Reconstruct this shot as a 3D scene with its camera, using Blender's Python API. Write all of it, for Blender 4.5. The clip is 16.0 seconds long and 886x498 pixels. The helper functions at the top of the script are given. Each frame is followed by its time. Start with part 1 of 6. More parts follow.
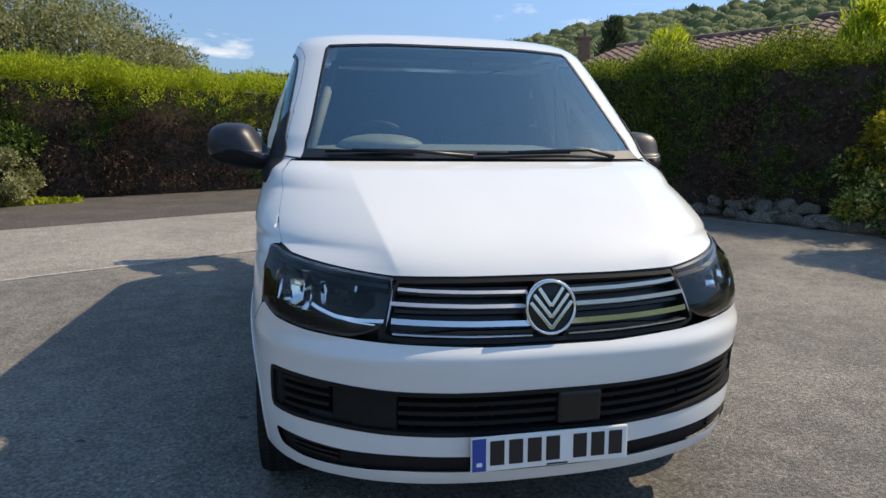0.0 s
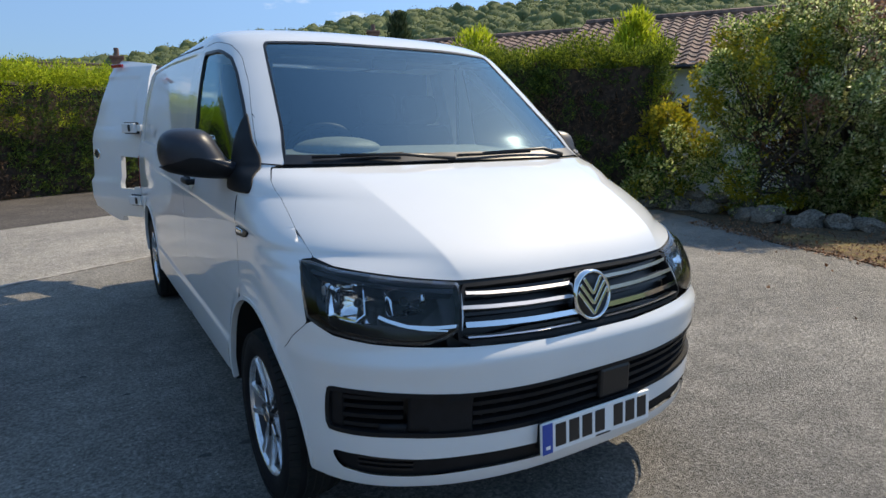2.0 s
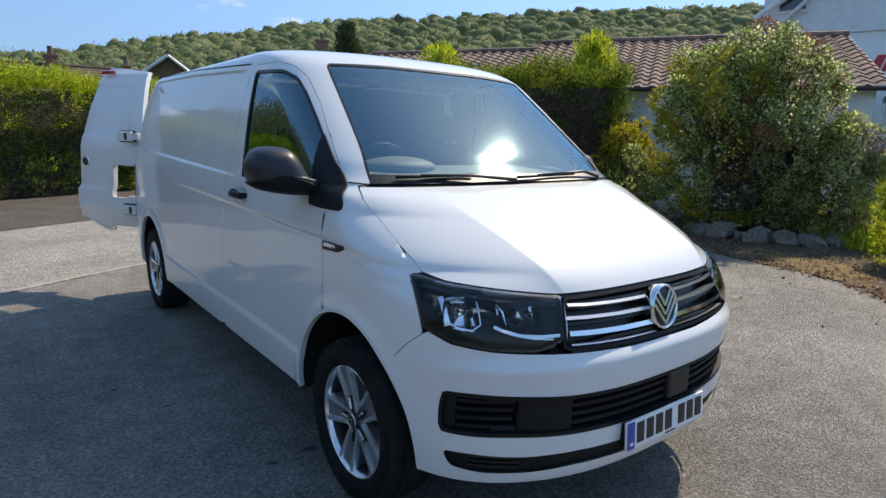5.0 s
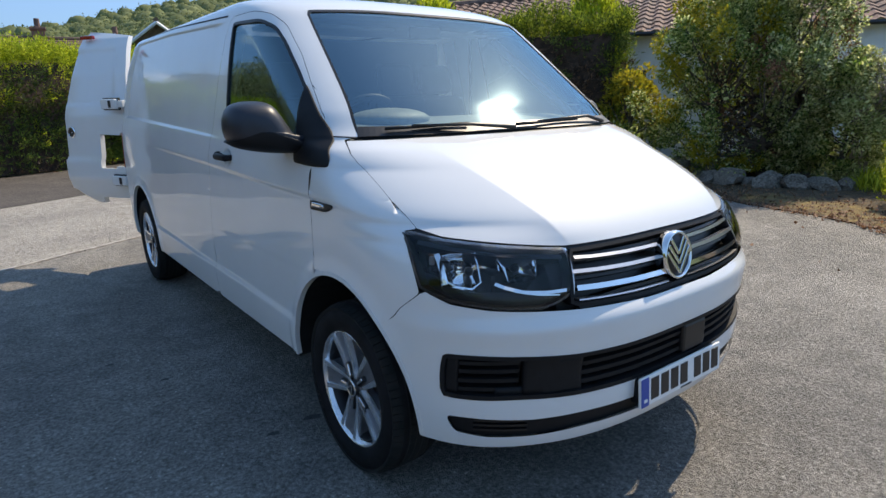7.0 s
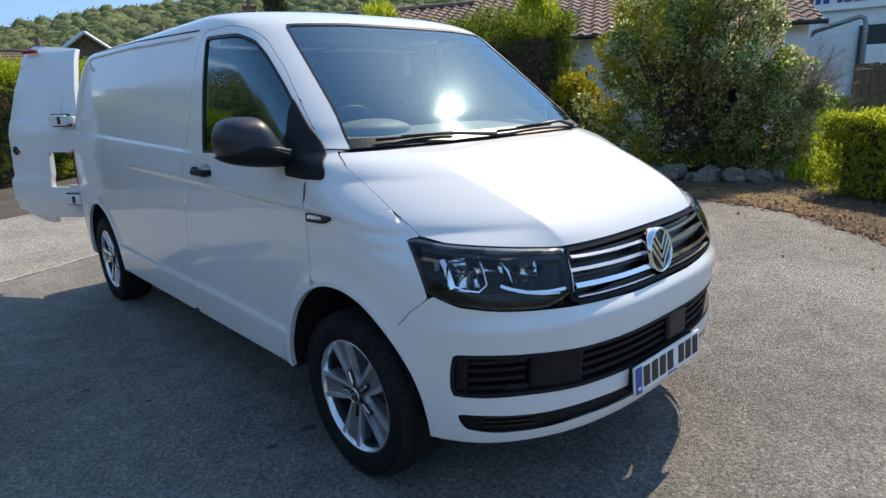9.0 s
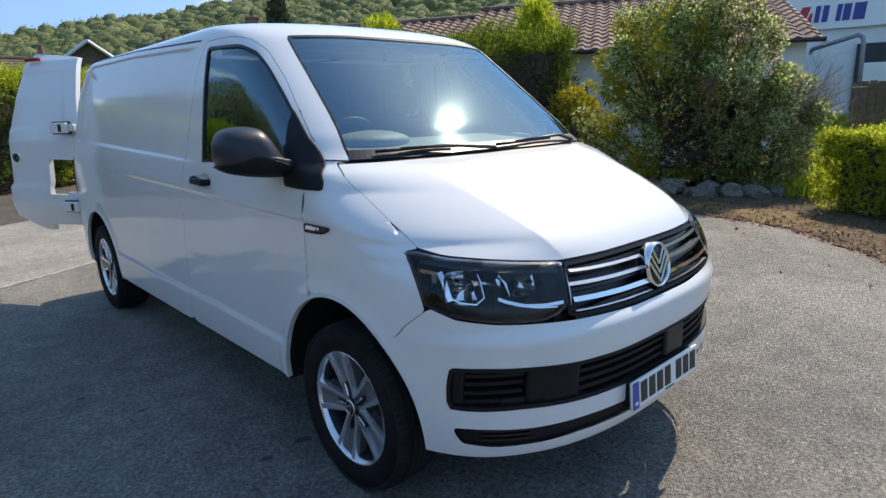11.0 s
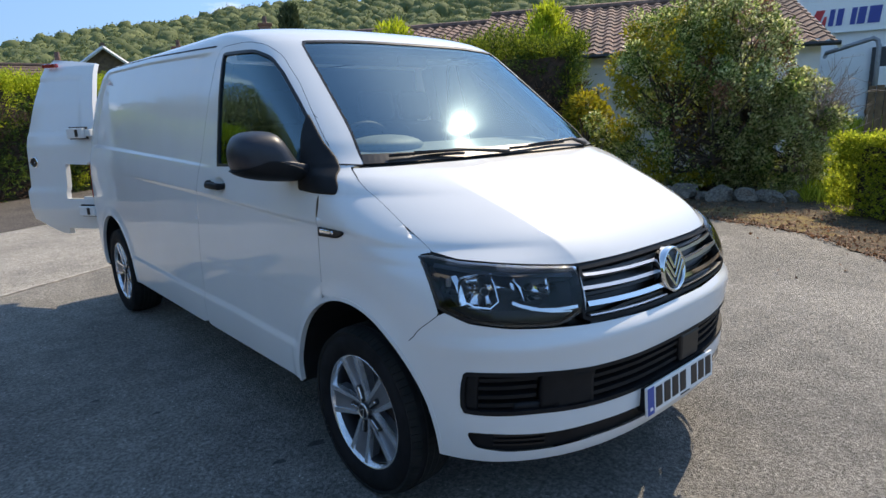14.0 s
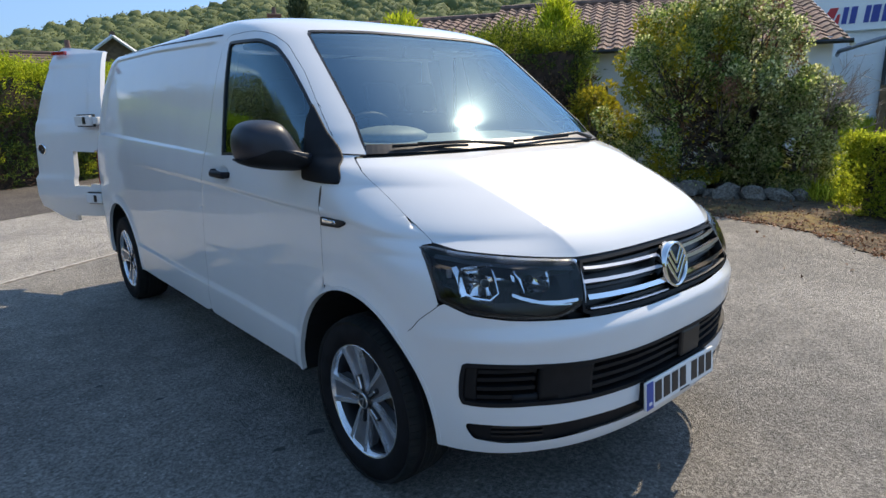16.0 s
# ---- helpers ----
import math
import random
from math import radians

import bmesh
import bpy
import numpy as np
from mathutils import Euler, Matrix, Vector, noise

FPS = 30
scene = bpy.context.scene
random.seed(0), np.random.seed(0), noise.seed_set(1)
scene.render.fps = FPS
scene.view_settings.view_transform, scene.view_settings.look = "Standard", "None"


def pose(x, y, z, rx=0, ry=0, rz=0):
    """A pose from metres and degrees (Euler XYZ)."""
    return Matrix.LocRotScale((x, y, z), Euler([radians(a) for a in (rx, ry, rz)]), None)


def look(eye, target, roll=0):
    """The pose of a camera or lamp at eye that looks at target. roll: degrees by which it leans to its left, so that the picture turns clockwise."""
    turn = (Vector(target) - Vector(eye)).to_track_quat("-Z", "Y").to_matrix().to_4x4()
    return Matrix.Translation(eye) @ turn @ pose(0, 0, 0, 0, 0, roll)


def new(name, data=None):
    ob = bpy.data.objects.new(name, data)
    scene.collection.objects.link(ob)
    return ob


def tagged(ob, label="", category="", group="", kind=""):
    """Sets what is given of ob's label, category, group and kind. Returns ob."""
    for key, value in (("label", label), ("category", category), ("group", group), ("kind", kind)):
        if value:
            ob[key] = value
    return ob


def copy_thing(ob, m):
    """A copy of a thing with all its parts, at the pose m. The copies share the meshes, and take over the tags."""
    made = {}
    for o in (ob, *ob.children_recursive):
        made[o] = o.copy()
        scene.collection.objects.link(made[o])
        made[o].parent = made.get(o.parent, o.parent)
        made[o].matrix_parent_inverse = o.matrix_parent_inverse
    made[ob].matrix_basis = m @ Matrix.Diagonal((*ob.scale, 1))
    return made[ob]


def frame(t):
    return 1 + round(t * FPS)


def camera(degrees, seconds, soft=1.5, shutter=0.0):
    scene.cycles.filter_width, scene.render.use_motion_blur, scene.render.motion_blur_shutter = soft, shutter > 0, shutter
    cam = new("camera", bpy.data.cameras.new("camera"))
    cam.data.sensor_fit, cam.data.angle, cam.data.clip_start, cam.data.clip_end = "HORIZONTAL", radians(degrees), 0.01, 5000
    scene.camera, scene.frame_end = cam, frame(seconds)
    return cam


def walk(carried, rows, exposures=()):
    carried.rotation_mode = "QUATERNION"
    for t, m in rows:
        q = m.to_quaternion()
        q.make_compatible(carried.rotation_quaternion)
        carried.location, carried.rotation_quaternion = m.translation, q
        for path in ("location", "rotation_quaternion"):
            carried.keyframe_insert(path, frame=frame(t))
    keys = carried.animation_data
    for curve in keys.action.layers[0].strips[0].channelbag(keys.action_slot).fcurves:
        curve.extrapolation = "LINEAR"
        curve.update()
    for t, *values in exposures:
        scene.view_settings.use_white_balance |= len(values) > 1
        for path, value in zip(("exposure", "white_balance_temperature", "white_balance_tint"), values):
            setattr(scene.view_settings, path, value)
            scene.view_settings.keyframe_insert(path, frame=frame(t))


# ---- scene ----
cam = camera(73.0, 16.0)
PATH = [
    (0, (-0.693, -1.603, 1.402), (-0.298, 0.321, 1.025), 0.7),
    (0.5, (-0.903, -1.604, 1.421), (-0.363, 0.282, 1.034), 0.3),
    (1, (-1.072, -1.48, 1.404), (-0.439, 0.377, 1.011), -0.3),
    (1.5, (-1.273, -1.377, 1.414), (-0.457, 0.405, 1.02), 0.6),
    (2, (-1.481, -1.332, 1.441), (-0.452, 0.336, 1.043), -0.1),
    (2.5, (-1.62, -1.199, 1.434), (-0.554, 0.449, 1.052), -1.0),
    (3, (-1.747, -1.087, 1.457), (-0.627, 0.529, 1.089), -0.2),
    (3.2, (-1.835, -1.089, 1.469), (-0.694, 0.514, 1.106), 0.3),
    (5.3, (-2.05, -1.158, 1.49), (-0.845, 0.394, 1.12), 1.5),
    (5.5, (-2.051, -1.146, 1.478), (-0.853, 0.402, 1.07), 1.6),
    (6, (-2.043, -1.14, 1.477), (-0.858, 0.403, 1.012), 0.9),
    (6.5, (-1.969, -1.123, 1.455), (-0.785, 0.415, 0.971), -0.2),
    (7, (-1.933, -1.061, 1.44), (-0.762, 0.485, 0.95), -1.1),
    (7.5, (-1.99, -0.947, 1.444), (-0.803, 0.585, 0.951), -2.8),
    (8, (-2.043, -0.95, 1.46), (-0.793, 0.531, 0.963), -3.1),
    (8.5, (-2.092, -0.988, 1.469), (-0.801, 0.458, 0.976), -2.8),
    (9, (-2.123, -0.992, 1.471), (-0.814, 0.441, 0.988), -2.5),
    (11.5, (-2.119, -0.993, 1.475), (-0.803, 0.448, 1.037), -1.7),
    (12, (-2.121, -0.998, 1.483), (-0.809, 0.448, 1.051), -1.7),
    (12.5, (-2.123, -1.001, 1.476), (-0.817, 0.452, 1.046), -1.9),
    (13, (-2.119, -0.999, 1.472), (-0.821, 0.46, 1.044), -2.0),
    (13.5, (-2.123, -0.992, 1.472), (-0.827, 0.469, 1.042), -2.1),
    (14, (-2.129, -0.985, 1.47), (-0.833, 0.476, 1.041), -1.9),
    (14.5, (-2.132, -0.977, 1.467), (-0.839, 0.487, 1.037), -1.6),
    (15, (-2.124, -0.966, 1.463), (-0.837, 0.5, 1.022), -1.2),
    (15.5, (-2.115, -0.977, 1.467), (-0.835, 0.495, 1.023), -1.1),
    (16, (-2.119, -0.999, 1.46), (-0.841, 0.473, 1.012), -1.1),
]
walk(cam, [(t, look(eye, target, roll)) for t, eye, target, roll in PATH], [(0.0, 0.98, 8450, 11), (2.5, 0.99, 8050, 9.5), (6.0, 1.10, 8050, 11), (9.0, 1.17, 8000, 10.5), (16.0, 1.18, 8000, 11)])

# ---- light ----
SUN_ELEVATION, SUN_AZIMUTH = 47.0, 10.0  # azimuth from +x towards +y
sun_way = Vector((math.cos(radians(SUN_ELEVATION)) * math.cos(radians(SUN_AZIMUTH)),
                  math.cos(radians(SUN_ELEVATION)) * math.sin(radians(SUN_AZIMUTH)), math.sin(radians(SUN_ELEVATION))))
sun = new("sun", bpy.data.lights.new("sun", "SUN"))
sun.data.energy, sun.data.angle, sun.data.color = 2.22, radians(0.53), (1.0, 0.945, 0.85)
sun.matrix_world = look(sun_way * 60, (0, 0, 0))

world = bpy.data.worlds.new("sky")
scene.world = world
world.use_nodes = True
wt = world.node_tree
wt.nodes.clear()
sky = wt.nodes.new("ShaderNodeTexSky")
sky.sky_type, sky.sun_disc = "NISHITA", False
sky.sun_elevation, sky.sun_rotation = radians(SUN_ELEVATION), radians(90 - SUN_AZIMUTH)
sky.air_density, sky.dust_density, sky.ozone_density = 1.0, 0.2, 2.0
geo = wt.nodes.new("ShaderNodeTexCoord")
mapping = wt.nodes.new("ShaderNodeMapping")
mapping.inputs["Scale"].default_value = (2.1, 2.1, 7.0)
mapping.inputs["Location"].default_value = (0.35, 0.2, 0.1)
cloud = wt.nodes.new("ShaderNodeTexNoise")
cloud.inputs["Scale"].default_value, cloud.inputs["Detail"].default_value, cloud.inputs["Roughness"].default_value = 1.5, 7.0, 0.55
ramp = wt.nodes.new("ShaderNodeValToRGB")
ramp.color_ramp.elements[0].position, ramp.color_ramp.elements[1].position = 0.635, 0.77
mix = wt.nodes.new("ShaderNodeMixRGB")
mix.inputs["Color2"].default_value = (4.6, 4.9, 5.4, 1)
back = wt.nodes.new("ShaderNodeBackground")
back.inputs["Strength"].default_value = 0.145
out = wt.nodes.new("ShaderNodeOutputWorld")
wt.links.new(geo.outputs["Generated"], mapping.inputs["Vector"])
wt.links.new(mapping.outputs["Vector"], cloud.inputs["Vector"])
wt.links.new(cloud.outputs["Fac"], ramp.inputs["Fac"])
split = wt.nodes.new("ShaderNodeSeparateXYZ")
low = wt.nodes.new("ShaderNodeMapRange")  # fair-weather clouds stand low over the horizon
low.inputs["From Min"].default_value, low.inputs["From Max"].default_value = 0.42, 0.24
both_in = wt.nodes.new("ShaderNodeMath")
both_in.operation = "MULTIPLY"
wt.links.new(geo.outputs["Generated"], split.inputs["Vector"])
wt.links.new(split.outputs["Z"], low.inputs["Value"])
wt.links.new(ramp.outputs["Color"], both_in.inputs[0])
wt.links.new(low.outputs["Result"], both_in.inputs[1])
wt.links.new(both_in.outputs["Value"], mix.inputs["Fac"])
deep = wt.nodes.new("ShaderNodeHueSaturation")  # a clear, deep blue day
deep.inputs["Saturation"].default_value, deep.inputs["Value"].default_value = 1.16, 1.0
haze = wt.nodes.new("ShaderNodeMapRange")  # dry air: the sky stays blue down to the horizon
haze.inputs["From Min"].default_value, haze.inputs["From Max"].default_value = 0.55, 0.0
dry = wt.nodes.new("ShaderNodeMixRGB")
dry.blend_type = "MULTIPLY"
dry.inputs["Color2"].default_value = (0.115, 0.215, 0.43, 1)
wt.links.new(split.outputs["Z"], haze.inputs["Value"])
wt.links.new(haze.outputs["Result"], dry.inputs["Fac"])
wt.links.new(sky.outputs["Color"], deep.inputs["Color"])
wt.links.new(deep.outputs["Color"], dry.inputs["Color1"])
wt.links.new(dry.outputs["Color"], mix.inputs["Color1"])
wt.links.new(mix.outputs["Color"], back.inputs["Color"])
wt.links.new(back.outputs["Background"], out.inputs["Surface"])

# ---- materials ----
def material(name, colour, rough=0.5, metal=0.0, vary=0.0, scale=8.0, bump=0.0, bump_scale=60.0, coat=0.0, second=None, spec=0.5, detail=6.0, fleck=0.0, fleck_scale=300.0, chips=0.0):
    """A surface of one or two colours mixed by noise, with fine relief."""
    m = bpy.data.materials.new(name)
    m.use_nodes = True
    t = m.node_tree
    b = t.nodes["Principled BSDF"]
    b.inputs["Roughness"].default_value, b.inputs["Metallic"].default_value = rough, metal
    b.inputs["Specular IOR Level"].default_value = spec
    b.inputs["Coat Weight"].default_value, b.inputs["Coat Roughness"].default_value = coat, 0.03
    c = (*colour, 1)
    b.inputs["Base Color"].default_value = c
    pos = t.nodes.new("ShaderNodeTexCoord").outputs["Object"]
    if vary or second:
        n = t.nodes.new("ShaderNodeTexNoise")
        n.inputs["Scale"].default_value, n.inputs["Detail"].default_value = scale, detail
        t.links.new(pos, n.inputs["Vector"])
        r = t.nodes.new("ShaderNodeValToRGB")
        lo = second or tuple(v * (1 - vary) for v in colour)
        hi = colour if second else tuple(min(1, v * (1 + vary)) for v in colour)
        r.color_ramp.elements[0].color, r.color_ramp.elements[1].color = (*lo, 1), (*hi, 1)
        r.color_ramp.elements[0].position, r.color_ramp.elements[1].position = 0.36, 0.64
        t.links.new(n.outputs["Fac"], r.inputs["Fac"])
        col = r.outputs["Color"]
        if fleck:
            v = t.nodes.new("ShaderNodeTexVoronoi" if chips else "ShaderNodeTexNoise")
            v.inputs["Scale"].default_value = fleck_scale
            t.links.new(pos, v.inputs["Vector"])
            k = t.nodes.new("ShaderNodeMapRange")
            k.inputs["From Min"].default_value, k.inputs["From Max"].default_value = (0.2, 0.8) if chips else (0.3, 0.7)
            k.inputs["To Min"].default_value, k.inputs["To Max"].default_value = 1 - fleck, 1 + fleck
            t.links.new(v.outputs["Color" if chips else "Fac"], k.inputs["Value"])
            x = t.nodes.new("ShaderNodeVectorMath")
            x.operation = "SCALE"
            t.links.new(col, x.inputs[0])
            t.links.new(k.outputs["Result"], x.inputs["Scale"])
            col = x.outputs["Vector"]
        t.links.new(col, b.inputs["Base Color"])
    if bump:
        n = t.nodes.new("ShaderNodeTexNoise")
        n.inputs["Scale"].default_value, n.inputs["Detail"].default_value = bump_scale, 4.0
        t.links.new(pos, n.inputs["Vector"])
        k = t.nodes.new("ShaderNodeBump")
        k.inputs["Strength"].default_value, k.inputs["Distance"].default_value = bump, 0.5 / bump_scale
        t.links.new(n.outputs["Fac"], k.inputs["Height"])
        t.links.new(k.outputs["Normal"], b.inputs["Normal"])
    return m


def tarmac(name, light, dark, rough=0.7):
    """Worn tarmac: patches and streaks, bare chippings that differ one by one, pale stones here and there, and a coarse
    surface with fine grit, the shade in its pits put into the colour.
    """
    m = bpy.data.materials.new(name)
    m.use_nodes = True
    t = m.node_tree
    b = t.nodes["Principled BSDF"]
    b.inputs["Roughness"].default_value, b.inputs["Specular IOR Level"].default_value = rough, 0.3
    pos = t.nodes.new("ShaderNodeTexCoord").outputs["Object"]

    def noise_at(scale, detail=4.0, distort=0.0, rough_at=0.5):
        n = t.nodes.new("ShaderNodeTexNoise")
        n.inputs["Scale"].default_value, n.inputs["Detail"].default_value, n.inputs["Distortion"].default_value = scale, detail, distort
        n.inputs["Roughness"].default_value = rough_at
        t.links.new(pos, n.inputs["Vector"])
        return n.outputs["Fac"]

    def span(value, a, b2, lo, hi):
        k = t.nodes.new("ShaderNodeMapRange")
        for key, v in (("From Min", a), ("From Max", b2), ("To Min", lo), ("To Max", hi)):
            k.inputs[key].default_value = v
        t.links.new(value, k.inputs["Value"])
        return k.outputs["Result"]

    def sums(op, a, b2):
        k = t.nodes.new("ShaderNodeMath")
        k.operation = op
        for i, v in enumerate((a, b2)):
            if isinstance(v, float):
                k.inputs[i].default_value = v
            else:
                t.links.new(v, k.inputs[i])
        return k.outputs["Value"]

    r = t.nodes.new("ShaderNodeMixRGB")
    r.inputs["Color1"].default_value, r.inputs["Color2"].default_value = (*dark, 1), (*light, 1)
    t.links.new(span(sums("ADD", sums("MULTIPLY", noise_at(0.55, 5.0, 0.6), 0.6), sums("MULTIPLY", noise_at(6.0, 5.0), 0.4)), 0.40, 0.60, 0.0, 1.0), r.inputs["Fac"])
    chip = t.nodes.new("ShaderNodeTexVoronoi")
    chip.inputs["Scale"].default_value = 95.0
    t.links.new(pos, chip.inputs["Vector"])
    tone = t.nodes.new("ShaderNodeSeparateColor")
    t.links.new(chip.outputs["Color"], tone.inputs["Color"])
    grit = span(tone.outputs["Red"], 0.0, 1.0, 0.72, 1.28)
    coarse = noise_at(44.0, 8.0, 0.0, 0.76)
    pale = t.nodes.new("ShaderNodeTexVoronoi")
    pale.inputs["Scale"].default_value = 60.0
    t.links.new(pos, pale.inputs["Vector"])
    pick = t.nodes.new("ShaderNodeSeparateColor")
    t.links.new(pale.outputs["Color"], pick.inputs["Color"])
    stone = sums("MULTIPLY", span(pick.outputs["Green"], 0.968, 0.98, 0.0, 1.8), span(pale.outputs["Distance"], 0.30, 0.22, 0.0, 1.0))
    # the bump's coarse height also darkens the pits: shade between grains as colour
    total = sums("ADD", sums("MULTIPLY", grit, span(coarse, 0.38, 0.62, 0.55, 1.46)), stone)
    x = t.nodes.new("ShaderNodeVectorMath")
    x.operation = "SCALE"
    t.links.new(r.outputs["Color"], x.inputs[0])
    t.links.new(total, x.inputs["Scale"])
    t.links.new(x.outputs["Vector"], b.inputs["Base Color"])
    height = sums("ADD", sums("MULTIPLY", coarse, 0.020), sums("MULTIPLY", chip.outputs["Distance"], -0.006))
    k = t.nodes.new("ShaderNodeBump")
    k.inputs["Strength"].default_value, k.inputs["Distance"].default_value = 1.0, 1.0
    t.links.new(height, k.inputs["Height"])
    t.links.new(k.outputs["Normal"], b.inputs["Normal"])
    return m


def glass(name, tint, gloss=(0.80, 0.93, 1.0), rough=0.0, ior=1.95, glare=0.0):
    """A thin pane: tinted see-through, with a mirror coat that grows towards grazing, and a rougher coat added to widen
    the sun's glint.
    """
    m = bpy.data.materials.new(name)
    m.use_nodes = True
    t = m.node_tree
    t.nodes.clear()
    clear, shine, f, mx, o = (t.nodes.new("ShaderNode" + k) for k in ("BsdfTransparent", "BsdfGlossy", "Fresnel", "MixShader", "OutputMaterial"))
    clear.inputs["Color"].default_value = (*tint, 1)
    shine.inputs["Roughness"].default_value = rough
    shine.inputs["Color"].default_value = (*gloss, 1)
    f.inputs["IOR"].default_value = ior
    t.links.new(f.outputs["Fac"], mx.inputs["Fac"])
    t.links.new(clear.outputs["BSDF"], mx.inputs[1])
    t.links.new(shine.outputs["BSDF"], mx.inputs[2])
    t.links.new(mx.outputs["Shader"], o.inputs["Surface"])
    # a rougher second coat spreads the sun's glint into a glow like bloom
    if glare:
        haze, both_coats = t.nodes.new("ShaderNodeBsdfGlossy"), t.nodes.new("ShaderNodeMixShader")
        haze.inputs["Roughness"].default_value = 0.085
        haze.inputs["Color"].default_value = (*gloss, 1)
        both_coats.inputs["Fac"].default_value = glare
        t.links.new(shine.outputs["BSDF"], both_coats.inputs[1])
        t.links.new(haze.outputs["BSDF"], both_coats.inputs[2])
        t.links.new(both_coats.outputs["Shader"], mx.inputs[2])
    return m


def leaves_material(name, colours, patch=None, gloss=0.35, through_light=0.3):
    """Leaves that differ one by one, with a second hue in drifts."""
    m = bpy.data.materials.new(name)
    m.use_nodes = True
    t = m.node_tree
    t.nodes.clear()
    g, r, o = t.nodes.new("ShaderNodeNewGeometry"), t.nodes.new("ShaderNodeValToRGB"), t.nodes.new("ShaderNodeOutputMaterial")
    e = r.color_ramp.elements
    for i, c in enumerate(colours):
        el = e[i] if i < 2 else e.new(1.0)
        el.color = (*c, 1)
    for i, el in enumerate(e):
        el.position = i / (len(colours) - 1)
    t.links.new(g.outputs["Random Per Island"], r.inputs["Fac"])
    col = r.outputs["Color"]
    if patch:
        n = t.nodes.new("ShaderNodeTexNoise")
        n.inputs["Scale"].default_value, n.inputs["Detail"].default_value = 1.1, 3.0
        t.links.new(t.nodes.new("ShaderNodeTexCoord").outputs["Object"], n.inputs["Vector"])
        k = t.nodes.new("ShaderNodeMapRange")
        k.inputs["From Min"].default_value, k.inputs["From Max"].default_value = 0.48, 0.62
        t.links.new(n.outputs["Fac"], k.inputs["Value"])
        mx = t.nodes.new("ShaderNodeMixRGB")
        mx.inputs["Color2"].default_value = (*patch, 1)
        t.links.new(k.outputs["Result"], mx.inputs["Fac"])
        t.links.new(col, mx.inputs["Color1"])
        col = mx.outputs["Color"]
    b, tr, ms = t.nodes.new("ShaderNodeBsdfPrincipled"), t.nodes.new("ShaderNodeBsdfTranslucent"), t.nodes.new("ShaderNodeMixShader")
    b.inputs["Roughness"].default_value = 1 - gloss
    b.inputs["Specular IOR Level"].default_value = 0.35
    ms.inputs["Fac"].default_value = through_light
    t.links.new(col, b.inputs["Base Color"])
    t.links.new(col, tr.inputs["Color"])
    t.links.new(b.outputs["BSDF"], ms.inputs[1])
    t.links.new(tr.outputs["BSDF"], ms.inputs[2])
    t.links.new(ms.outputs["Shader"], o.inputs["Surface"])
    return m


PAINT = material("white_paint", (0.725, 0.73, 0.723), 0.55, vary=0.015, scale=3.0, coat=1.0, spec=0.15)
BLACK = material("black_plastic", (0.011, 0.0115, 0.013), 0.55, spec=0.2, vary=0.15, scale=20, bump=0.25, bump_scale=700)
CAP = material("mirror_plastic", (0.012, 0.016, 0.026), 0.42, spec=0.5, vary=0.12, scale=20, bump=0.15, bump_scale=700)
GRILLE = material("satin_black", (0.007, 0.007, 0.008), 0.42, vary=0.1, scale=10)
GAP = material("shut_gap", (0.02, 0.02, 0.021), 0.7, vary=0.1)
CHROME = material("chrome", (0.78, 0.79, 0.8), 0.07, 1.0, vary=0.02, scale=15)
BAR = material("satin_bar", (0.56, 0.55, 0.55), 0.32, 0.85, vary=0.05, scale=20)
ALLOY = material("alloy", (0.80, 0.81, 0.83), 0.24, 0.8, vary=0.06, scale=25)
ALLOY_GREY = material("alloy_face", (0.24, 0.245, 0.26), 0.35, 0.6, vary=0.08, scale=20)
ALLOY_DARK = material("alloy_shade", (0.025, 0.025, 0.028), 0.4, 0.4, vary=0.1)
RUBBER = material("rubber", (0.011, 0.011, 0.012), 0.8, spec=0.2, vary=0.3, scale=14, bump=0.4, bump_scale=160)
TREAD = material("dusty_tread", (0.026, 0.025, 0.023), 0.9, spec=0.2, second=(0.012, 0.015, 0.015), scale=12, bump=0.4, bump_scale=120)
UNDER = material("underseal", (0.007, 0.007, 0.007), 0.85, vary=0.3)
GLASS = glass("windscreen_glass", (0.66, 0.84, 0.86), gloss=(0.60, 0.87, 0.97), ior=2.85, rough=0.02, glare=0.12)
SIDE_GLASS = glass("door_glass", (0.42, 0.50, 0.52), gloss=(0.58, 0.88, 1.0), ior=2.5)
LENS = glass("lamp_lens", (0.96, 0.965, 0.97), gloss=(0.90, 0.96, 1.0), ior=1.42)
REFLECTOR = material("aluminised_reflector", (0.88, 0.89, 0.90), 0.05, 1.0, vary=0.04, scale=40)
RED = material("red_lens", (0.35, 0.01, 0.015), 0.15, coat=1.0, vary=0.1)
DASH = material("dash_plastic", (0.20, 0.225, 0.22), 0.6, vary=0.1, scale=30, bump=0.3, bump_scale=500)
CLOTH = material("seat_cloth", (0.03, 0.032, 0.036), 0.9, vary=0.25, scale=120)
INNER = material("cab_lining", (0.22, 0.23, 0.23), 0.8, vary=0.08)
PLATE = material("plate_white", (0.82, 0.82, 0.80), 0.25, vary=0.02, scale=20, coat=0.3)
INK = material("plate_black", (0.012, 0.012, 0.013), 0.4, vary=0.05)
BLUE = material("plate_blue", (0.010, 0.065, 0.34), 0.3, vary=0.05)
TARMAC = tarmac("tarmac", (0.275, 0.256, 0.227), (0.168, 0.159, 0.144))
CONCRETE = tarmac("pale_tarmac", (0.38, 0.352, 0.312), (0.27, 0.253, 0.226))
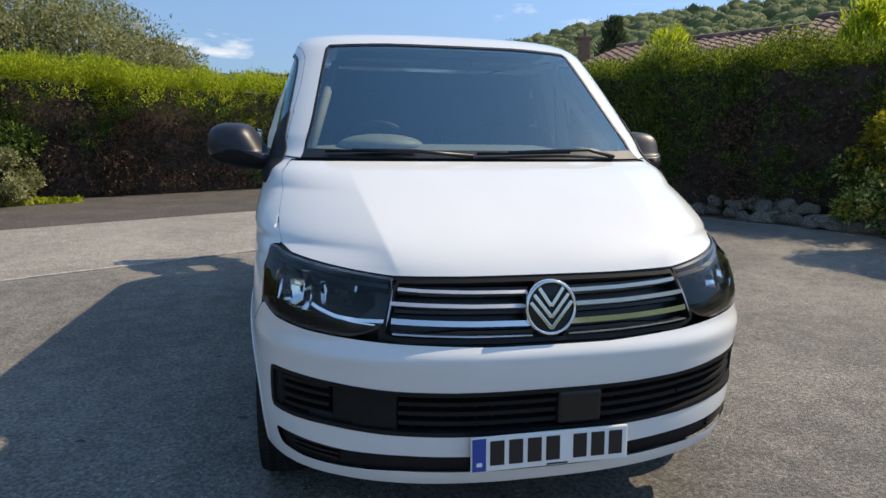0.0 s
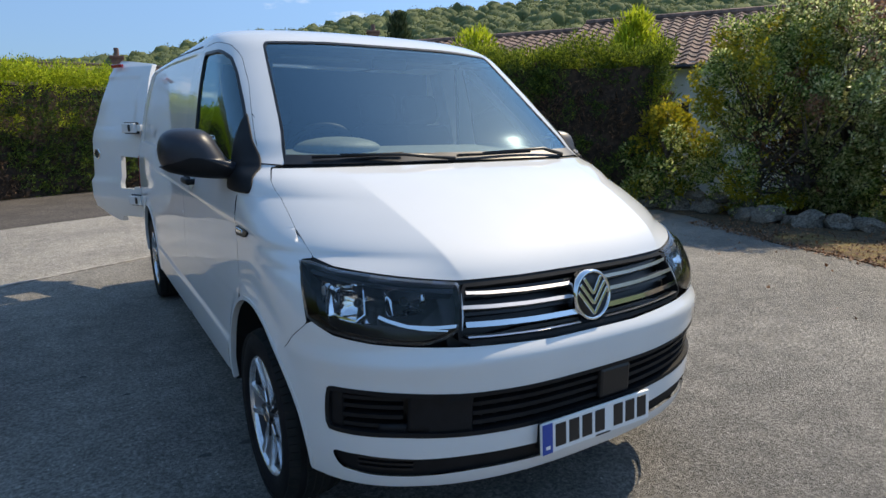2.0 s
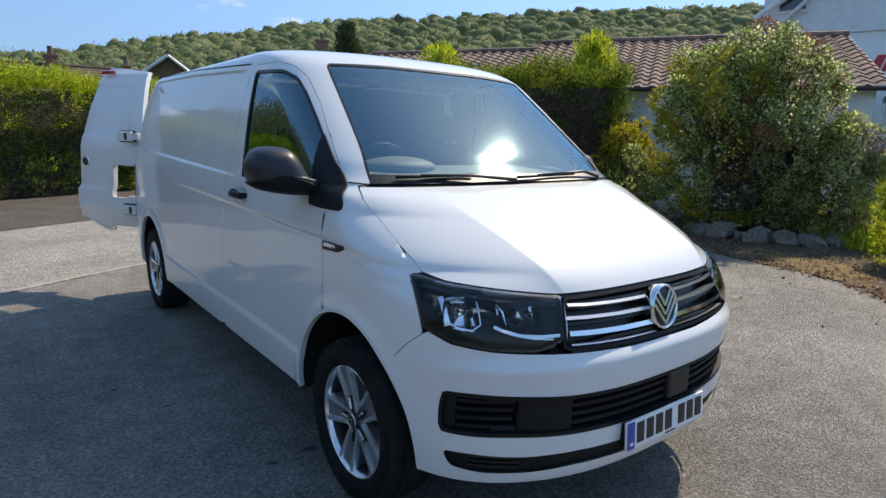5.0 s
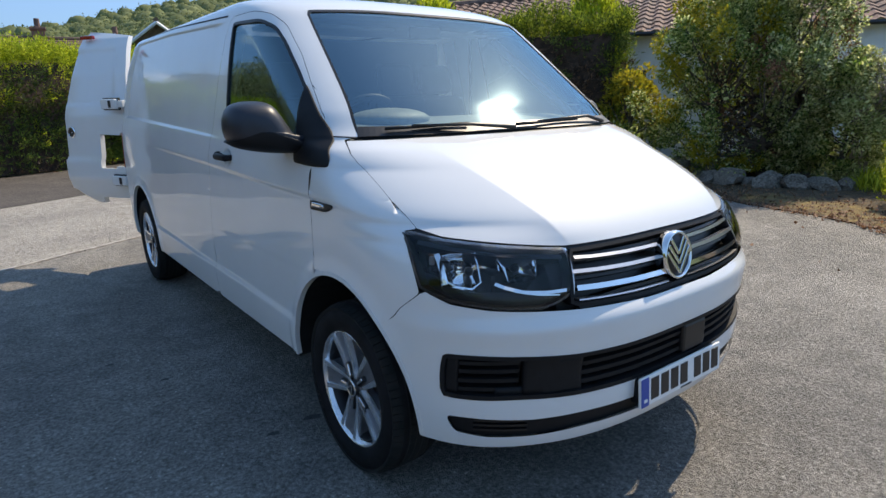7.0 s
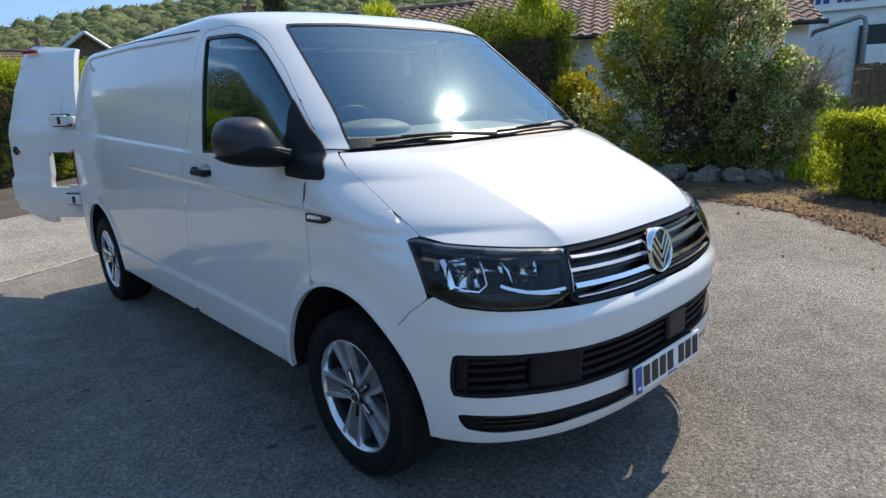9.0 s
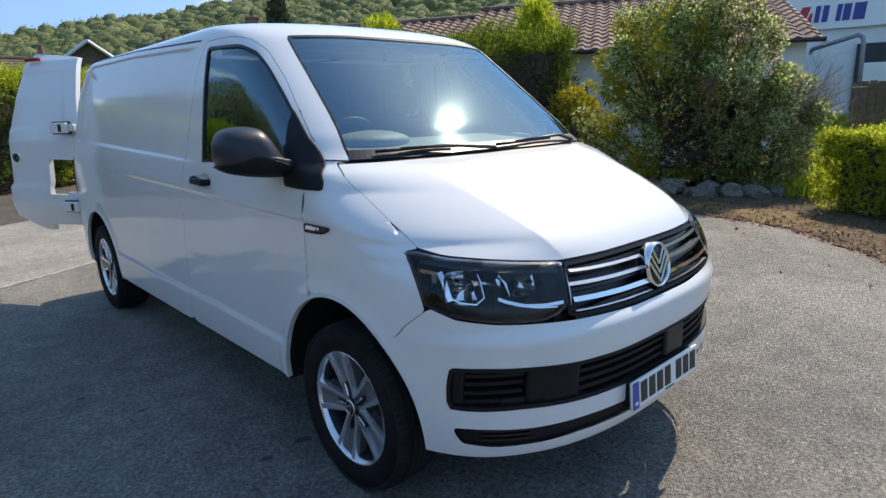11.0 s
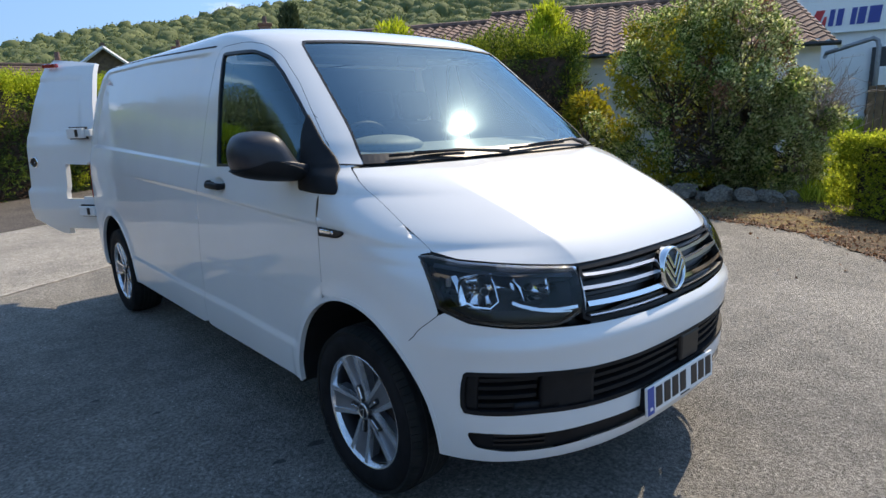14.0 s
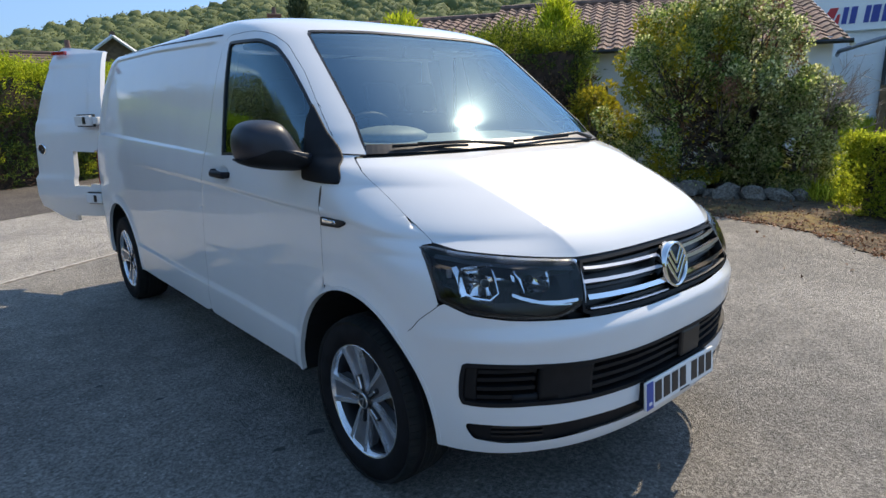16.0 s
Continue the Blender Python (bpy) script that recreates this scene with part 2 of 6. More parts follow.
ROAD = material("road_tarmac", (0.105, 0.092, 0.083), 0.9, second=(0.075, 0.067, 0.062), scale=1.5, bump=0.7, bump_scale=60, fleck=0.45, fleck_scale=70, chips=1, spec=0.3)
STAIN = material("old_oil", (0.055, 0.053, 0.05), 0.6, vary=0.3, scale=30, bump=0.6, bump_scale=60)
SOIL = material("leaf_litter", (0.125, 0.082, 0.043), 0.95, second=(0.045, 0.034, 0.022), scale=9, bump=1.0, bump_scale=40, fleck=0.5, fleck_scale=60)
MOSS = material("moss", (0.21, 0.145, 0.045), 0.95, second=(0.10, 0.068, 0.035), scale=6, bump=1.0, bump_scale=60, fleck=0.5, fleck_scale=80)
GRASS = material("rough_grass", (0.075, 0.105, 0.028), 0.9, second=(0.045, 0.07, 0.02), scale=0.6, bump=1.0, bump_scale=12, fleck=0.4, fleck_scale=30)
JOINT = material("mortar_strip", (0.36, 0.34, 0.31), 0.9, vary=0.2, scale=12, bump=0.5, bump_scale=80)
STONE = material("limestone", (0.29, 0.265, 0.23), 0.9, second=(0.11, 0.105, 0.085), scale=7, bump=1.0, bump_scale=18, fleck=0.3, fleck_scale=70)
TWIG = material("pale_twigs", (0.42, 0.33, 0.27), 0.9, second=(0.22, 0.165, 0.135), scale=9, bump=0.5, bump_scale=40)
BARK = material("bark", (0.13, 0.105, 0.085), 0.95, second=(0.06, 0.05, 0.042), scale=14, bump=1.0, bump_scale=30)
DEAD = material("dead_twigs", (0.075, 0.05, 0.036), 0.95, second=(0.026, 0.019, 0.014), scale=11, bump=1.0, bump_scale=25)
TILE = material("clay_tile", (0.25, 0.145, 0.11), 0.85, second=(0.13, 0.085, 0.07), scale=1.7, bump=0.5, bump_scale=30, fleck=0.35, fleck_scale=9)
BROWN_TILE = material("brown_tile", (0.17, 0.105, 0.07), 0.85, second=(0.12, 0.08, 0.06), scale=2, bump=0.5, bump_scale=15)
RENDER_WALL = material("painted_render", (0.88, 0.88, 0.87), 0.85, second=(0.80, 0.80, 0.79), scale=2, bump=0.5, bump_scale=70)
CREAM = material("cream_render", (0.68, 0.62, 0.50), 0.85, vary=0.08, scale=3, bump=0.4, bump_scale=60)
BOARD = material("white_boards", (0.72, 0.74, 0.76), 0.6, vary=0.06, scale=4, bump=0.2, bump_scale=40)
WOOD = material("fence_wood", (0.20, 0.13, 0.075), 0.85, second=(0.12, 0.08, 0.05), scale=8, bump=0.6, bump_scale=50)
BRICK = material("chimney_brick", (0.30, 0.15, 0.10), 0.9, second=(0.20, 0.11, 0.085), scale=6, bump=0.8, bump_scale=30)
STEEL = material("grey_steel", (0.28, 0.29, 0.31), 0.45, 0.6, vary=0.1)
DARK = material("dark_opening", (0.03, 0.032, 0.035), 0.5, vary=0.2)
SIGN_RED, SIGN_BLUE = material("sign_red", (0.62, 0.03, 0.035), 0.4, vary=0.05), material("sign_blue", (0.02, 0.05, 0.28), 0.4, vary=0.05)
WINDOW = material("far_window", (0.03, 0.04, 0.05), 0.08, vary=0.1, coat=0.6)

# shoots grow yellower; sunlit tops and shaded sides are put into these colours too
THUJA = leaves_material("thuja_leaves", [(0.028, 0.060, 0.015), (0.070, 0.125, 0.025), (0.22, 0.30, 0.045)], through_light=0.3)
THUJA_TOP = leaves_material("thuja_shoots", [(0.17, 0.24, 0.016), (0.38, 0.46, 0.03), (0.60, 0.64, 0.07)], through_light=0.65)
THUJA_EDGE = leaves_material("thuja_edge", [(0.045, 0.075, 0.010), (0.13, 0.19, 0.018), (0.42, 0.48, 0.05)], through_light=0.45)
BROWN_LEAF = leaves_material("dead_thuja", [(0.022, 0.016, 0.012), (0.075, 0.047, 0.032), (0.27, 0.165, 0.105)], through_light=0.2)
GREY_LEAF = leaves_material("willow_leaves", [(0.11, 0.14, 0.05), (0.27, 0.29, 0.12), (0.56, 0.53, 0.31)], through_light=0.45)
SHRUB_LEAF = leaves_material("shrub_leaves", [(0.035, 0.075, 0.018), (0.20, 0.30, 0.06), (0.80, 0.80, 0.38)], gloss=0.65, through_light=0.6)
YELLOW_LEAF = leaves_material("yellow_leaves", [(0.16, 0.18, 0.02), (0.38, 0.34, 0.03), (0.55, 0.44, 0.04)], through_light=0.45)
PALE_LEAF = leaves_material("pale_leaves", [(0.14, 0.19, 0.05), (0.42, 0.45, 0.17), (0.85, 0.82, 0.48)], gloss=0.6, through_light=0.55)
# variegated leaves whose palest tone stands for sun glints, put into the colour
SPARKLE_LEAF = leaves_material("variegated_glint_leaves", [(0.05, 0.09, 0.025), (0.30, 0.37, 0.11), (0.92, 0.90, 0.55)], gloss=0.65, through_light=0.65)
RUST_LEAF = leaves_material("rust_leaves", [(0.14, 0.07, 0.04), (0.27, 0.14, 0.08), (0.42, 0.25, 0.16)], through_light=0.35)
PRIVET = leaves_material("privet_leaves", [(0.15, 0.22, 0.02), (0.36, 0.42, 0.035), (0.60, 0.61, 0.08)], through_light=0.65)
CONIFER = leaves_material("conifer_needles", [(0.035, 0.06, 0.03), (0.07, 0.10, 0.045), (0.12, 0.15, 0.07)])
WOODS = leaves_material("far_woods", [(0.115, 0.150, 0.060), (0.165, 0.20, 0.078), (0.215, 0.245, 0.10)], patch=(0.17, 0.195, 0.09), through_light=0.25, gloss=0.1)

# ---- building helpers ----
def add_mesh(name, verts, faces, mat, parent=None, label="", smooth=True):
    me = bpy.data.meshes.new(name)
    me.from_pydata([tuple(v) for v in verts], [], [tuple(f) for f in faces])
    me.materials.append(mat)
    if smooth:
        me.polygons.foreach_set("use_smooth", [True] * len(me.polygons))
    ob = new(name, me)
    ob.parent = parent
    if label:
        ob["label"] = label
    return ob


def part(name, bm, mat, parent=None, label="", smooth=False):
    me = bpy.data.meshes.new(name)
    bm.to_mesh(me)
    bm.free()
    me.materials.append(mat)
    if smooth:
        me.polygons.foreach_set("use_smooth", [True] * len(me.polygons))
    ob = new(name, me)
    ob.parent = parent
    if label:
        ob["label"] = label
    return ob


def box(size, at=(0, 0, 0), bevel=0.0, turn=0.0, bm=None, segments=2):
    """A bevelled block, centred at a place, turned about z."""
    own = bmesh.new()
    bmesh.ops.create_cube(own, size=1, matrix=Matrix.Diagonal((*size, 1)))
    if bevel:
        bmesh.ops.bevel(own, geom=own.edges[:], offset=bevel, segments=segments, affect="EDGES", profile=0.5)
    own.transform(pose(*at, 0, 0, turn))
    if bm is None:
        return own
    me = bpy.data.meshes.new("tmp")
    own.to_mesh(me)
    own.free()
    bm.from_mesh(me)
    bpy.data.meshes.remove(me)
    return bm


def tube(points, radii, sides=8, bm=None):
    """A tube along points, tapered by radii, closed at both ends."""
    bm = bm or bmesh.new()
    pts = [Vector(p) for p in points]
    rings = []
    for i, p in enumerate(pts):
        way = (pts[min(i + 1, len(pts) - 1)] - pts[max(i - 1, 0)]).normalized()
        side = way.orthogonal().normalized()
        if abs(way.z) < 0.95:
            side = way.cross(Vector((0, 0, 1))).normalized()
        up = way.cross(side)
        r = radii[i] if hasattr(radii, "__len__") else radii
        rings.append([bm.verts.new(p + r * (math.cos(k * math.tau / sides) * side + math.sin(k * math.tau / sides) * up)) for k in range(sides)])
    for a, b in zip(rings, rings[1:]):
        for k in range(sides):
            bm.faces.new((a[k], a[(k + 1) % sides], b[(k + 1) % sides], b[k]))
    bm.faces.new(rings[0][::-1])
    bm.faces.new(rings[-1])
    return bm


def lathe(profile, steps=48, axis="x"):
    """Turns (along, radius) points about an axis."""
    verts, faces, n = [], [], len(profile)
    for k in range(steps):
        c, s = math.cos(k * math.tau / steps), math.sin(k * math.tau / steps)
        verts += [(a, r * c, r * s) for a, r in profile]
    for k in range(steps):
        for i in range(n - 1):
            a, b = k * n + i, ((k + 1) % steps) * n + i
            faces.append((a, a + 1, b + 1, b))
    return verts, faces


def leaf_object(name, places, ways, length, width, mat, parent=None, label="", seed=1, spread=0.6, fold=0.25, flat=0.0):
    """Many small pointed leaves, each a folded pair of triangles, at places and leaning along ways."""
    rng = np.random.default_rng(seed)
    n = len(places)
    way = ways + spread * rng.normal(size=(n, 3))
    way /= np.linalg.norm(way, axis=1, keepdims=True) + 1e-9
    side = np.cross(way, rng.normal(size=(n, 3)) + np.array([0, 0, flat]))
    side /= np.linalg.norm(side, axis=1, keepdims=True) + 1e-9
    up = np.cross(side, way)
    size = rng.uniform(0.6, 1.35, (n, 1))
    L, W = length * size, width * size
    mid = places + way * L * 0.45
    verts = np.empty((n, 4, 3))
    verts[:, 0], verts[:, 2] = places, places + way * L
    verts[:, 1], verts[:, 3] = mid + side * W / 2 + up * W * fold, mid - side * W / 2 + up * W * fold
    base = np.arange(n)[:, None] * 4
    tris = np.concatenate([base + [0, 1, 2], base + [0, 2, 3]], 1).reshape(-1, 3)
    me = bpy.data.meshes.new(name)
    me.vertices.add(4 * n)
    me.vertices.foreach_set("co", verts.astype(np.float32).ravel())
    me.loops.add(6 * n)
    me.loops.foreach_set("vertex_index", tris.astype(np.int32).ravel())
    me.polygons.add(2 * n)
    me.polygons.foreach_set("loop_start", np.arange(0, 6 * n, 3, dtype=np.int32))
    me.materials.append(mat)
    me.update(calc_edges=True)
    ob = new(name, me)
    ob.parent = parent
    if label:
        ob["label"] = label
    return ob


# ---- the van's skin ----
# the profile of the nose: height, y at the middle
NOSE = np.array([
    (0.2, 0.15), (0.28, 0.09), (0.36, 0.062), (0.45, 0.057), (0.55, 0.06), (0.66, 0.047), (0.725, 0.045), (0.742, 0.051), (0.775, 0.078),
    (0.83, 0.093), (0.9, 0.127), (0.96, 0.165), (1, 0.2), (1.05, 0.265), (1.12, 0.4), (1.2, 0.585), (1.25, 0.72), (1.295, 0.87),
    (1.4, 1.003), (1.6, 1.257), (1.75, 1.448), (1.83, 1.55), (1.88, 1.635), (1.92, 1.745), (1.95, 1.92), (1.97, 2.15), (1.985, 2.5)])
# the rounded front corner: height, depth, power
CORNER = np.array([
    (0.2, 0.6, 2.6), (0.28, 0.64, 2.6), (0.36, 0.66, 2.6), (0.45, 0.66, 2.6), (0.55, 0.66, 2.6), (0.66, 0.68, 2.6), (0.725, 0.7, 2.7),
    (0.742, 0.7, 2.7), (0.775, 0.71, 2.8), (0.83, 0.72, 2.9), (0.9, 0.75, 3), (0.96, 0.77, 3), (1, 0.6, 3), (1.05, 0.46, 3),
    (1.12, 0.45, 3), (1.2, 0.46, 3), (1.25, 0.48, 3), (1.295, 0.5, 3), (1.4, 0.47, 3), (1.6, 0.44, 3), (1.75, 0.42, 3),
    (1.83, 0.42, 3), (1.88, 0.42, 2.8), (1.92, 0.44, 2.6), (1.95, 0.46, 2.4), (1.97, 0.5, 2.2), (1.985, 0.6, 2)])
# the flank: height, half width
FLANK = np.array([
    (0.2, 0.88), (0.28, 0.925), (0.36, 0.938), (0.45, 0.945), (0.55, 0.948), (0.66, 0.95), (0.725, 0.951), (0.742, 0.951), (0.775, 0.952),
    (0.83, 0.952), (0.9, 0.952), (0.96, 0.951), (1, 0.95), (1.05, 0.949), (1.12, 0.946), (1.2, 0.94), (1.25, 0.932), (1.295, 0.922),
    (1.4, 0.905), (1.6, 0.87), (1.75, 0.836), (1.83, 0.814), (1.88, 0.798), (1.92, 0.772), (1.95, 0.722), (1.97, 0.64), (1.985, 0.45)])
# the leaning rear edge: height, y
REAR = ((0.2, 4.86), (0.36, 4.90), (0.8, 4.91), (1.1, 4.89), (1.33, 4.88), (1.47, 4.84), (1.70, 4.755), (1.87, 4.64), (1.92, 4.59), (1.95, 4.54), (1.97, 4.46), (1.985, 4.30))
AXLES, HUB_Z, ARCH_R = (0.875, 4.275), 0.34, 0.445
ARCHES = (0.892, 4.280)  # the middles of the wheel openings


def rear_y(z):
    return np.interp(z, [r[0] for r in REAR], [r[1] for r in REAR])


def smooth_table(x, table):
    """Monotone cubic through the rows of a table."""
    k, v = table[:, 0], table[:, 1:]
    h = np.diff(k)[:, None]
    s = np.diff(v, axis=0) / h
    m = np.zeros_like(v)
    both = s[:-1] * s[1:] > 0
    with np.errstate(divide="ignore", invalid="ignore"):
        m[1:-1] = np.where(both, 2 * s[:-1] * s[1:] / (s[:-1] + s[1:]), 0)
    m[0], m[-1] = s[0], s[-1]
    i = np.clip(np.searchsorted(k, x) - 1, 0, len(k) - 2)
    t = ((x - k[i]) / (k[i + 1] - k[i]))[:, None]
    hh = h[i]
    return ((2 * t**3 - 3 * t**2 + 1) * v[i] + (t**3 - 2 * t**2 + t) * hh * m[i] + (3 * t**2 - 2 * t**3) * v[i + 1] + (t**3 - t**2) * hh * m[i + 1])


ZS, QS = np.linspace(0.20, 1.985, 447), np.linspace(0, 6.4, 1281)
XT, YT = np.zeros((447, 1281)), np.zeros((447, 1281))
def section(z):
    """Front y, corner depth and power, half width and rear y at some heights."""
    return np.column_stack([smooth_table(z, NOSE), smooth_table(z, CORNER), smooth_table(z, FLANK), rear_y(z)])


for row, (z, (yf, d, n, w, yr)) in enumerate(zip(ZS, section(ZS))):
    a = np.linspace(0, np.pi / 2, 400)
    x, y = w * np.sin(a) ** (2 / n), d * (1 - np.cos(a) ** (2 / n))
    fold = 0.45 * np.interp(z, [0.955, 1.03, 1.19, 1.30], [0, 1, 1, 0])  # the pressed fold along the bonnet
    fold_x = np.interp(z, [0.95, 1.30], [0.45, 0.60])
    y = y + fold * np.maximum(0, x - fold_x)
    x, y = np.append(x, w), np.append(y, y[-1] + 8)
    XT[row], YT[row] = np.interp(QS, x + y, x), yf + np.interp(QS, x + y, y)
    turn = np.clip((YT[row] - (yr - 0.07)) / 0.07, 0, 1)
    XT[row] -= 0.07 * (1 - np.sqrt(1 - turn**2))


def step(v):
    """A soft step from 0 to 1."""
    v = np.clip(v, 0, 1)
    return v * v * (3 - 2 * v)


def pressed(y, z):
    """How far the pressings of the flank stand out: the sunk upper panel, the waist crease, the sill, the wheel arches and the cup behind the handle."""
    belt = np.interp(y, [2.14, 2.7, 4.52], [1.250, 1.268, 1.318])
    ledge = np.interp(y, [2.14, 2.7, 4.52], [0.012, 0.014, 0.026])
    roof = np.interp(y, [2.28, 3.45, 4.52], [1.846, 1.890, 1.902])
    deep = np.interp(y, [2.15, 2.45, 4.5], [0, 0.007, 0.014])
    out = -deep * step((z - belt) / ledge) * step((roof - z) / 0.014) * step((rear_y(z) - 0.15 - y) / 0.035)
    crease = np.interp(y, [0.5, 0.88, 1.08, 1.42, 2.3, 3.92], [1.03, 1.076, 1.084, 1.088, 1.116, 1.148])
    high = np.interp(y, [0.5, 0.8, 3.2, 3.9], [0, 0.0065, 0.0065, 0])
    out = out + high * np.where(z > crease, step(1 - (z - crease) / 0.10), step(1 - (crease - z) / 0.016))
    sill = np.interp(y, [1.356, 1.99, 2.83, 3.59], [0.522, 0.536, 0.534, 0.544])
    out = out + 0.011 * step((sill - z) / 0.036) * np.interp(y, [1.31, 1.37, 3.80, 3.86], [0, 1, 1, 0])
    for mid in ARCHES:
        r = np.hypot(y - mid, z - HUB_Z - 0.017)
        out = out + 0.010 * step(1 - (r - ARCH_R) / 0.07)
    cup = 1 - ((y - 2.06) / 0.075) ** 2 - ((z - 1.168) / 0.045) ** 2
    return (out - 0.012 * step(cup)) * step((y - 0.40) / 0.25)


def shell(q, z):
    """A place on the van's skin: q runs round it from the middle of the front (minus: the driver's side)."""
    q, z = np.broadcast_arrays(np.asarray(q, float), np.asarray(z, float))
    fz = np.clip((z - 0.20) / (ZS[1] - ZS[0]), 0, 445.999)
    fq = np.clip(np.abs(q) / (QS[1] - QS[0]), 0, 1279.999)
    i, j = fz.astype(int), fq.astype(int)
    a, b = fz - i, fq - j
    out = []
    for T in (XT, YT):
        out.append((1 - a) * ((1 - b) * T[i, j] + b * T[i, j + 1]) + a * ((1 - b) * T[i + 1, j] + b * T[i + 1, j + 1]))
    return np.stack([(out[0] + pressed(out[1], z)) * np.sign(q), out[1], z], -1)


def shell_normal(q, z):
    e = 0.008
    du, dv = shell(q + e, z) - shell(q - e, z), shell(q, np.minimum(z + e, 1.984)) - shell(q, z - e)
    n = np.cross(du, dv)
    return n / np.linalg.norm(n, axis=-1, keepdims=True)


def q_at_y(y, z, side=-1):
    """q of the place on the skin at that y and height."""
    f = float(np.clip((z - 0.20) / (ZS[1] - ZS[0]), 0, 445.999))
    i = int(f)
    return side * float((1 - f + i) * np.interp(y, YT[i], QS) + (f - i) * np.interp(y, YT[i + 1], QS))


def lead(z):
    """How far back the middle of the front stands at a height."""
    return np.interp(z, ZS, YT[:, 0])


# ---- skin tools ----
def dense(points, step=0.012):
    """A closed outline on the skin with points about every step; it comes in as (q, z)."""
    out = []
    for (a, b), (c, d) in zip(points, points[1:] + points[:1]):
        k = max(1, int(math.hypot(c - a, d - b) / step))
        out += [(a + (c - a) * i / k, b + (d - b) * i / k) for i in range(k)]
    return np.array(out)


def outline_y(points, side=-1):
    """An outline given as (y, z) on one flank."""
    fine = []
    for (a, b), (c, d) in zip(points, points[1:] + points[:1]):
        k = max(1, int(math.hypot(c - a, d - b) / 0.012))
        fine += [(q_at_y(a + (c - a) * i / k, b + (d - b) * i / k, side), b + (d - b) * i / k) for i in range(k)]
    return np.array(fine)


def rounded(points, r=0.03, k=4):
    """Rounds the corners of a closed outline."""
    out = []
    for i, p in enumerate(points):
        p, a, b = Vector(p), Vector(points[i - 1]), Vector(points[(i + 1) % len(points)])
        ra, rb = min(r, (a - p).length * 0.45), min(r, (b - p).length * 0.45)
        s, e = p + (a - p).normalized() * ra, p + (b - p).normalized() * rb
        out += [tuple((1 - t) ** 2 * s + 2 * t * (1 - t) * p + t * t * e) for t in (i / k for i in range(k + 1))]
    return out


def inside(q, z, poly):
    x, y = poly[:, 0], poly[:, 1]
    x2, y2 = np.roll(x, -1), np.roll(y, -1)
    hit = np.zeros(q.shape, bool)
    for a, b, c, d in zip(x, y, x2, y2):
        if b == d:
            continue
        cross = ((b > z) != (d > z)) & (q < (c - a) * (z - b) / (d - b) + a)
        hit ^= cross
    return hit


def snapped(q, z, poly):
    """The nearest place on the outline for each (q, z)."""
    a, b = poly, np.roll(poly, -1, axis=0)
    p = np.stack([q, z], -1)[:, None]
    ab = (b - a)[None]
    t = np.clip(((p - a) * ab).sum(-1) / np.maximum((ab**2).sum(-1), 1e-12), 0, 1)
    near = a + t[..., None] * ab
    k = ((near - p) ** 2).sum(-1).argmin(1)
    return near[np.arange(len(q)), k]


def shrunk(poly, by):
    """The outline drawn in by some metres."""
    t = np.roll(poly, -1, axis=0) - np.roll(poly, 1, axis=0)
    n = np.stack([-t[:, 1], t[:, 0]], -1) / (np.linalg.norm(t, axis=1, keepdims=True) + 1e-9)
    area = (poly[:, 0] * np.roll(poly[:, 1], -1) - np.roll(poly[:, 0], -1) * poly[:, 1]).sum()
    return poly + n * by * (1 if area > 0 else -1)


def flank(poly):
    """An outline in flank coordinates, which do not shear where the bonnet slopes."""
    return np.stack([poly[:, 0] + np.sign(poly[:, 0]) * lead(poly[:, 1]), poly[:, 1]], -1)


def trim(q, z, faces, keep, outlines, flanks=(), reach=0.05):
    """Keeps some faces and pulls the cut edge onto the outlines."""
    faces = faces[keep]
    ends = {}
    for f in faces:
        for a, b in zip(f, np.roll(f, -1)):
            e = (min(a, b), max(a, b))
            ends[e] = ends.get(e, 0) + 1
    rim = sorted({v for e, c in ends.items() if c == 1 for v in e})
    rim = np.array(rim, int)
    for poly in outlines:
        lo, hi = poly.min(0) - 0.06, poly.max(0) + 0.06
        r = rim[(q[rim] > lo[0]) & (q[rim] < hi[0]) & (z[rim] > lo[1]) & (z[rim] < hi[1])]
        if len(r):
            near = snapped(q[r], z[r], poly)
            ok = np.hypot(near[:, 0] - q[r], near[:, 1] - z[r]) < reach
            q[r[ok]], z[r[ok]] = near[ok, 0], near[ok, 1]
    for poly in map(flank, flanks):
        lo, hi = poly.min(0) - 0.06, poly.max(0) + 0.06
        u = q + np.sign(q) * lead(z)
        r = rim[(u[rim] > lo[0]) & (u[rim] < hi[0]) & (z[rim] > lo[1]) & (z[rim] < hi[1])]
        if len(r):
            near = snapped(u[r], z[r], poly)
            ok = np.hypot(near[:, 0] - u[r], near[:, 1] - z[r]) < reach
            z[r[ok]] = near[ok, 1]
            q[r[ok]] = near[ok, 0] - np.sign(near[ok, 0]) * lead(near[ok, 1])
    used = np.unique(faces)
    back_map = np.full(len(q), -1)
    back_map[used] = np.arange(len(used))
    return q[used], z[used], back_map[faces]


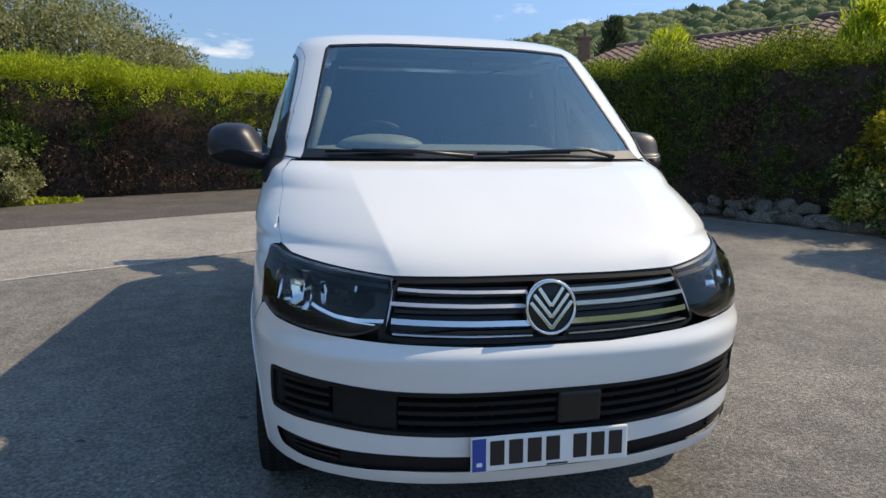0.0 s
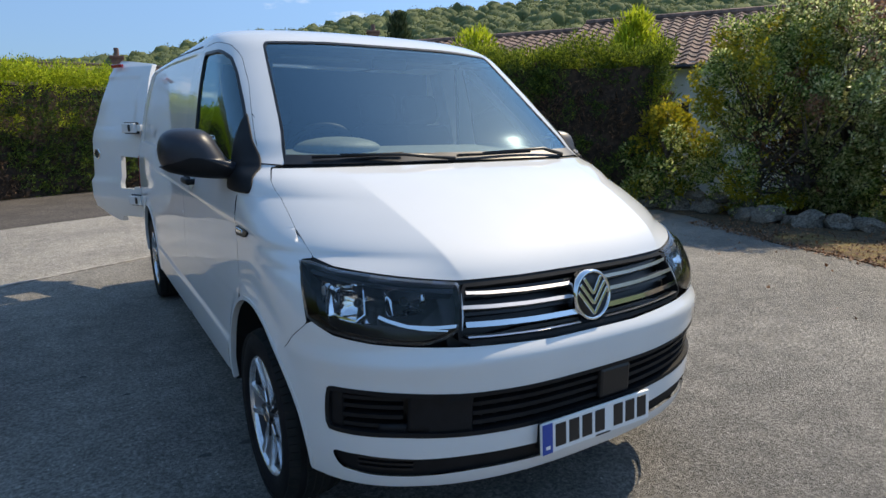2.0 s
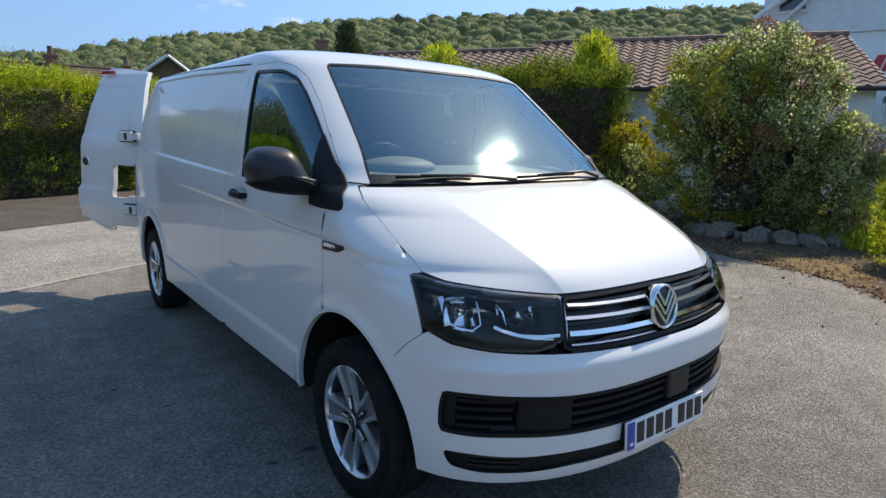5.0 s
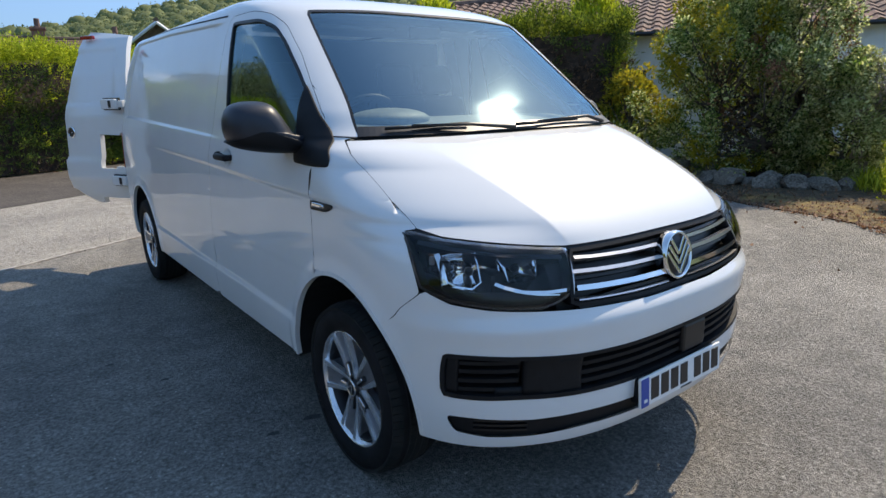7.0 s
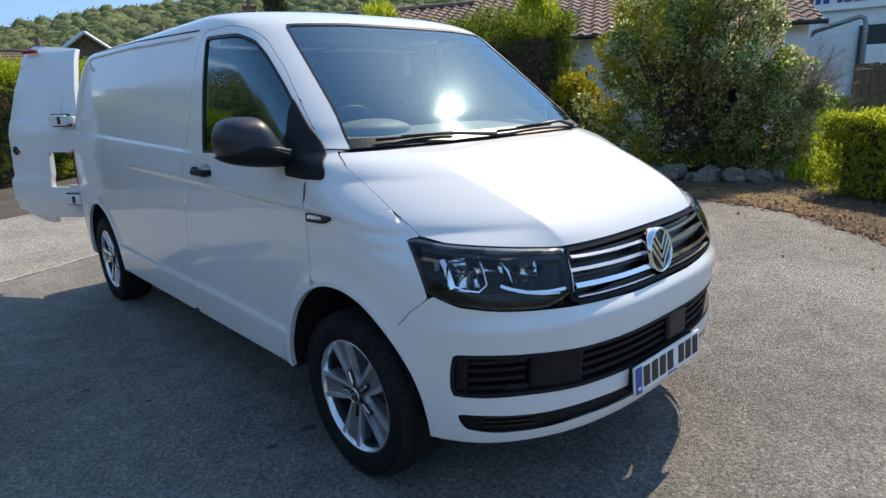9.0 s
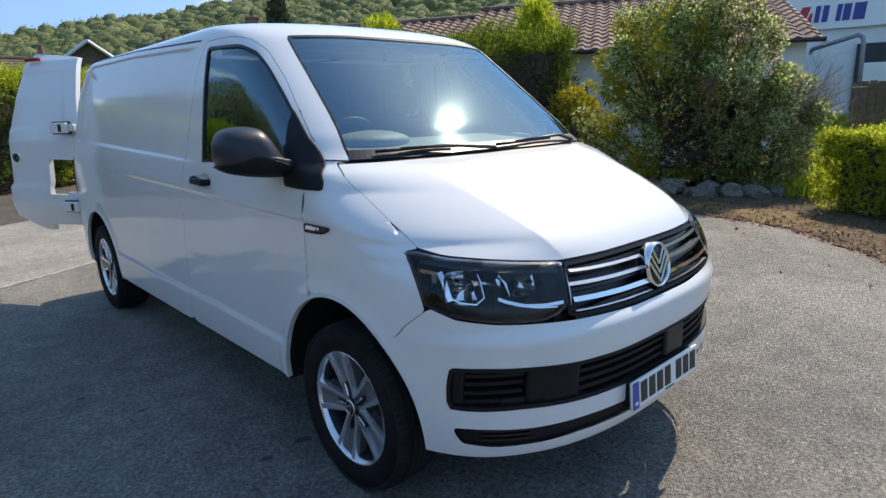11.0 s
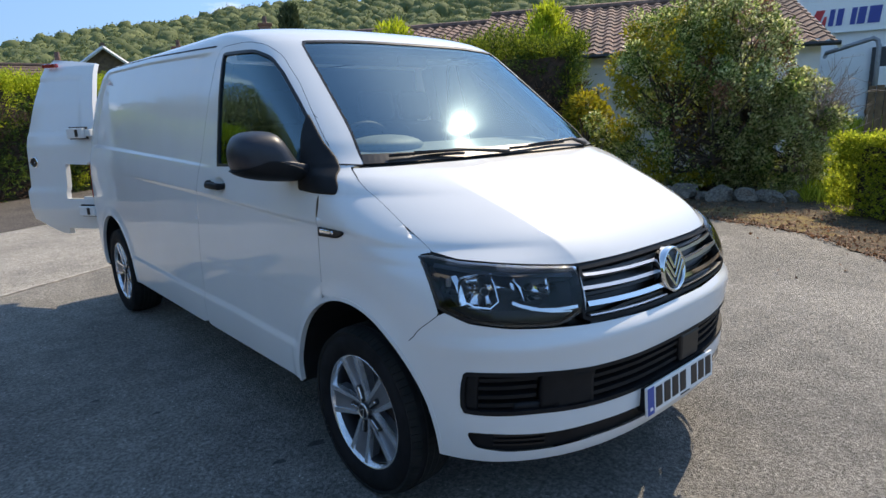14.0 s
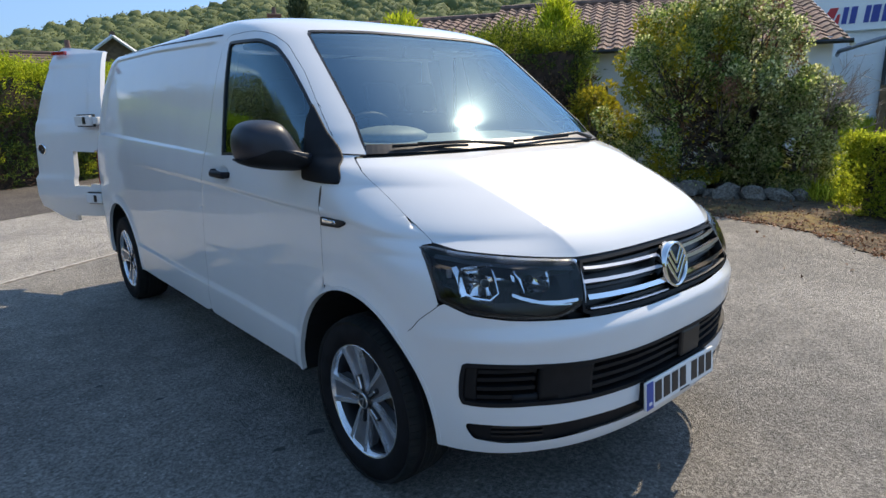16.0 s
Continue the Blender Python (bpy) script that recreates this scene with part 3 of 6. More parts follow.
def skin_panel(name, poly, mat, parent, label="", off=0.0, step=0.02, thick=0.0, smooth=True, side=0):
    """A piece of the skin inside an outline, moved out by off, with an edge turned in."""
    if side:
        poly = flank(poly)
    (q0, z0), (q1, z1) = poly.min(0), poly.max(0)
    nq, nz = max(3, int((q1 - q0) / step) + 2), max(3, int((z1 - z0) / step) + 2)
    q, z = [v.ravel() for v in np.meshgrid(np.linspace(q0, q1, nq), np.linspace(z0, z1, nz))]
    i = (np.arange(nz - 1)[:, None] * nq + np.arange(nq - 1)).ravel()
    faces = np.stack([i, i + 1, i + nq + 1, i + nq], -1)
    keep = inside(q[faces].mean(1), z[faces].mean(1), poly)
    q, z, faces = trim(q.copy(), z.copy(), faces, keep, [poly])
    if side:
        q = q - side * lead(z)
    n = shell_normal(q, z)
    v = shell(q, z) + n * off
    faces = [tuple(f) for f in faces]
    verts = list(v)
    if thick:
        count = {}
        for f in faces:
            for a, b in zip(f, f[1:] + f[:1]):
                count[(a, b)] = True
        inner = {}
        for a, b in list(count):
            if (b, a) not in count:
                for k in (a, b):
                    if k not in inner:
                        inner[k] = len(verts)
                        verts.append(v[k] - n[k] * thick)
                faces.append((b, a, inner[a], inner[b]))
    return add_mesh(name, verts, faces, mat, parent, label, smooth)


def skin_strip(name, line, width, mat, parent, label="", low=-0.004, high=0.004, closed=False, high2=None, taper=0.0):
    """A strip of box section laid along a line on the skin."""
    line = np.array(line, float)
    fine = []
    ends = list(zip(line, np.roll(line, -1, axis=0))) if closed else list(zip(line[:-1], line[1:]))
    for a, b in ends:
        k = max(1, int(np.linalg.norm(b - a) / 0.03))
        fine += [a + (b - a) * i / k for i in range(k)]
    if not closed:
        fine.append(line[-1])
    fine = np.array(fine)
    p, n = shell(fine[:, 0], fine[:, 1]), shell_normal(fine[:, 0], fine[:, 1])
    way = np.roll(p, -1, axis=0) - np.roll(p, 1, axis=0)
    if not closed:
        way[0], way[-1] = p[1] - p[0], p[-1] - p[-2]
    side = np.cross(n, way)
    side /= np.linalg.norm(side, axis=1, keepdims=True) + 1e-9
    h = np.asarray(width if np.ndim(width) else np.full(len(p), width))[:, None] / 2
    if taper:
        run = np.concatenate([[0], np.cumsum(np.linalg.norm(np.diff(p, axis=0), axis=1))])
        h = h * np.clip(np.minimum(run, run[-1] - run) / taper, 0.04, 1)[:, None]
    rows = [p - side * h + n * low, p - side * h * 0.92 + n * high, p + side * h * 0.92 + n * (high if high2 is None else high2), p + side * h + n * low]
    verts, m = np.concatenate(rows), len(p)
    faces = []
    for i in range(m if closed else m - 1):
        j = (i + 1) % m
        for a, b in ((0, 1), (1, 2), (2, 3), (3, 0)):
            faces.append((a * m + i, b * m + i, b * m + j, a * m + j))
    if not closed:
        faces += [(0, m, 2 * m, 3 * m), (4 * m - 1, 3 * m - 1, 2 * m - 1, m - 1)]
    return add_mesh(name, verts, faces, mat, parent, label, False)


def line_y(points, side=-1):
    out = []
    for (a, b), (c, d) in zip(points, points[1:]):
        k = max(1, int(math.hypot(c - a, d - b) / 0.03))
        out += [(q_at_y(a + (c - a) * i / k, b + (d - b) * i / k, side), b + (d - b) * i / k) for i in range(k)]
    return out + [(q_at_y(points[-1][0], points[-1][1], side), points[-1][1])]


def mirrored(poly):
    return np.stack([-poly[::-1, 0], poly[::-1, 1]], -1)


# ---- the van ----
van = tagged(new("van"), "white panel van with one rear door open on tarmac", "van")


def both(points):
    """A symmetric outline from its right half, given from the middle bottom round to the middle top."""
    return dense(points + [(-q, z) for q, z in points[::-1]])


def both_round(points, r=0.028):
    """The same with its corners rounded."""
    return dense(rounded(points + [(-q, z) for q, z in points[::-1]], r))


windscreen_edge = both([(0.30, 1.300), (0.60, 1.297), (0.895, 1.297), (0.868, 1.37), (0.832, 1.452), (0.797, 1.584), (0.768, 1.70), (0.740, 1.822), (0.712, 1.845), (0.35, 1.855)])
front_opening = both([(0.20, 0.768), (0.53, 0.780), (0.70, 0.789), (0.92, 0.800), (1.10, 0.818), (1.205, 0.850), (1.228, 0.920), (1.222, 1.012), (1.19, 1.001),
                      (1.04, 0.990), (0.79, 0.972), (0.52, 0.953), (0.25, 0.950)])
intake_edge = both_round([(0.30, 0.476), (0.55, 0.482), (0.82, 0.494), (1.03, 0.494), (1.180, 0.498), (1.180, 0.650), (1.0, 0.650), (0.80, 0.644), (0.55, 0.630), (0.30, 0.624)])
slot_edge = dense(rounded([(-1.165, 0.430), (-1.12, 0.372), (-0.97, 0.357), (-0.75, 0.355), (-0.50, 0.358), (-0.20, 0.350), (0.20, 0.350), (0.50, 0.358), (0.75, 0.355), (0.97, 0.357), (1.12, 0.372), (1.165, 0.430),
                   (1.03, 0.428), (0.75, 0.417), (0.5, 0.414), (0.2, 0.405), (-0.2, 0.405), (-0.5, 0.414), (-0.75, 0.417), (-1.03, 0.428)], 0.03))
bonnet_edge = both([(0.25, 0.962), (0.52, 0.965), (0.79, 0.984), (1.04, 1.002), (1.142, 1.022), (1.146, 1.104), (1.128, 1.172), (1.112, 1.212), (1.078, 1.246), (0.985, 1.288), (0.60, 1.291), (0.30, 1.292)])
window_edge = rounded([(2.105, 1.262), (2.142, 1.828), (1.79, 1.810), (1.67, 1.770), (1.555, 1.692), (1.381, 1.552), (1.241, 1.432), (1.10, 1.295)], 0.035)
door_edge = [(1.09, 1.19), (1.085, 0.99), (1.085, 0.70), (1.085, 0.337), (2.43, 0.337), (2.435, 0.70), (2.385, 1.0), (2.335, 1.27), (2.265, 1.60), (2.215, 1.81), (2.15, 1.860), (1.87, 1.856), (1.745, 1.833), (1.63, 1.775), (1.455, 1.640), (1.155, 1.375), (1.06, 1.285), (1.035, 1.20)]
door_edge = rounded(door_edge, 0.04)
arch = {}
for axle in AXLES:
    mid = ARCHES[AXLES.index(axle)]
    arch[axle] = [(mid + ARCH_R * math.cos(a), HUB_Z + 0.017 + ARCH_R * math.sin(a)) for a in np.linspace(-0.35, math.pi + 0.35, 40)]
bumper_edge = dense([(-1.50, 0.700), (-1.24, 0.836), (-1.208, 0.846), (-1.10, 0.814), (-0.92, 0.797), (-0.70, 0.786), (-0.53, 0.777), (-0.2, 0.765), (0.2, 0.765), (0.53, 0.777), (0.70, 0.786), (0.92, 0.797),
                     (1.10, 0.814), (1.208, 0.846), (1.24, 0.836), (1.50, 0.700), (1.42, 0.62), (1.335, 0.50), (1.30, 0.40), (1.285, 0.318), (1.0, 0.312), (0.75, 0.311), (0.5, 0.306), (0.15, 0.300),
                     (-0.15, 0.300), (-0.5, 0.306), (-0.75, 0.311), (-1.0, 0.312), (-1.285, 0.318), (-1.30, 0.40), (-1.335, 0.50), (-1.42, 0.62)])


def full_skin():
    """The shell as rows of (q, z), from the sill to the roof."""
    rows = np.unique(np.round(np.concatenate([[0.335], np.arange(0.35, 0.48, 0.02), np.arange(0.48, 0.56, 0.006), np.arange(0.56, 0.96, 0.02), np.arange(0.96, 1.24, 0.0085), np.arange(1.24, 1.36, 0.005), np.arange(1.36, 1.84, 0.02), np.arange(1.84, 1.984, 0.0062), [1.985]]), 4))
    q, z = [], []
    for h in rows:
        f = int(round((h - 0.20) / (ZS[1] - ZS[0])))
        yf, d, n, w, yr = section(np.array([h]))[0]
        corner = float(np.interp(yf + d, YT[f], QS))
        last = float(np.interp(yr, YT[f], QS))
        half = np.concatenate([np.linspace(0, corner, 61), np.linspace(corner, last - 0.09, 111)[1:], np.linspace(last - 0.09, last, 6)[1:]])
        q.append(np.concatenate([-half[:0:-1], half]))
        z.append(np.full(2 * len(half) - 1, h))
    m = len(q[0])
    q, z = np.array(q).ravel(), np.array(z).ravel()
    i = (np.arange(len(rows) - 1)[:, None] * m + np.arange(m - 1)).ravel()
    return q, z, np.stack([i, i + 1, i + m + 1, i + m], -1), m


SKIN_Q, SKIN_Z, SKIN_F, ROW = full_skin()
nose_edge = both([(0.5, 0.25), (1.275, 0.25), (1.285, 0.318), (1.30, 0.40), (1.335, 0.50), (1.42, 0.62), (1.50, 0.700), (1.24, 0.836), (1.234, 0.92), (1.226, 1.014), (1.142, 1.022), (1.146, 1.104), (1.128, 1.172), (1.112, 1.212), (1.078, 1.246), (0.985, 1.290), (0.90, 1.2985), (0.5, 1.299)])


def cowl_edge(side):
    """The corner piece between pillar, wing and bonnet."""
    return dense([(side * q, z) for q, z in ((0.843, 1.425), (0.868, 1.370), (0.893, 1.300), (0.985, 1.2895), (1.078, 1.246), (1.112, 1.212), (1.128, 1.172), (1.146, 1.104))]
                 + [(q_at_y(y, z, side), z) for y, z in ((1.082, 1.104), (1.082, 1.19), (1.035, 1.203), (1.06, 1.285), (1.155, 1.375), (1.205, 1.420))])


cuts = [windscreen_edge, nose_edge, cowl_edge(-1), cowl_edge(1)]
side_cuts = []
for side in (-1, 1):
    side_cuts += [outline_y(door_edge, side)] + [outline_y(arch[a], side) for a in AXLES]
gone = np.zeros(len(SKIN_F), bool)
for c in cuts + side_cuts:
    gone |= inside(SKIN_Q[SKIN_F].mean(1), SKIN_Z[SKIN_F].mean(1), c)
bq, bz, bf = trim(SKIN_Q.copy(), SKIN_Z.copy(), SKIN_F, ~gone, cuts, side_cuts)
body_verts, body_faces = list(shell(bq, bz)), [tuple(f) for f in bf]
top = [i for i in range(len(bq)) if bz[i] > 1.9845]
top.sort(key=lambda i: bq[i])
body_faces.append(tuple(top))
body = add_mesh("body", body_verts, body_faces, PAINT, van)


def cut_panel(name, poly, holes, label="", gap=0.0025, step=0.018, side=0):
    """A panel of the skin with openings in it."""
    if side:
        poly, holes = flank(poly), [flank(h) for h in holes]
    (q0, z0), (q1, z1) = poly.min(0), poly.max(0)
    nq, nz = int((q1 - q0) / step) + 2, int((z1 - z0) / step) + 2
    q, z = [v.ravel() for v in np.meshgrid(np.linspace(q0, q1, nq), np.linspace(z0, z1, nz))]
    i = (np.arange(nz - 1)[:, None] * nq + np.arange(nq - 1)).ravel()
    faces = np.stack([i, i + 1, i + nq + 1, i + nq], -1)
    own = shrunk(poly, gap)
    fq, fz = q[faces].mean(1), z[faces].mean(1)
    keep = inside(fq, fz, own)
    for h in holes:
        keep &= ~inside(fq, fz, h)
    q, z, faces = trim(q.copy(), z.copy(), faces, keep, [own] + holes, reach=step * 1.5)
    if side:
        q = q - side * lead(z)
    return add_mesh(name, shell(q, z), faces, PAINT, van, label)


bonnet = cut_panel("bonnet", bonnet_edge, [], step=0.008)
for side in (-1, 1):
    cut_panel("cowl_corner", cowl_edge(side), [], gap=0.0, step=0.008)
    skin_strip("pillar_gap", [(side * 1.07, 1.303), (side * 0.99, 1.300), (side * 0.905, 1.296)], 0.007, GAP, van, low=-0.006, high=0.0015)
bumper = cut_panel("front_bumper", bumper_edge, [intake_edge, slot_edge], step=0.008)
doors = {}
for side in (-1, 1):
    d_poly = outline_y(door_edge, side)
    doors[side] = cut_panel("front_door", d_poly, [outline_y(window_edge, side)] + [outline_y(arch[a], side) for a in AXLES], step=0.007, side=side)
    skin_panel("arch_filler", outline_y([(1.03, 0.786), (1.13, 0.742), (1.13, 0.83), (1.03, 0.845)], side), PAINT, van, off=-0.004, step=0.012, side=side)
    in_arch = (shell(d_poly[:, 0], d_poly[:, 1])[:, 1] < 1.345) & (d_poly[:, 1] < 0.80)
    start = int(np.argmax(in_arch & ~np.roll(in_arch, -1))) + 1
    seam = np.roll(d_poly, -start, axis=0)[: int((~in_arch).sum())]
    skin_strip("door_gap", seam[::3], 0.022, GAP, van, low=-0.016, high=-0.007)
skin_strip("bonnet_gap", bonnet_edge[::3], 0.020, GAP, van, low=-0.016, high=-0.007, closed=True)
skin_strip("bumper_gap", [(-1.50, 0.700), (-1.24, 0.836)], 0.014, GAP, van, low=-0.016, high=-0.007)
skin_strip("bumper_gap", [(1.50, 0.700), (1.24, 0.836)], 0.014, GAP, van, low=-0.016, high=-0.007)

# windows
skin_panel("windscreen", windscreen_edge, GLASS, van, "tinted windscreen", off=-0.004, step=0.05).visible_shadow = False
skin_strip("windscreen_seal", shrunk(windscreen_edge, 0.006)[::2], 0.016, GRILLE, van, "black windscreen seal", low=-0.012, high=-0.001, closed=True)
for side in (-1, 1):
    w_poly = outline_y(window_edge, side)
    skin_panel("door_window", w_poly, SIDE_GLASS, doors[side], "dark tinted glass", off=-0.008, side=side).visible_shadow = False
    skin_strip("window_seal", shrunk(w_poly, 0.006)[::2], 0.016, GRILLE, doors[side], "black rubber seal", low=-0.012, high=0.001, closed=True)

# grille and lamps
skin_panel("grille_backing", both([(0.20, 0.765), (0.60, 0.775), (0.60, 0.955), (0.25, 0.96)]), GRILLE, van, off=-0.055, step=0.03)
skin_panel("nose_backing", shrunk(front_opening, -0.01), GRILLE, van, off=-0.13, step=0.03)
head_edge = dense([(-1.220, 1.013), (-1.16, 1.014), (-1.04, 0.998), (-0.79, 0.980), (-0.515, 0.961), (-0.526, 0.885), (-0.545, 0.834), (-0.62, 0.806), (-0.70, 0.791), (-0.92, 0.802), (-1.10, 0.820), (-1.20, 0.844), (-1.228, 0.856), (-1.230, 0.92)])
grille_edge = both([(0.20, 0.771), (0.53, 0.783), (0.578, 0.800), (0.545, 0.870), (0.508, 0.957), (0.25, 0.957)])
grille = skin_strip("grille_frame", shrunk(grille_edge, 0.006)[::3], 0.014, BLACK, van, "black grille surround", low=-0.05, high=0.003, closed=True)
for k, z in enumerate((0.935, 0.921, 0.889, 0.868, 0.832, 0.805, 0.789)):
    for s in (-1, 1):
        skin_strip("slat", [(s * 0.05, z - 0.004), (s * 0.3, z), (s * 0.52, z + 0.006 - 0.02 * (k > 4))], 0.012, GRILLE, grille, low=-0.05, high=-0.018)
for z, h, m, name in ((0.922, 0.013, BAR, "grille_bar"), (0.883, 0.014, BAR, "grille_bar"), (0.834, 0.019, CHROME, "chrome_bar"), (0.797, 0.005, BAR, "grille_bar")):
    for s in (-1, 1):
        skin_strip(name, [(s * 0.06, z - 0.006), (s * 0.25, z - 0.003), (s * 0.42, z + 0.003), (s * (0.532 if z < 0.9 else 0.50), z + 0.008)], h, m, grille, low=-0.03, high=0.003, high2=0.007)


def bowl(name, at, aim, half_w, half_h, depth, mat, parent, facet=0.16):
    """A faceted reflector, squarish in outline, open towards aim."""
    verts, faces, n = [], [], 24
    for t, k in ((1.0, 0.10), (0.96, 0.35), (0.78, 0.66), (0.45, 0.88), (0.0, 1.0), (-0.12, 1.06)):
        for i in range(n):
            a = i * math.tau / n
            c, s = math.cos(a), math.sin(a)
            r = 1 / (abs(c) ** 7 + abs(s) ** 7) ** (1 / 7)
            verts.append((-depth * t * (1 + facet * math.sin(i * 2.7 + 2.1 * k)), half_w * k * r * c, half_h * k * r * s))
    for row in range(5):
        for i in range(n):
            a, b = row * n + i, row * n + (i + 1) % n
            faces.append((a, b, b + n, a + n))
    faces.append(tuple(range(n - 1, -1, -1)))
    ob = add_mesh(name, verts, faces, mat, parent, "", facet < 0.05)
    ob.matrix_local = Matrix.Translation(at) @ Vector(aim).to_track_quat("X", "Z").to_matrix().to_4x4()
    return ob


for s in (-1, 1):
    edge = head_edge if s < 0 else mirrored(head_edge)
    lamp = skin_panel("headlight", edge, LENS, van, "clear headlight with dark housing and chrome reflectors", off=0.002, thick=0.02)
    lamp.visible_shadow = False
    skin_strip("lamp_rim", shrunk(edge, 0.003)[::2], 0.009, GRILLE, lamp, low=-0.05, high=0.0005, closed=True)
    skin_panel("lower_bezel", dense([(s * q, z) for q, z in ((0.60, 0.802), (0.75, 0.797), (0.92, 0.808), (1.10, 0.828), (1.19, 0.862), (1.12, 0.868), (0.98, 0.852), (0.86, 0.852), (0.72, 0.838), (0.60, 0.832))]), BLACK, lamp, off=-0.022, step=0.015)
    skin_strip("chrome_blade", [(s * 0.560, 0.841), (s * 0.66, 0.841), (s * 0.76, 0.848), (s * 0.84, 0.866), (s * 0.875, 0.878)], 0.012, CHROME, lamp, low=-0.045, high=-0.010)
    skin_strip("chrome_blade", [(s * 0.60, 0.828), (s * 0.70, 0.836), (s * 0.80, 0.852)], 0.005, CHROME, lamp, low=-0.045, high=-0.016)
    skin_panel("housing", dense([(s * q, z) for q, z in ((0.56, 0.82), (0.92, 0.82), (1.12, 0.85), (1.20, 0.92), (1.19, 0.985), (1.02, 0.97), (0.78, 0.955), (0.54, 0.93))]), GRILLE, lamp, off=-0.115, step=0.03)
    for q, z, w, h, nm in ((0.972, 0.916, 0.090, 0.060, "main_reflector"), (0.745, 0.922, 0.058, 0.040, "dip_reflector")):
        p, nn = shell(s * q, z), shell_normal(s * q, z)
        aim = nn * (1, 1, 0.3) + np.array([0, -0.25, 0.05])
        ref = bowl(nm, p - nn * (0.034 if w > 0.06 else 0.024), aim, w, h, 0.050, REFLECTOR, lamp, 0.045 if w > 0.06 else 0.015)
        bulb, fb = lathe([(-0.05, 0.001), (-0.05, 0.014), (-0.018, 0.014), (-0.010, 0.008), (-0.008, 0.0)], 12)
        add_mesh("bulb", bulb, fb, GRILLE, ref)
    for q0, z0, q1, z1, w in ((1.095, 0.968, 1.105, 0.872, 0.020), (0.665, 0.950, 0.672, 0.925, 0.007)):
        skin_strip("divider", [(s * q0, z0), (s * q1, z1)], w, REFLECTOR, lamp, low=-0.06, high=-0.020)
    skin_strip("reflector_rim", [(s * q, z) for q, z in ((1.09, 0.880), (1.06, 0.868), (0.985, 0.862), (0.935, 0.884), (0.922, 0.935), (0.918, 0.968))], 0.0055, CHROME, lamp, low=-0.05, high=-0.016)
    skin_strip("reflector_rim", [(s * 0.825, 0.955), (s * 0.808, 0.925), (s * 0.812, 0.880)], 0.009, REFLECTOR, lamp, low=-0.05, high=-0.018, taper=0.03)
    skin_strip("lamp_edge", [(s * 0.518, 0.930), (s * 0.530, 0.885), (s * 0.552, 0.825)], 0.005, BAR, lamp, low=-0.01, high=0.005, taper=0.02)
    skin_strip("top_bezel", [(s * 0.54, 0.940), (s * 0.79, 0.960), (s * 1.03, 0.977), (s * 1.17, 0.99)], 0.016, GRILLE, lamp, low=-0.06, high=-0.010)
    am = shell(s * 1.15, 0.945) - shell_normal(s * 1.15, 0.945) * 0.05
    part("turn_bulb", box((0.016, 0.016, 0.03), am, 0.005), BAR, lamp)

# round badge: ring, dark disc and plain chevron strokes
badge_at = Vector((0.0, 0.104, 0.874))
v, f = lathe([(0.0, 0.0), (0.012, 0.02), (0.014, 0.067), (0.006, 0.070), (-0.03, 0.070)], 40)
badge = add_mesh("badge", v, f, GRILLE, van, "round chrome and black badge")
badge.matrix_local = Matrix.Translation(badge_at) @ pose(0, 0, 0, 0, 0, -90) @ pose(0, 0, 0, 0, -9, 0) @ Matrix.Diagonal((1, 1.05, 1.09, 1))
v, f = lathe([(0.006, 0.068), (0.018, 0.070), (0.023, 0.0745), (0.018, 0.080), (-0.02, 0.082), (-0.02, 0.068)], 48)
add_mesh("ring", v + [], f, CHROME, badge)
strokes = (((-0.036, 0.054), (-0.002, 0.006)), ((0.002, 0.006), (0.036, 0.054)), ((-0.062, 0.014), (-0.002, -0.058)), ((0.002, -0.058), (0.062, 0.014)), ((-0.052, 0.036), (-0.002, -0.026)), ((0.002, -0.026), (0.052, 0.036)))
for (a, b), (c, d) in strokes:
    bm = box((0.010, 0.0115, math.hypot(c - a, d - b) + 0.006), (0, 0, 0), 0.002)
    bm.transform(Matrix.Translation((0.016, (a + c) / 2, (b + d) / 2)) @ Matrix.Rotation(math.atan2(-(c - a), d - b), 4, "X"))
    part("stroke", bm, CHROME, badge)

# lower intake
skin_panel("intake_backing", shrunk(intake_edge, -0.01), GRILLE, van, off=-0.06, step=0.03)
intake = skin_strip("intake_frame", shrunk(intake_edge, 0.007)[::3], 0.016, BLACK, van, "black lower intake", low=-0.05, high=0.002, closed=True)
for s in (-1, 1):
    skin_panel("end_panel", dense([(s * q, z) for q, z in ((1.105, 0.505), (1.168, 0.51), (1.168, 0.637), (1.105, 0.64))]), BLACK, intake, off=-0.008, thick=0.03)
    if s < 0:
        skin_panel("blank_panel", dense([(s * q, z) for q, z in ((0.53, 0.490), (0.80, 0.502), (0.80, 0.634), (0.53, 0.620))]), BLACK, intake, off=-0.006, thick=0.03)
    if s < 0:
        skin_panel("lower_blank", dense([(s * q, z) for q, z in ((0.80, 0.502), (0.93, 0.506), (0.93, 0.532), (0.80, 0.530))]), BLACK, intake, off=-0.010, thick=0.02)
    for k in range(4):
        z = 0.514 + 0.031 * k
        skin_strip("slat", [(s * (0.82 if s < 0 else 0.53), z + (0.012 if s < 0 else 0.006)), (s * 0.95, z + 0.012), (s * 1.10, z + 0.010)], 0.014, BLACK, intake, low=-0.05, high=-0.012 + 0.003 * (k % 2))
        skin_strip("slat", [(s * 0.0, z), (s * 0.27, z + 0.001), (s * 0.525, z + 0.006)], 0.015, BLACK, intake, low=-0.05, high=-0.010)
    for k in range(1, 9):
        skin_strip("web", [(s * 0.06 * k, 0.485), (s * 0.06 * k, 0.620)], 0.006, GRILLE, intake, low=-0.058, high=-0.034)
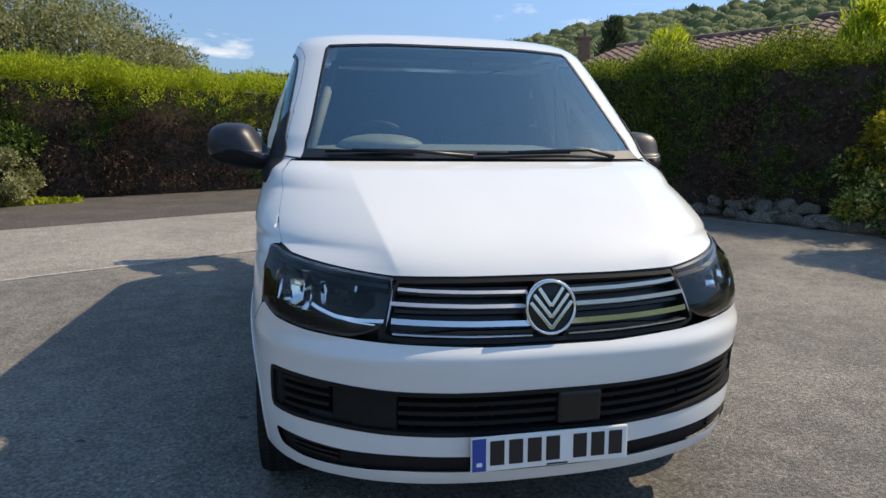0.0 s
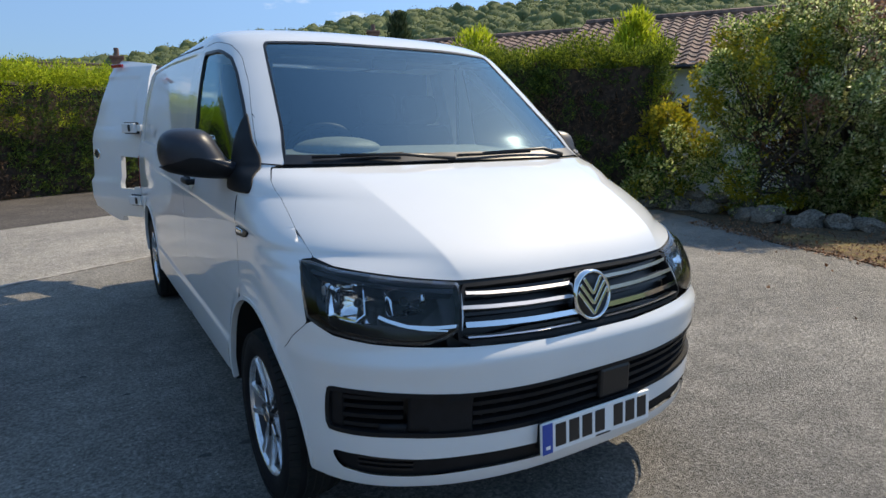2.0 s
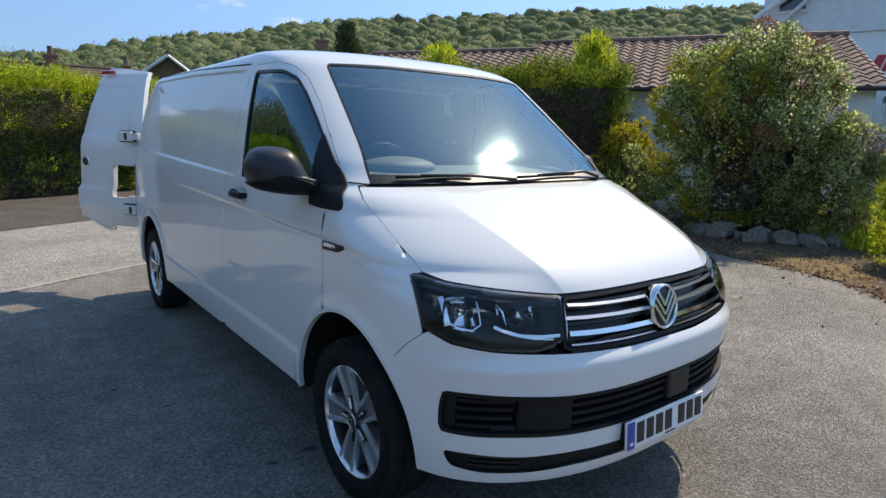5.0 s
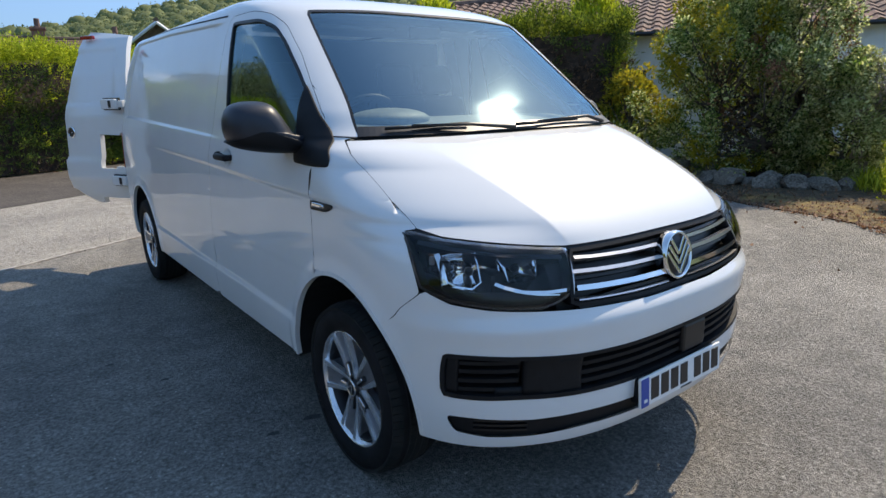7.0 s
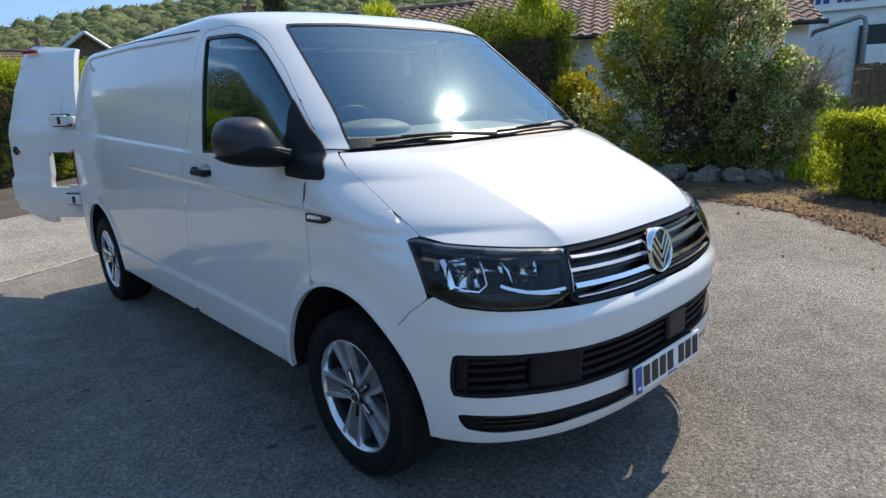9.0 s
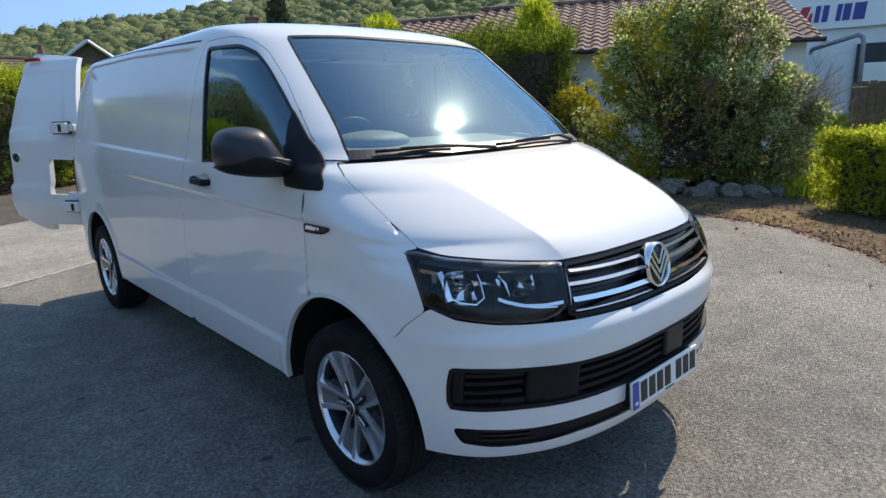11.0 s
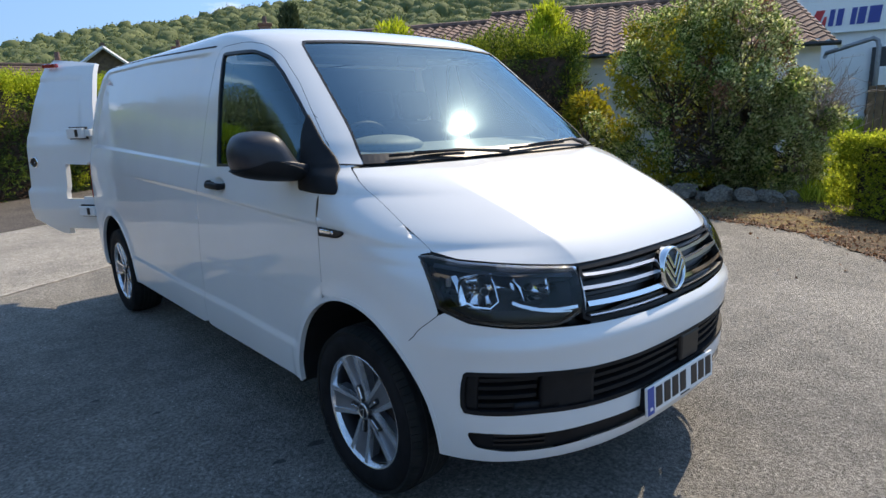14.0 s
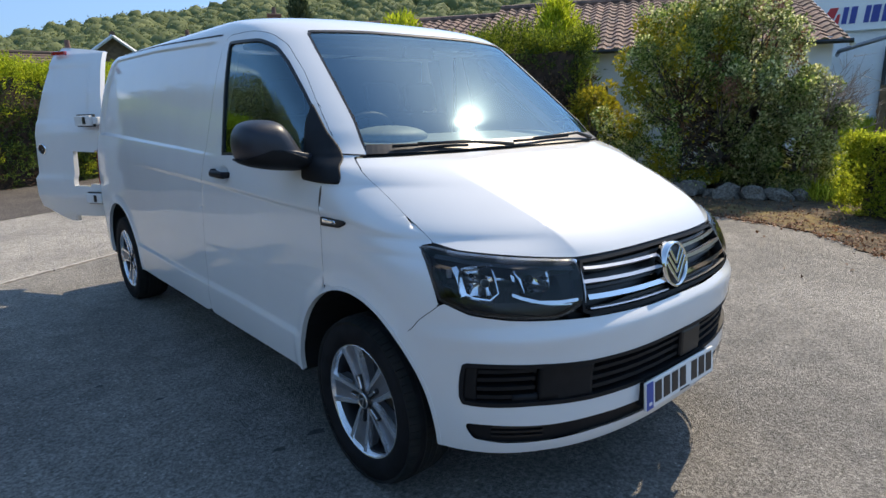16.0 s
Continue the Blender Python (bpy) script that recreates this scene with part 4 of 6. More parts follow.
part("sensor_block", box((0.15, 0.05, 0.115), (0.10, 0.078, 0.553), 0.012), GRILLE, intake)
skin_panel("slot_backing", shrunk(slot_edge, -0.006), BLACK, van, "black lower bumper slot", off=-0.014, step=0.01)
for s in (-1, 1):
    for z in (0.378, 0.396, 0.413):
        skin_strip("slot_slat", [(s * 0.78, z), (s * 0.92, z + 0.003), (s * 1.03, z + 0.005)], 0.008, GRILLE, van, low=-0.014, high=-0.004)

# number plate with plain bars in place of its characters
plate = part("number_plate", box((0.524, 0.012, 0.113), (0, 0, 0), 0.005), PLATE, van, "white number plate with blue band and dark bars")
plate.matrix_local = pose(0, 0.036, 0.430, -4, 0, 0)
part("blue_band", box((0.044, 0.003, 0.105), (-0.236, -0.0065, 0), 0.001), BLUE, plate)
part("band_bar", box((0.018, 0.003, 0.012), (-0.236, -0.0088, -0.030), 0.001), PLATE, plate)
for k in range(7):
    x = -0.178 + 0.061 * k + (0.030 if k > 3 else 0)
    part("character_bar", box((0.046, 0.003, 0.079), (x, -0.0068, 0.003), 0.001), INK, plate)
part("maker_bar", box((0.07, 0.003, 0.005), (0.02, -0.0068, -0.049), 0.0005), INK, plate)
part("plate_bracket", box((0.50, 0.04, 0.09), (0, 0.024, 0), 0.004), BLACK, plate)

# flank trim
def mirror_loft(outline, side, grow=1.0):
    """The housing of a door mirror: an outline in (outwards, up), closed round by rings that shrink towards the front."""
    fine, n = [], len(outline)
    for i in range(n):
        a, b, c, d = (Vector(outline[(i + k) % n]) for k in (-1, 0, 1, 2))
        for t in (0.0, 0.25, 0.5, 0.75):
            fine.append(0.5 * (2 * b + (c - a) * t + (2 * a - 5 * b + 4 * c - d) * t * t + (3 * b - a - 3 * c + d) * t**3))
    bm, rings = bmesh.new(), []
    for y, k in ((0.070, 0.90), (0.064, 0.96), (0.045, 1.0), (0.0, 1.0), (-0.035, 0.965), (-0.065, 0.88), (-0.085, 0.76), (-0.098, 0.60), (-0.106, 0.38), (-0.109, 0.12)):
        rings.append([bm.verts.new((side * (p.x * k * grow - 0.012 * (1 - k)), y * grow, (p.y + 0.01) * k * grow - 0.01)) for p in fine])
    for a, b in zip(rings, rings[1:]):
        for i in range(len(fine)):
            j = (i + 1) % len(fine)
            bm.faces.new((a[i], a[j], b[j], b[i]))
    bm.faces.new(rings[0])
    bm.faces.new(rings[-1])
    bmesh.ops.recalc_face_normals(bm, faces=bm.faces[:])
    return bm


for side in (-1, 1):
    skin_strip("arch_lip", [(q_at_y(a, b, side), b) for a, b in arch[AXLES[0]][3:-3]], 0.016, PAINT, van, low=-0.02, high=0.003)
    skin_strip("arch_lip", [(q_at_y(a, b, side), b) for a, b in arch[AXLES[1]][3:-3]], 0.016, PAINT, van, low=-0.02, high=0.003)
    skin_strip("roof_groove", line_y([(2.24, 1.870), (3.4, 1.922), (4.42, 1.938)], side), 0.009, GAP, van, low=-0.006, high=0.002)
    tri = skin_panel("mirror_sail", outline_y(rounded([(1.318, 1.505), (1.238, 1.29), (1.228, 1.200), (1.10, 1.194), (0.985, 1.194), (0.992, 1.225), (1.075, 1.305), (1.172, 1.382)], 0.02), side), BLACK, doors[side], "black mirror mount", off=0.006, thick=0.012, step=0.008, side=side)
    rep = skin_panel("side_repeater", outline_y(rounded([(1.08, 1.066), (0.90, 1.068), (0.90, 1.055), (0.945, 1.036), (1.08, 1.030)], 0.012), side), GRILLE, van, "black and chrome side repeater", off=0.006, thick=0.012, step=0.008, side=side)
    skin_panel("repeater_lens", outline_y([(1.06, 1.060), (0.97, 1.062), (0.965, 1.046), (1.06, 1.042)], side), CHROME, rep, off=0.009, thick=0.006, step=0.01, side=side)
    # door handle
    hx = side * 0.948
    handle = part("door_handle", box((0.030, 0.175, 0.034), (hx + side * 0.026, 2.065, 1.168), 0.012, segments=3), BLACK, doors[side], "black door handle", True)
    for y in (1.992, 2.14):
        part("handle_mount", box((0.05, 0.034, 0.030), (hx + side * 0.006, y, 1.168), 0.010), BLACK, handle)
    part("door_lock", tube([(hx - side * 0.01, 2.172, 1.172), (hx + side * 0.016, 2.172, 1.172)], 0.018, 14), BLACK, doors[side], "black lock barrel")
    # door mirror: a rounded back with a straighter lower edge that runs into the foot
    bm = mirror_loft([(0.128, 0.0), (0.122, 0.045), (0.100, 0.080), (0.058, 0.096), (0.0, 0.098), (-0.048, 0.088), (-0.080, 0.058), (-0.112, 0.006), (-0.140, -0.034),
                      (-0.185, -0.046), (-0.185, -0.100), (-0.10, -0.104), (0.0, -0.094), (0.080, -0.076), (0.118, -0.046)], side)
    shell_m = part("door_mirror", bm, CAP, doors[side], "black plastic door mirror", True)
    bm = mirror_loft([(0.119, -0.052), (0.03, -0.060), (-0.09, -0.066), (-0.186, -0.068), (-0.186, -0.102), (-0.10, -0.107), (0.0, -0.097), (0.080, -0.079), (0.116, -0.060)], side, 1.008)
    part("lower_cover", bm, BLACK, shell_m, smooth=True)
    shell_m.matrix_local = pose(-1.058, 1.285, 1.342, 0, 0, -10) if side < 0 else pose(0.965, 1.37, 1.335, 0, 0, 80) @ Matrix.Diagonal((0.85, 0.95, 0.90, 1))
    mp = bmesh.new()
    box((0.19, 0.012, 0.145), (0, 0.070, 0.0), 0.02, bm=mp)
    part("mirror_glass", mp, CHROME, shell_m)
    part("mirror_arm", tube([(-side * 0.13, 0, -0.072), (-side * 0.19, -0.012, -0.074), (-side * 0.24, -0.03, -0.078)], [0.030, 0.028, 0.034], 12), BLACK, shell_m, smooth=True)


def wheel():
    """A road wheel with its outer face towards -x."""
    hub = new("wheel")
    v, f = lathe([(0.10, 0.225), (0.105, 0.26), (0.10, 0.315), (0.075, 0.337), (0.0, 0.341), (-0.075, 0.337), (-0.102, 0.318), (-0.113, 0.285), (-0.109, 0.246), (-0.094, 0.228), (-0.06, 0.219)], 64)
    add_mesh("tyre", v, f, RUBBER, hub, "black rubber tyre")
    blocks = bmesh.new()
    for k in range(72):
        a = k * math.tau / 72
        for x, w in ((-0.088, 0.040), (-0.030, 0.024), (0.0, 0.022), (0.030, 0.024), (0.088, 0.040)):
            r = 0.3355 if abs(x) < 0.06 else 0.3275
            own = box((w, 0.026, 0.012), (0, 0, 0), 0.0)
            own.transform(Matrix.Rotation(a + (0.02 if x > 0 else 0), 4, "X") @ Matrix.Translation((x, 0, r)) @ Matrix.Rotation(-0.35 * (abs(x) > 0.06) * (1 if x < 0 else -1), 4, "Y"))
            me = bpy.data.meshes.new("tmp")
            own.to_mesh(me)
            own.free()
            blocks.from_mesh(me)
            bpy.data.meshes.remove(me)
    tagged(part("tread", blocks, TREAD, hub, "dusty tread blocks"), kind="stuff")
    for k in (-0.045, -0.015, 0.015, 0.045):
        v, f = lathe([(k - 0.003, 0.340), (k - 0.003, 0.3425), (k + 0.003, 0.3425), (k + 0.003, 0.340)], 64)
        add_mesh("tread_groove", v, f, UNDER, hub)
    # barrel and brake disc are painted dark for the shade behind the spokes
    v, f = lathe([(-0.080, 0.213), (-0.055, 0.204), (0.02, 0.198), (0.09, 0.21)], 64)
    add_mesh("barrel", v, f, ALLOY_DARK, hub)
    v, f = lathe([(-0.092, 0.2345), (-0.100, 0.2325), (-0.100, 0.2285), (-0.088, 0.2255), (-0.070, 0.214)], 64)
    rim = add_mesh("rim", v, f, ALLOY, hub, "silver five-spoke alloy rim")
    v, f = lathe([(0.0, 0.0), (0.0, 0.21), (0.05, 0.21)], 32)
    add_mesh("brake_shade", v, f, UNDER, rim)
    v, f = lathe([(-0.030, 0.0), (-0.030, 0.145), (-0.010, 0.148)], 40)
    add_mesh("brake_disc", v, f, ALLOY_DARK, rim)
    for k in range(5):
        turn_k = Matrix.Rotation(k * math.tau / 5 + 0.22, 4, "X")
        # a broad spoke with a grey sunken face
        bm = bmesh.new()
        sec = []
        for r, hw, dep in ((0.020, 0.020, -0.072), (0.075, 0.034, -0.072), (0.15, 0.047, -0.077), (0.2245, 0.060, -0.088)):
            sec.append([bm.verts.new((dep + 0.045, -hw * 1.12, r)), bm.verts.new((dep, -hw, r)), bm.verts.new((dep + 0.004, 0, r)), bm.verts.new((dep, hw, r)), bm.verts.new((dep + 0.045, hw * 1.12, r))])
        for p, q in zip(sec, sec[1:]):
            for i in range(4):
                bm.faces.new((p[i], p[i + 1], q[i + 1], q[i]))
        bmesh.ops.recalc_face_normals(bm, faces=bm.faces[:])
        bm.transform(turn_k)
        spoke = part("spoke", bm, ALLOY_GREY, rim)
        for s in (-1, 1):
            bm = bmesh.new()
            rib = []
            for r, yc, hw, dep in ((0.030, 0.019, 0.009, -0.078), (0.075, 0.031, 0.010, -0.080), (0.15, 0.041, 0.013, -0.086), (0.2255, 0.052, 0.016, -0.095)):
                rib.append([bm.verts.new((dep + 0.02, s * yc - hw, r)), bm.verts.new((dep, s * yc - hw * 0.7, r)), bm.verts.new((dep, s * yc + hw * 0.7, r)), bm.verts.new((dep + 0.02, s * yc + hw, r))])
            for p, q in zip(rib, rib[1:]):
                for i in range(3):
                    bm.faces.new((p[i], p[i + 1], q[i + 1], q[i]))
            bmesh.ops.recalc_face_normals(bm, faces=bm.faces[:])
            bm.transform(turn_k)
            part("rib", bm, ALLOY, spoke, "bright silver rib")
        bm = box((0.02, 0.022, 0.070), (-0.074, 0, 0.070), 0.006)
        bm.transform(turn_k)
        part("bolt_recess", bm, GRILLE, spoke)
        bm = box((0.014, 0.011, 0.052), (-0.082, 0, 0.072), 0.004)
        bm.transform(turn_k)
        part("inlay", bm, CHROME, spoke)
    v, f = lathe([(-0.096, 0.0), (-0.095, 0.026), (-0.090, 0.032), (-0.05, 0.034)], 32)
    cap = add_mesh("centre_cap", v, f, GRILLE, rim, "dark centre cap")
    v, f = lathe([(-0.092, 0.026), (-0.098, 0.029), (-0.092, 0.033)], 32)
    add_mesh("cap_ring", v, f, CHROME, cap)
    for s in (-1, 1):
        bm = box((0.004, 0.006, 0.036), (-0.097, s * 0.009, 0), 0.001)
        bm.transform(Matrix.Rotation(s * 0.4, 4, "X"))
        part("cap_stroke", bm, CHROME, cap)
    return hub


first = wheel()
first.parent = van
first.matrix_basis = pose(-0.838, AXLES[0], HUB_Z, 37, 0, 0)
for x, y, rx, rz in ((-0.838, AXLES[1], 40, 0), (0.838, AXLES[0], 5, 180), (0.838, AXLES[1], -25, 180)):
    c = copy_thing(first, pose(x, y, HUB_Z, rx, 0, rz))

# wheel housings, floor and bulkhead
for side in (-1, 1):
    for axle in AXLES:
        bm = bmesh.new()
        n = 20
        ring = []
        for k in range(n + 1):
            a = -0.09 + (math.pi + 0.18) * k / n
            y, z = ARCHES[AXLES.index(axle)] + (ARCH_R + 0.012) * math.cos(a), HUB_Z + 0.017 + (ARCH_R + 0.012) * math.sin(a)
            x_out = abs(float(shell(q_at_y(y, max(z, 0.31), side), max(z, 0.31))[0])) - 0.012
            ring.append((bm.verts.new((side * x_out, y, z)), bm.verts.new((side * 0.55, y, z))))
        for a, b in zip(ring, ring[1:]):
            bm.faces.new((a[0], b[0], b[1], a[1]))
        bm.faces.new([r[1] for r in ring])
        part("wheel_housing", bm, UNDER, van)
part("underbody", box((1.10, 4.2, 0.10), (0, 2.6, 0.34), 0.02), UNDER, van)
part("underbody", box((1.72, 2.42, 0.07), (0, 2.56, 0.335), 0.02), UNDER, van)
# the next five pieces are added to stop sun leaking through the hollow nose
skin_panel("bumper_light_block", dense([(-1.40, 0.25), (1.40, 0.25), (1.36, 0.45), (1.22, 0.33), (-1.22, 0.33), (-1.36, 0.45)]), UNDER, van, "black light block added below the bumper", off=-0.09, step=0.05)
part("under_light_block", box((1.16, 0.46, 0.02), (0, 0.40, 0.325), 0.005), UNDER, van)
part("under_light_block", box((1.66, 0.16, 0.02), (0, 0.49, 0.335), 0.005), UNDER, van)
part("nose_light_block", box((1.46, 0.14, 0.56), (0, 0.35, 0.62), 0.02), UNDER, van)
part("bay_light_block", box((1.06, 0.50, 0.55), (0, 0.56, 0.62), 0.05), UNDER, van)
part("sump", box((0.9, 0.55, 0.10), (0, 0.62, 0.29), 0.03), UNDER, van)
part("bulkhead", box((1.52, 0.03, 1.40), (0, 2.52, 1.11), 0.01), UNDER, van, "dark cab bulkhead")
part("cab_floor", box((1.66, 1.15, 0.04), (0, 1.96, 0.55), 0.01), UNDER, van)
part("headlining", box((1.16, 0.72, 0.03), (0, 2.16, 1.845), 0.01), INNER, van)
for s in (-1, 1):
    part("sun_visor", box((0.44, 0.13, 0.02), (s * 0.32, 1.80, 1.79), 0.008), INNER, van)

# cab
dash = bmesh.new()
prof = [(0.915, 1.272), (1.02, 1.288), (1.20, 1.325), (1.38, 1.352), (1.46, 1.340), (1.50, 1.25), (1.48, 1.02), (1.40, 0.92), (1.30, 0.87), (1.05, 0.87), (0.92, 1.0), (0.905, 1.24)]
rows = []
for x in np.linspace(-0.74, 0.74, 33):
    back_off = 0.10 * (abs(x) / 0.80) ** 3
    rows.append([dash.verts.new((x, y + (back_off if y < 1.2 else 0), z - 0.02 * (abs(x) / 0.8) ** 4)) for y, z in prof])
for a, b in zip(rows, rows[1:]):
    for i in range(len(prof)):
        j = (i + 1) % len(prof)
        dash.faces.new((a[i], a[j], b[j], b[i]))
dash.faces.new(rows[0][::-1])
dash.faces.new(rows[-1])
dashboard = part("dashboard", dash, DASH, van, "dark grey dashboard")
bm = bmesh.new()
bmesh.ops.create_uvsphere(bm, u_segments=24, v_segments=12, radius=1)
bm.transform(Matrix.Translation((-0.40, 1.36, 1.345)) @ Matrix.Diagonal((0.21, 0.15, 0.055, 1)))
part("instrument_hood", bm, DASH, dashboard, smooth=True)
for x in (-0.70, 0.70, -0.08, 0.08):
    part("air_vent", box((0.12, 0.03, 0.06), (x, 1.485, 1.19), 0.008), GRILLE, dashboard)
part("defrost_slot", box((1.0, 0.03, 0.006), (0.05, 1.10, 1.306), 0.002), GRILLE, dashboard)
wheel_bm = bmesh.new()
ring_pts = [(0.185 * math.cos(a), 0.185 * math.sin(a), 0) for a in np.linspace(0, math.tau, 41)]
tube(ring_pts, 0.016, 8, wheel_bm)
for a in (0.1, math.pi - 0.1, -math.pi / 2):
    tube([(0.03 * math.cos(a), 0.03 * math.sin(a), -0.02), (0.18 * math.cos(a), 0.18 * math.sin(a), 0)], 0.016, 6, wheel_bm)
bmesh.ops.create_uvsphere(wheel_bm, u_segments=16, v_segments=8, radius=0.06, matrix=Matrix.Diagonal((1, 1, 0.5, 1)))
steer = part("steering_wheel", wheel_bm, BLACK, van, "black steering wheel", True)
steer.matrix_local = pose(-0.40, 1.60, 1.295, 58, 0, 180)
for x in (-0.42, 0.30, 0.62):
    seat = part("seat_back", box((0.46 if x < 0 else 0.40, 0.16, 0.72), (0, 0, 0), 0.06, segments=3), CLOTH, van, "dark cloth seat", True)
    seat.matrix_local = pose(x, 2.28, 1.10, -12, 0, 0)
    part("seat_cushion", box((0.46 if x < 0 else 0.40, 0.50, 0.15), (0, -0.30, -0.32), 0.05, segments=3), CLOTH, seat, smooth=True)
    part("head_rest", box((0.26, 0.10, 0.20), (0, 0.0, 0.47), 0.05, segments=3), CLOTH, seat, smooth=True)
part("rear_view_mirror", box((0.20, 0.03, 0.06), (0.02, 1.64, 1.77), 0.012), GRILLE, van)
for s in (-1, 1):
    part("inner_pillar", tube([(s * 0.75, 1.16, 1.27), (s * 0.60, 1.75, 1.76)], 0.024, 8), INNER, van, smooth=True)
    part("inner_pillar", tube([(s * 0.86, 2.36, 0.6), (s * 0.84, 2.36, 1.35), (s * 0.72, 2.34, 1.80)], 0.04, 8), INNER, van, smooth=True)

# wipers and scuttle
skin_strip("frit_band", [(-0.88, 1.316), (-0.5, 1.315), (0, 1.315), (0.5, 1.315), (0.88, 1.316)], 0.064, GRILLE, van, "black band along the windscreen", low=-0.014, high=0.003)
skin_strip("scuttle", [(-0.93, 1.293), (-0.5, 1.293), (0, 1.294), (0.5, 1.293), (0.93, 1.293)], 0.034, GRILLE, van, "black scuttle strip", low=-0.03, high=-0.006)
for pivot, knee, tip in (((-0.06, 1.300), (-0.30, 1.308), (-0.60, 1.318)), ((0.66, 1.300), (0.50, 1.318), (0.10, 1.312))):
    pts = [Vector(shell(q, z)) + Vector(shell_normal(q, z)) * h for (q, z), h in ((pivot, 0.012), (knee, 0.028), (tip, 0.020))]
    arm = part("wiper", tube(pts, [0.010, 0.008, 0.006], 6), GRILLE, van, "black windscreen wiper", True)
    blade = [Vector(shell(q, z)) + Vector(shell_normal(q, z)) * 0.016 for q, z in ((tip[0] + 0.30 * (1 if tip[0] < 0 else 1), tip[1] + 0.004), (tip[0] - 0.02, tip[1] - 0.002), (tip[0] - 0.14, tip[1] - 0.004))]
    part("wiper_blade", tube(blade, 0.007, 6), BLACK, arm, smooth=True)

# rear end: one door shut, one swung open on its hinges
def rear_leaf(name, label, top_in, top_out):
    """A rear door, hinged at x = 0 and reaching to +x, outer face towards +y: it leans in above the waist and tucks in at the foot."""
    w = 0.78
    rows = np.concatenate([np.linspace(0, 0.14, 10), np.linspace(0.16, 0.585, 30), [0.592, 0.599, 0.606], np.linspace(0.615, 0.93, 26), np.linspace(0.94, 1.0, 10)])
    xs = np.linspace(0.0, w, 40)

    def place(x, t):
        u = x / w
        foot = 0.600 if u < 0.56 else 0.545 + 0.13 * step((u - 0.60) / 0.40)
        head = top_in + (top_out - top_in) * u**0.7 - 0.05 * step((u - 0.86) / 0.14) ** 2
        z = foot + (head - foot) * t
        lean = float(np.interp(z, [0.5, 0.62, 0.78, 0.92, 1.10, 1.33, 1.47, 1.70, 1.87, 1.95, 2.02, 2.08], [-0.09, -0.035, 0.012, 0.012, 0.0, -0.012, -0.05, -0.125, -0.20, -0.24, -0.285, -0.35]))
        bow = -0.035 * (1 - u) ** 2 - 0.05 * max(0, u - 0.75) ** 2 * 6
        sunk = -0.012 * float(step((z - 1.425) / 0.03)) * float(step((u - 0.16) / 0.08)) * float(step((1.93 - z) / 0.03))
        bulge = 0.02 * float(step((0.98 - z) / 0.05)) * u
        side_in = (1 - u) * 0.15 * max(0, (z - 1.45) / 0.55) ** 1.2
        return x + side_in + bulge - 0.03 * u * max(0, (z - 1.5) / 0.5), lean + bow + sunk + bulge, z

    grid = [[place(x, t) for x in xs] for t in rows]
    verts = [p for row in grid for p in row]
    m, n = len(xs), len(verts)
    verts += [(x, y - 0.045, z) for x, y, z in verts[:n]]
    keep, faces = {}, []
    for r in range(len(rows) - 1):
        for c in range(m - 1):
            x, z = (xs[c] + xs[c + 1]) / 2, (grid[r][c][2] + grid[r + 1][c][2]) / 2
            if not (x < 0.325 and 0.885 < z < 1.18):
                keep[(r, c)] = True
    for r, c in keep:
        a = r * m + c
        faces += [(a + 1, a, a + m, a + m + 1), (n + a, n + a + 1, n + a + m + 1, n + a + m)]
        for (dr, dc), (p, q) in (((-1, 0), (a, a + 1)), ((1, 0), (a + m + 1, a + m)), ((0, -1), (a + m, a)), ((0, 1), (a + 1, a + m + 1))):
            if (r + dr, c + dc) not in keep:
                faces.append((p, q, q + n, p + n))
    ob = add_mesh(name, verts, faces, PAINT, van, label)
    ob.data.set_sharp_from_angle(angle=radians(40))
    return ob


open_door = rear_leaf("rear_door", "white rear door swung open", 2.03, 2.10)
HINGE = (-0.93, 4.87, 0.0)
open_door.matrix_local = Matrix.Translation(HINGE) @ Matrix.Rotation(radians(118), 4, "Z")
shut_door = rear_leaf("rear_door", "white rear door, shut", 1.90, 1.955)
shut_door.matrix_local = Matrix.Translation((0.905, 4.89, 0)) @ Matrix.Diagonal((-1, 1, 1, 1))
for z in (1.44, 0.775):
    h = part("hinge", box((0.18, 0.05, 0.085), (0.085, 0.015, z), 0.008), PAINT, open_door, "white hinge with dark pin")
    part("hinge_pin", box((0.034, 0.03, 0.062), (0.060, 0.030, z), 0.005), GRILLE, h)
    part("hinge_shadow_gap", box((0.20, 0.02, 0.105), (0.085, -0.004, z), 0.004), GAP, h)
    part("hinge_arm", box((0.07, 0.10, 0.06), (-0.02, -0.04, z), 0.008), PAINT, h)
part("top_lamp", box((0.17, 0.03, 0.034), (0.62, -0.262, 2.035), 0.008), RED, open_door, "red high brake lamp")
v, f = lathe([(0.0, 0.0), (0.010, 0.03), (0.012, 0.048), (0.0, 0.055), (-0.02, 0.055)], 32)
rb = add_mesh("badge_handle", v, f, GRILLE, open_door, "round dark badge")
rb.matrix_local = pose(0.685, -0.012, 1.195, 0, 0, 90) @ Matrix.Diagonal((0.8, 0.85, 0.85, 1))
v, f = lathe([(0.010, 0.046), (0.018, 0.051), (0.008, 0.058), (-0.01, 0.058)], 32)
add_mesh("ring", v, f, CHROME, rb)
skin_panel("tail_lamp", outline_y([(4.82, 0.90), (4.90, 0.90), (4.885, 1.20), (4.83, 1.20)], -1), RED, van, "red tail lamp", off=0.004, thick=0.03)
skin_panel("tail_lamp", outline_y([(4.82, 0.90), (4.90, 0.90), (4.885, 1.20), (4.83, 1.20)], 1), RED, van, "red tail lamp", off=0.004, thick=0.03)
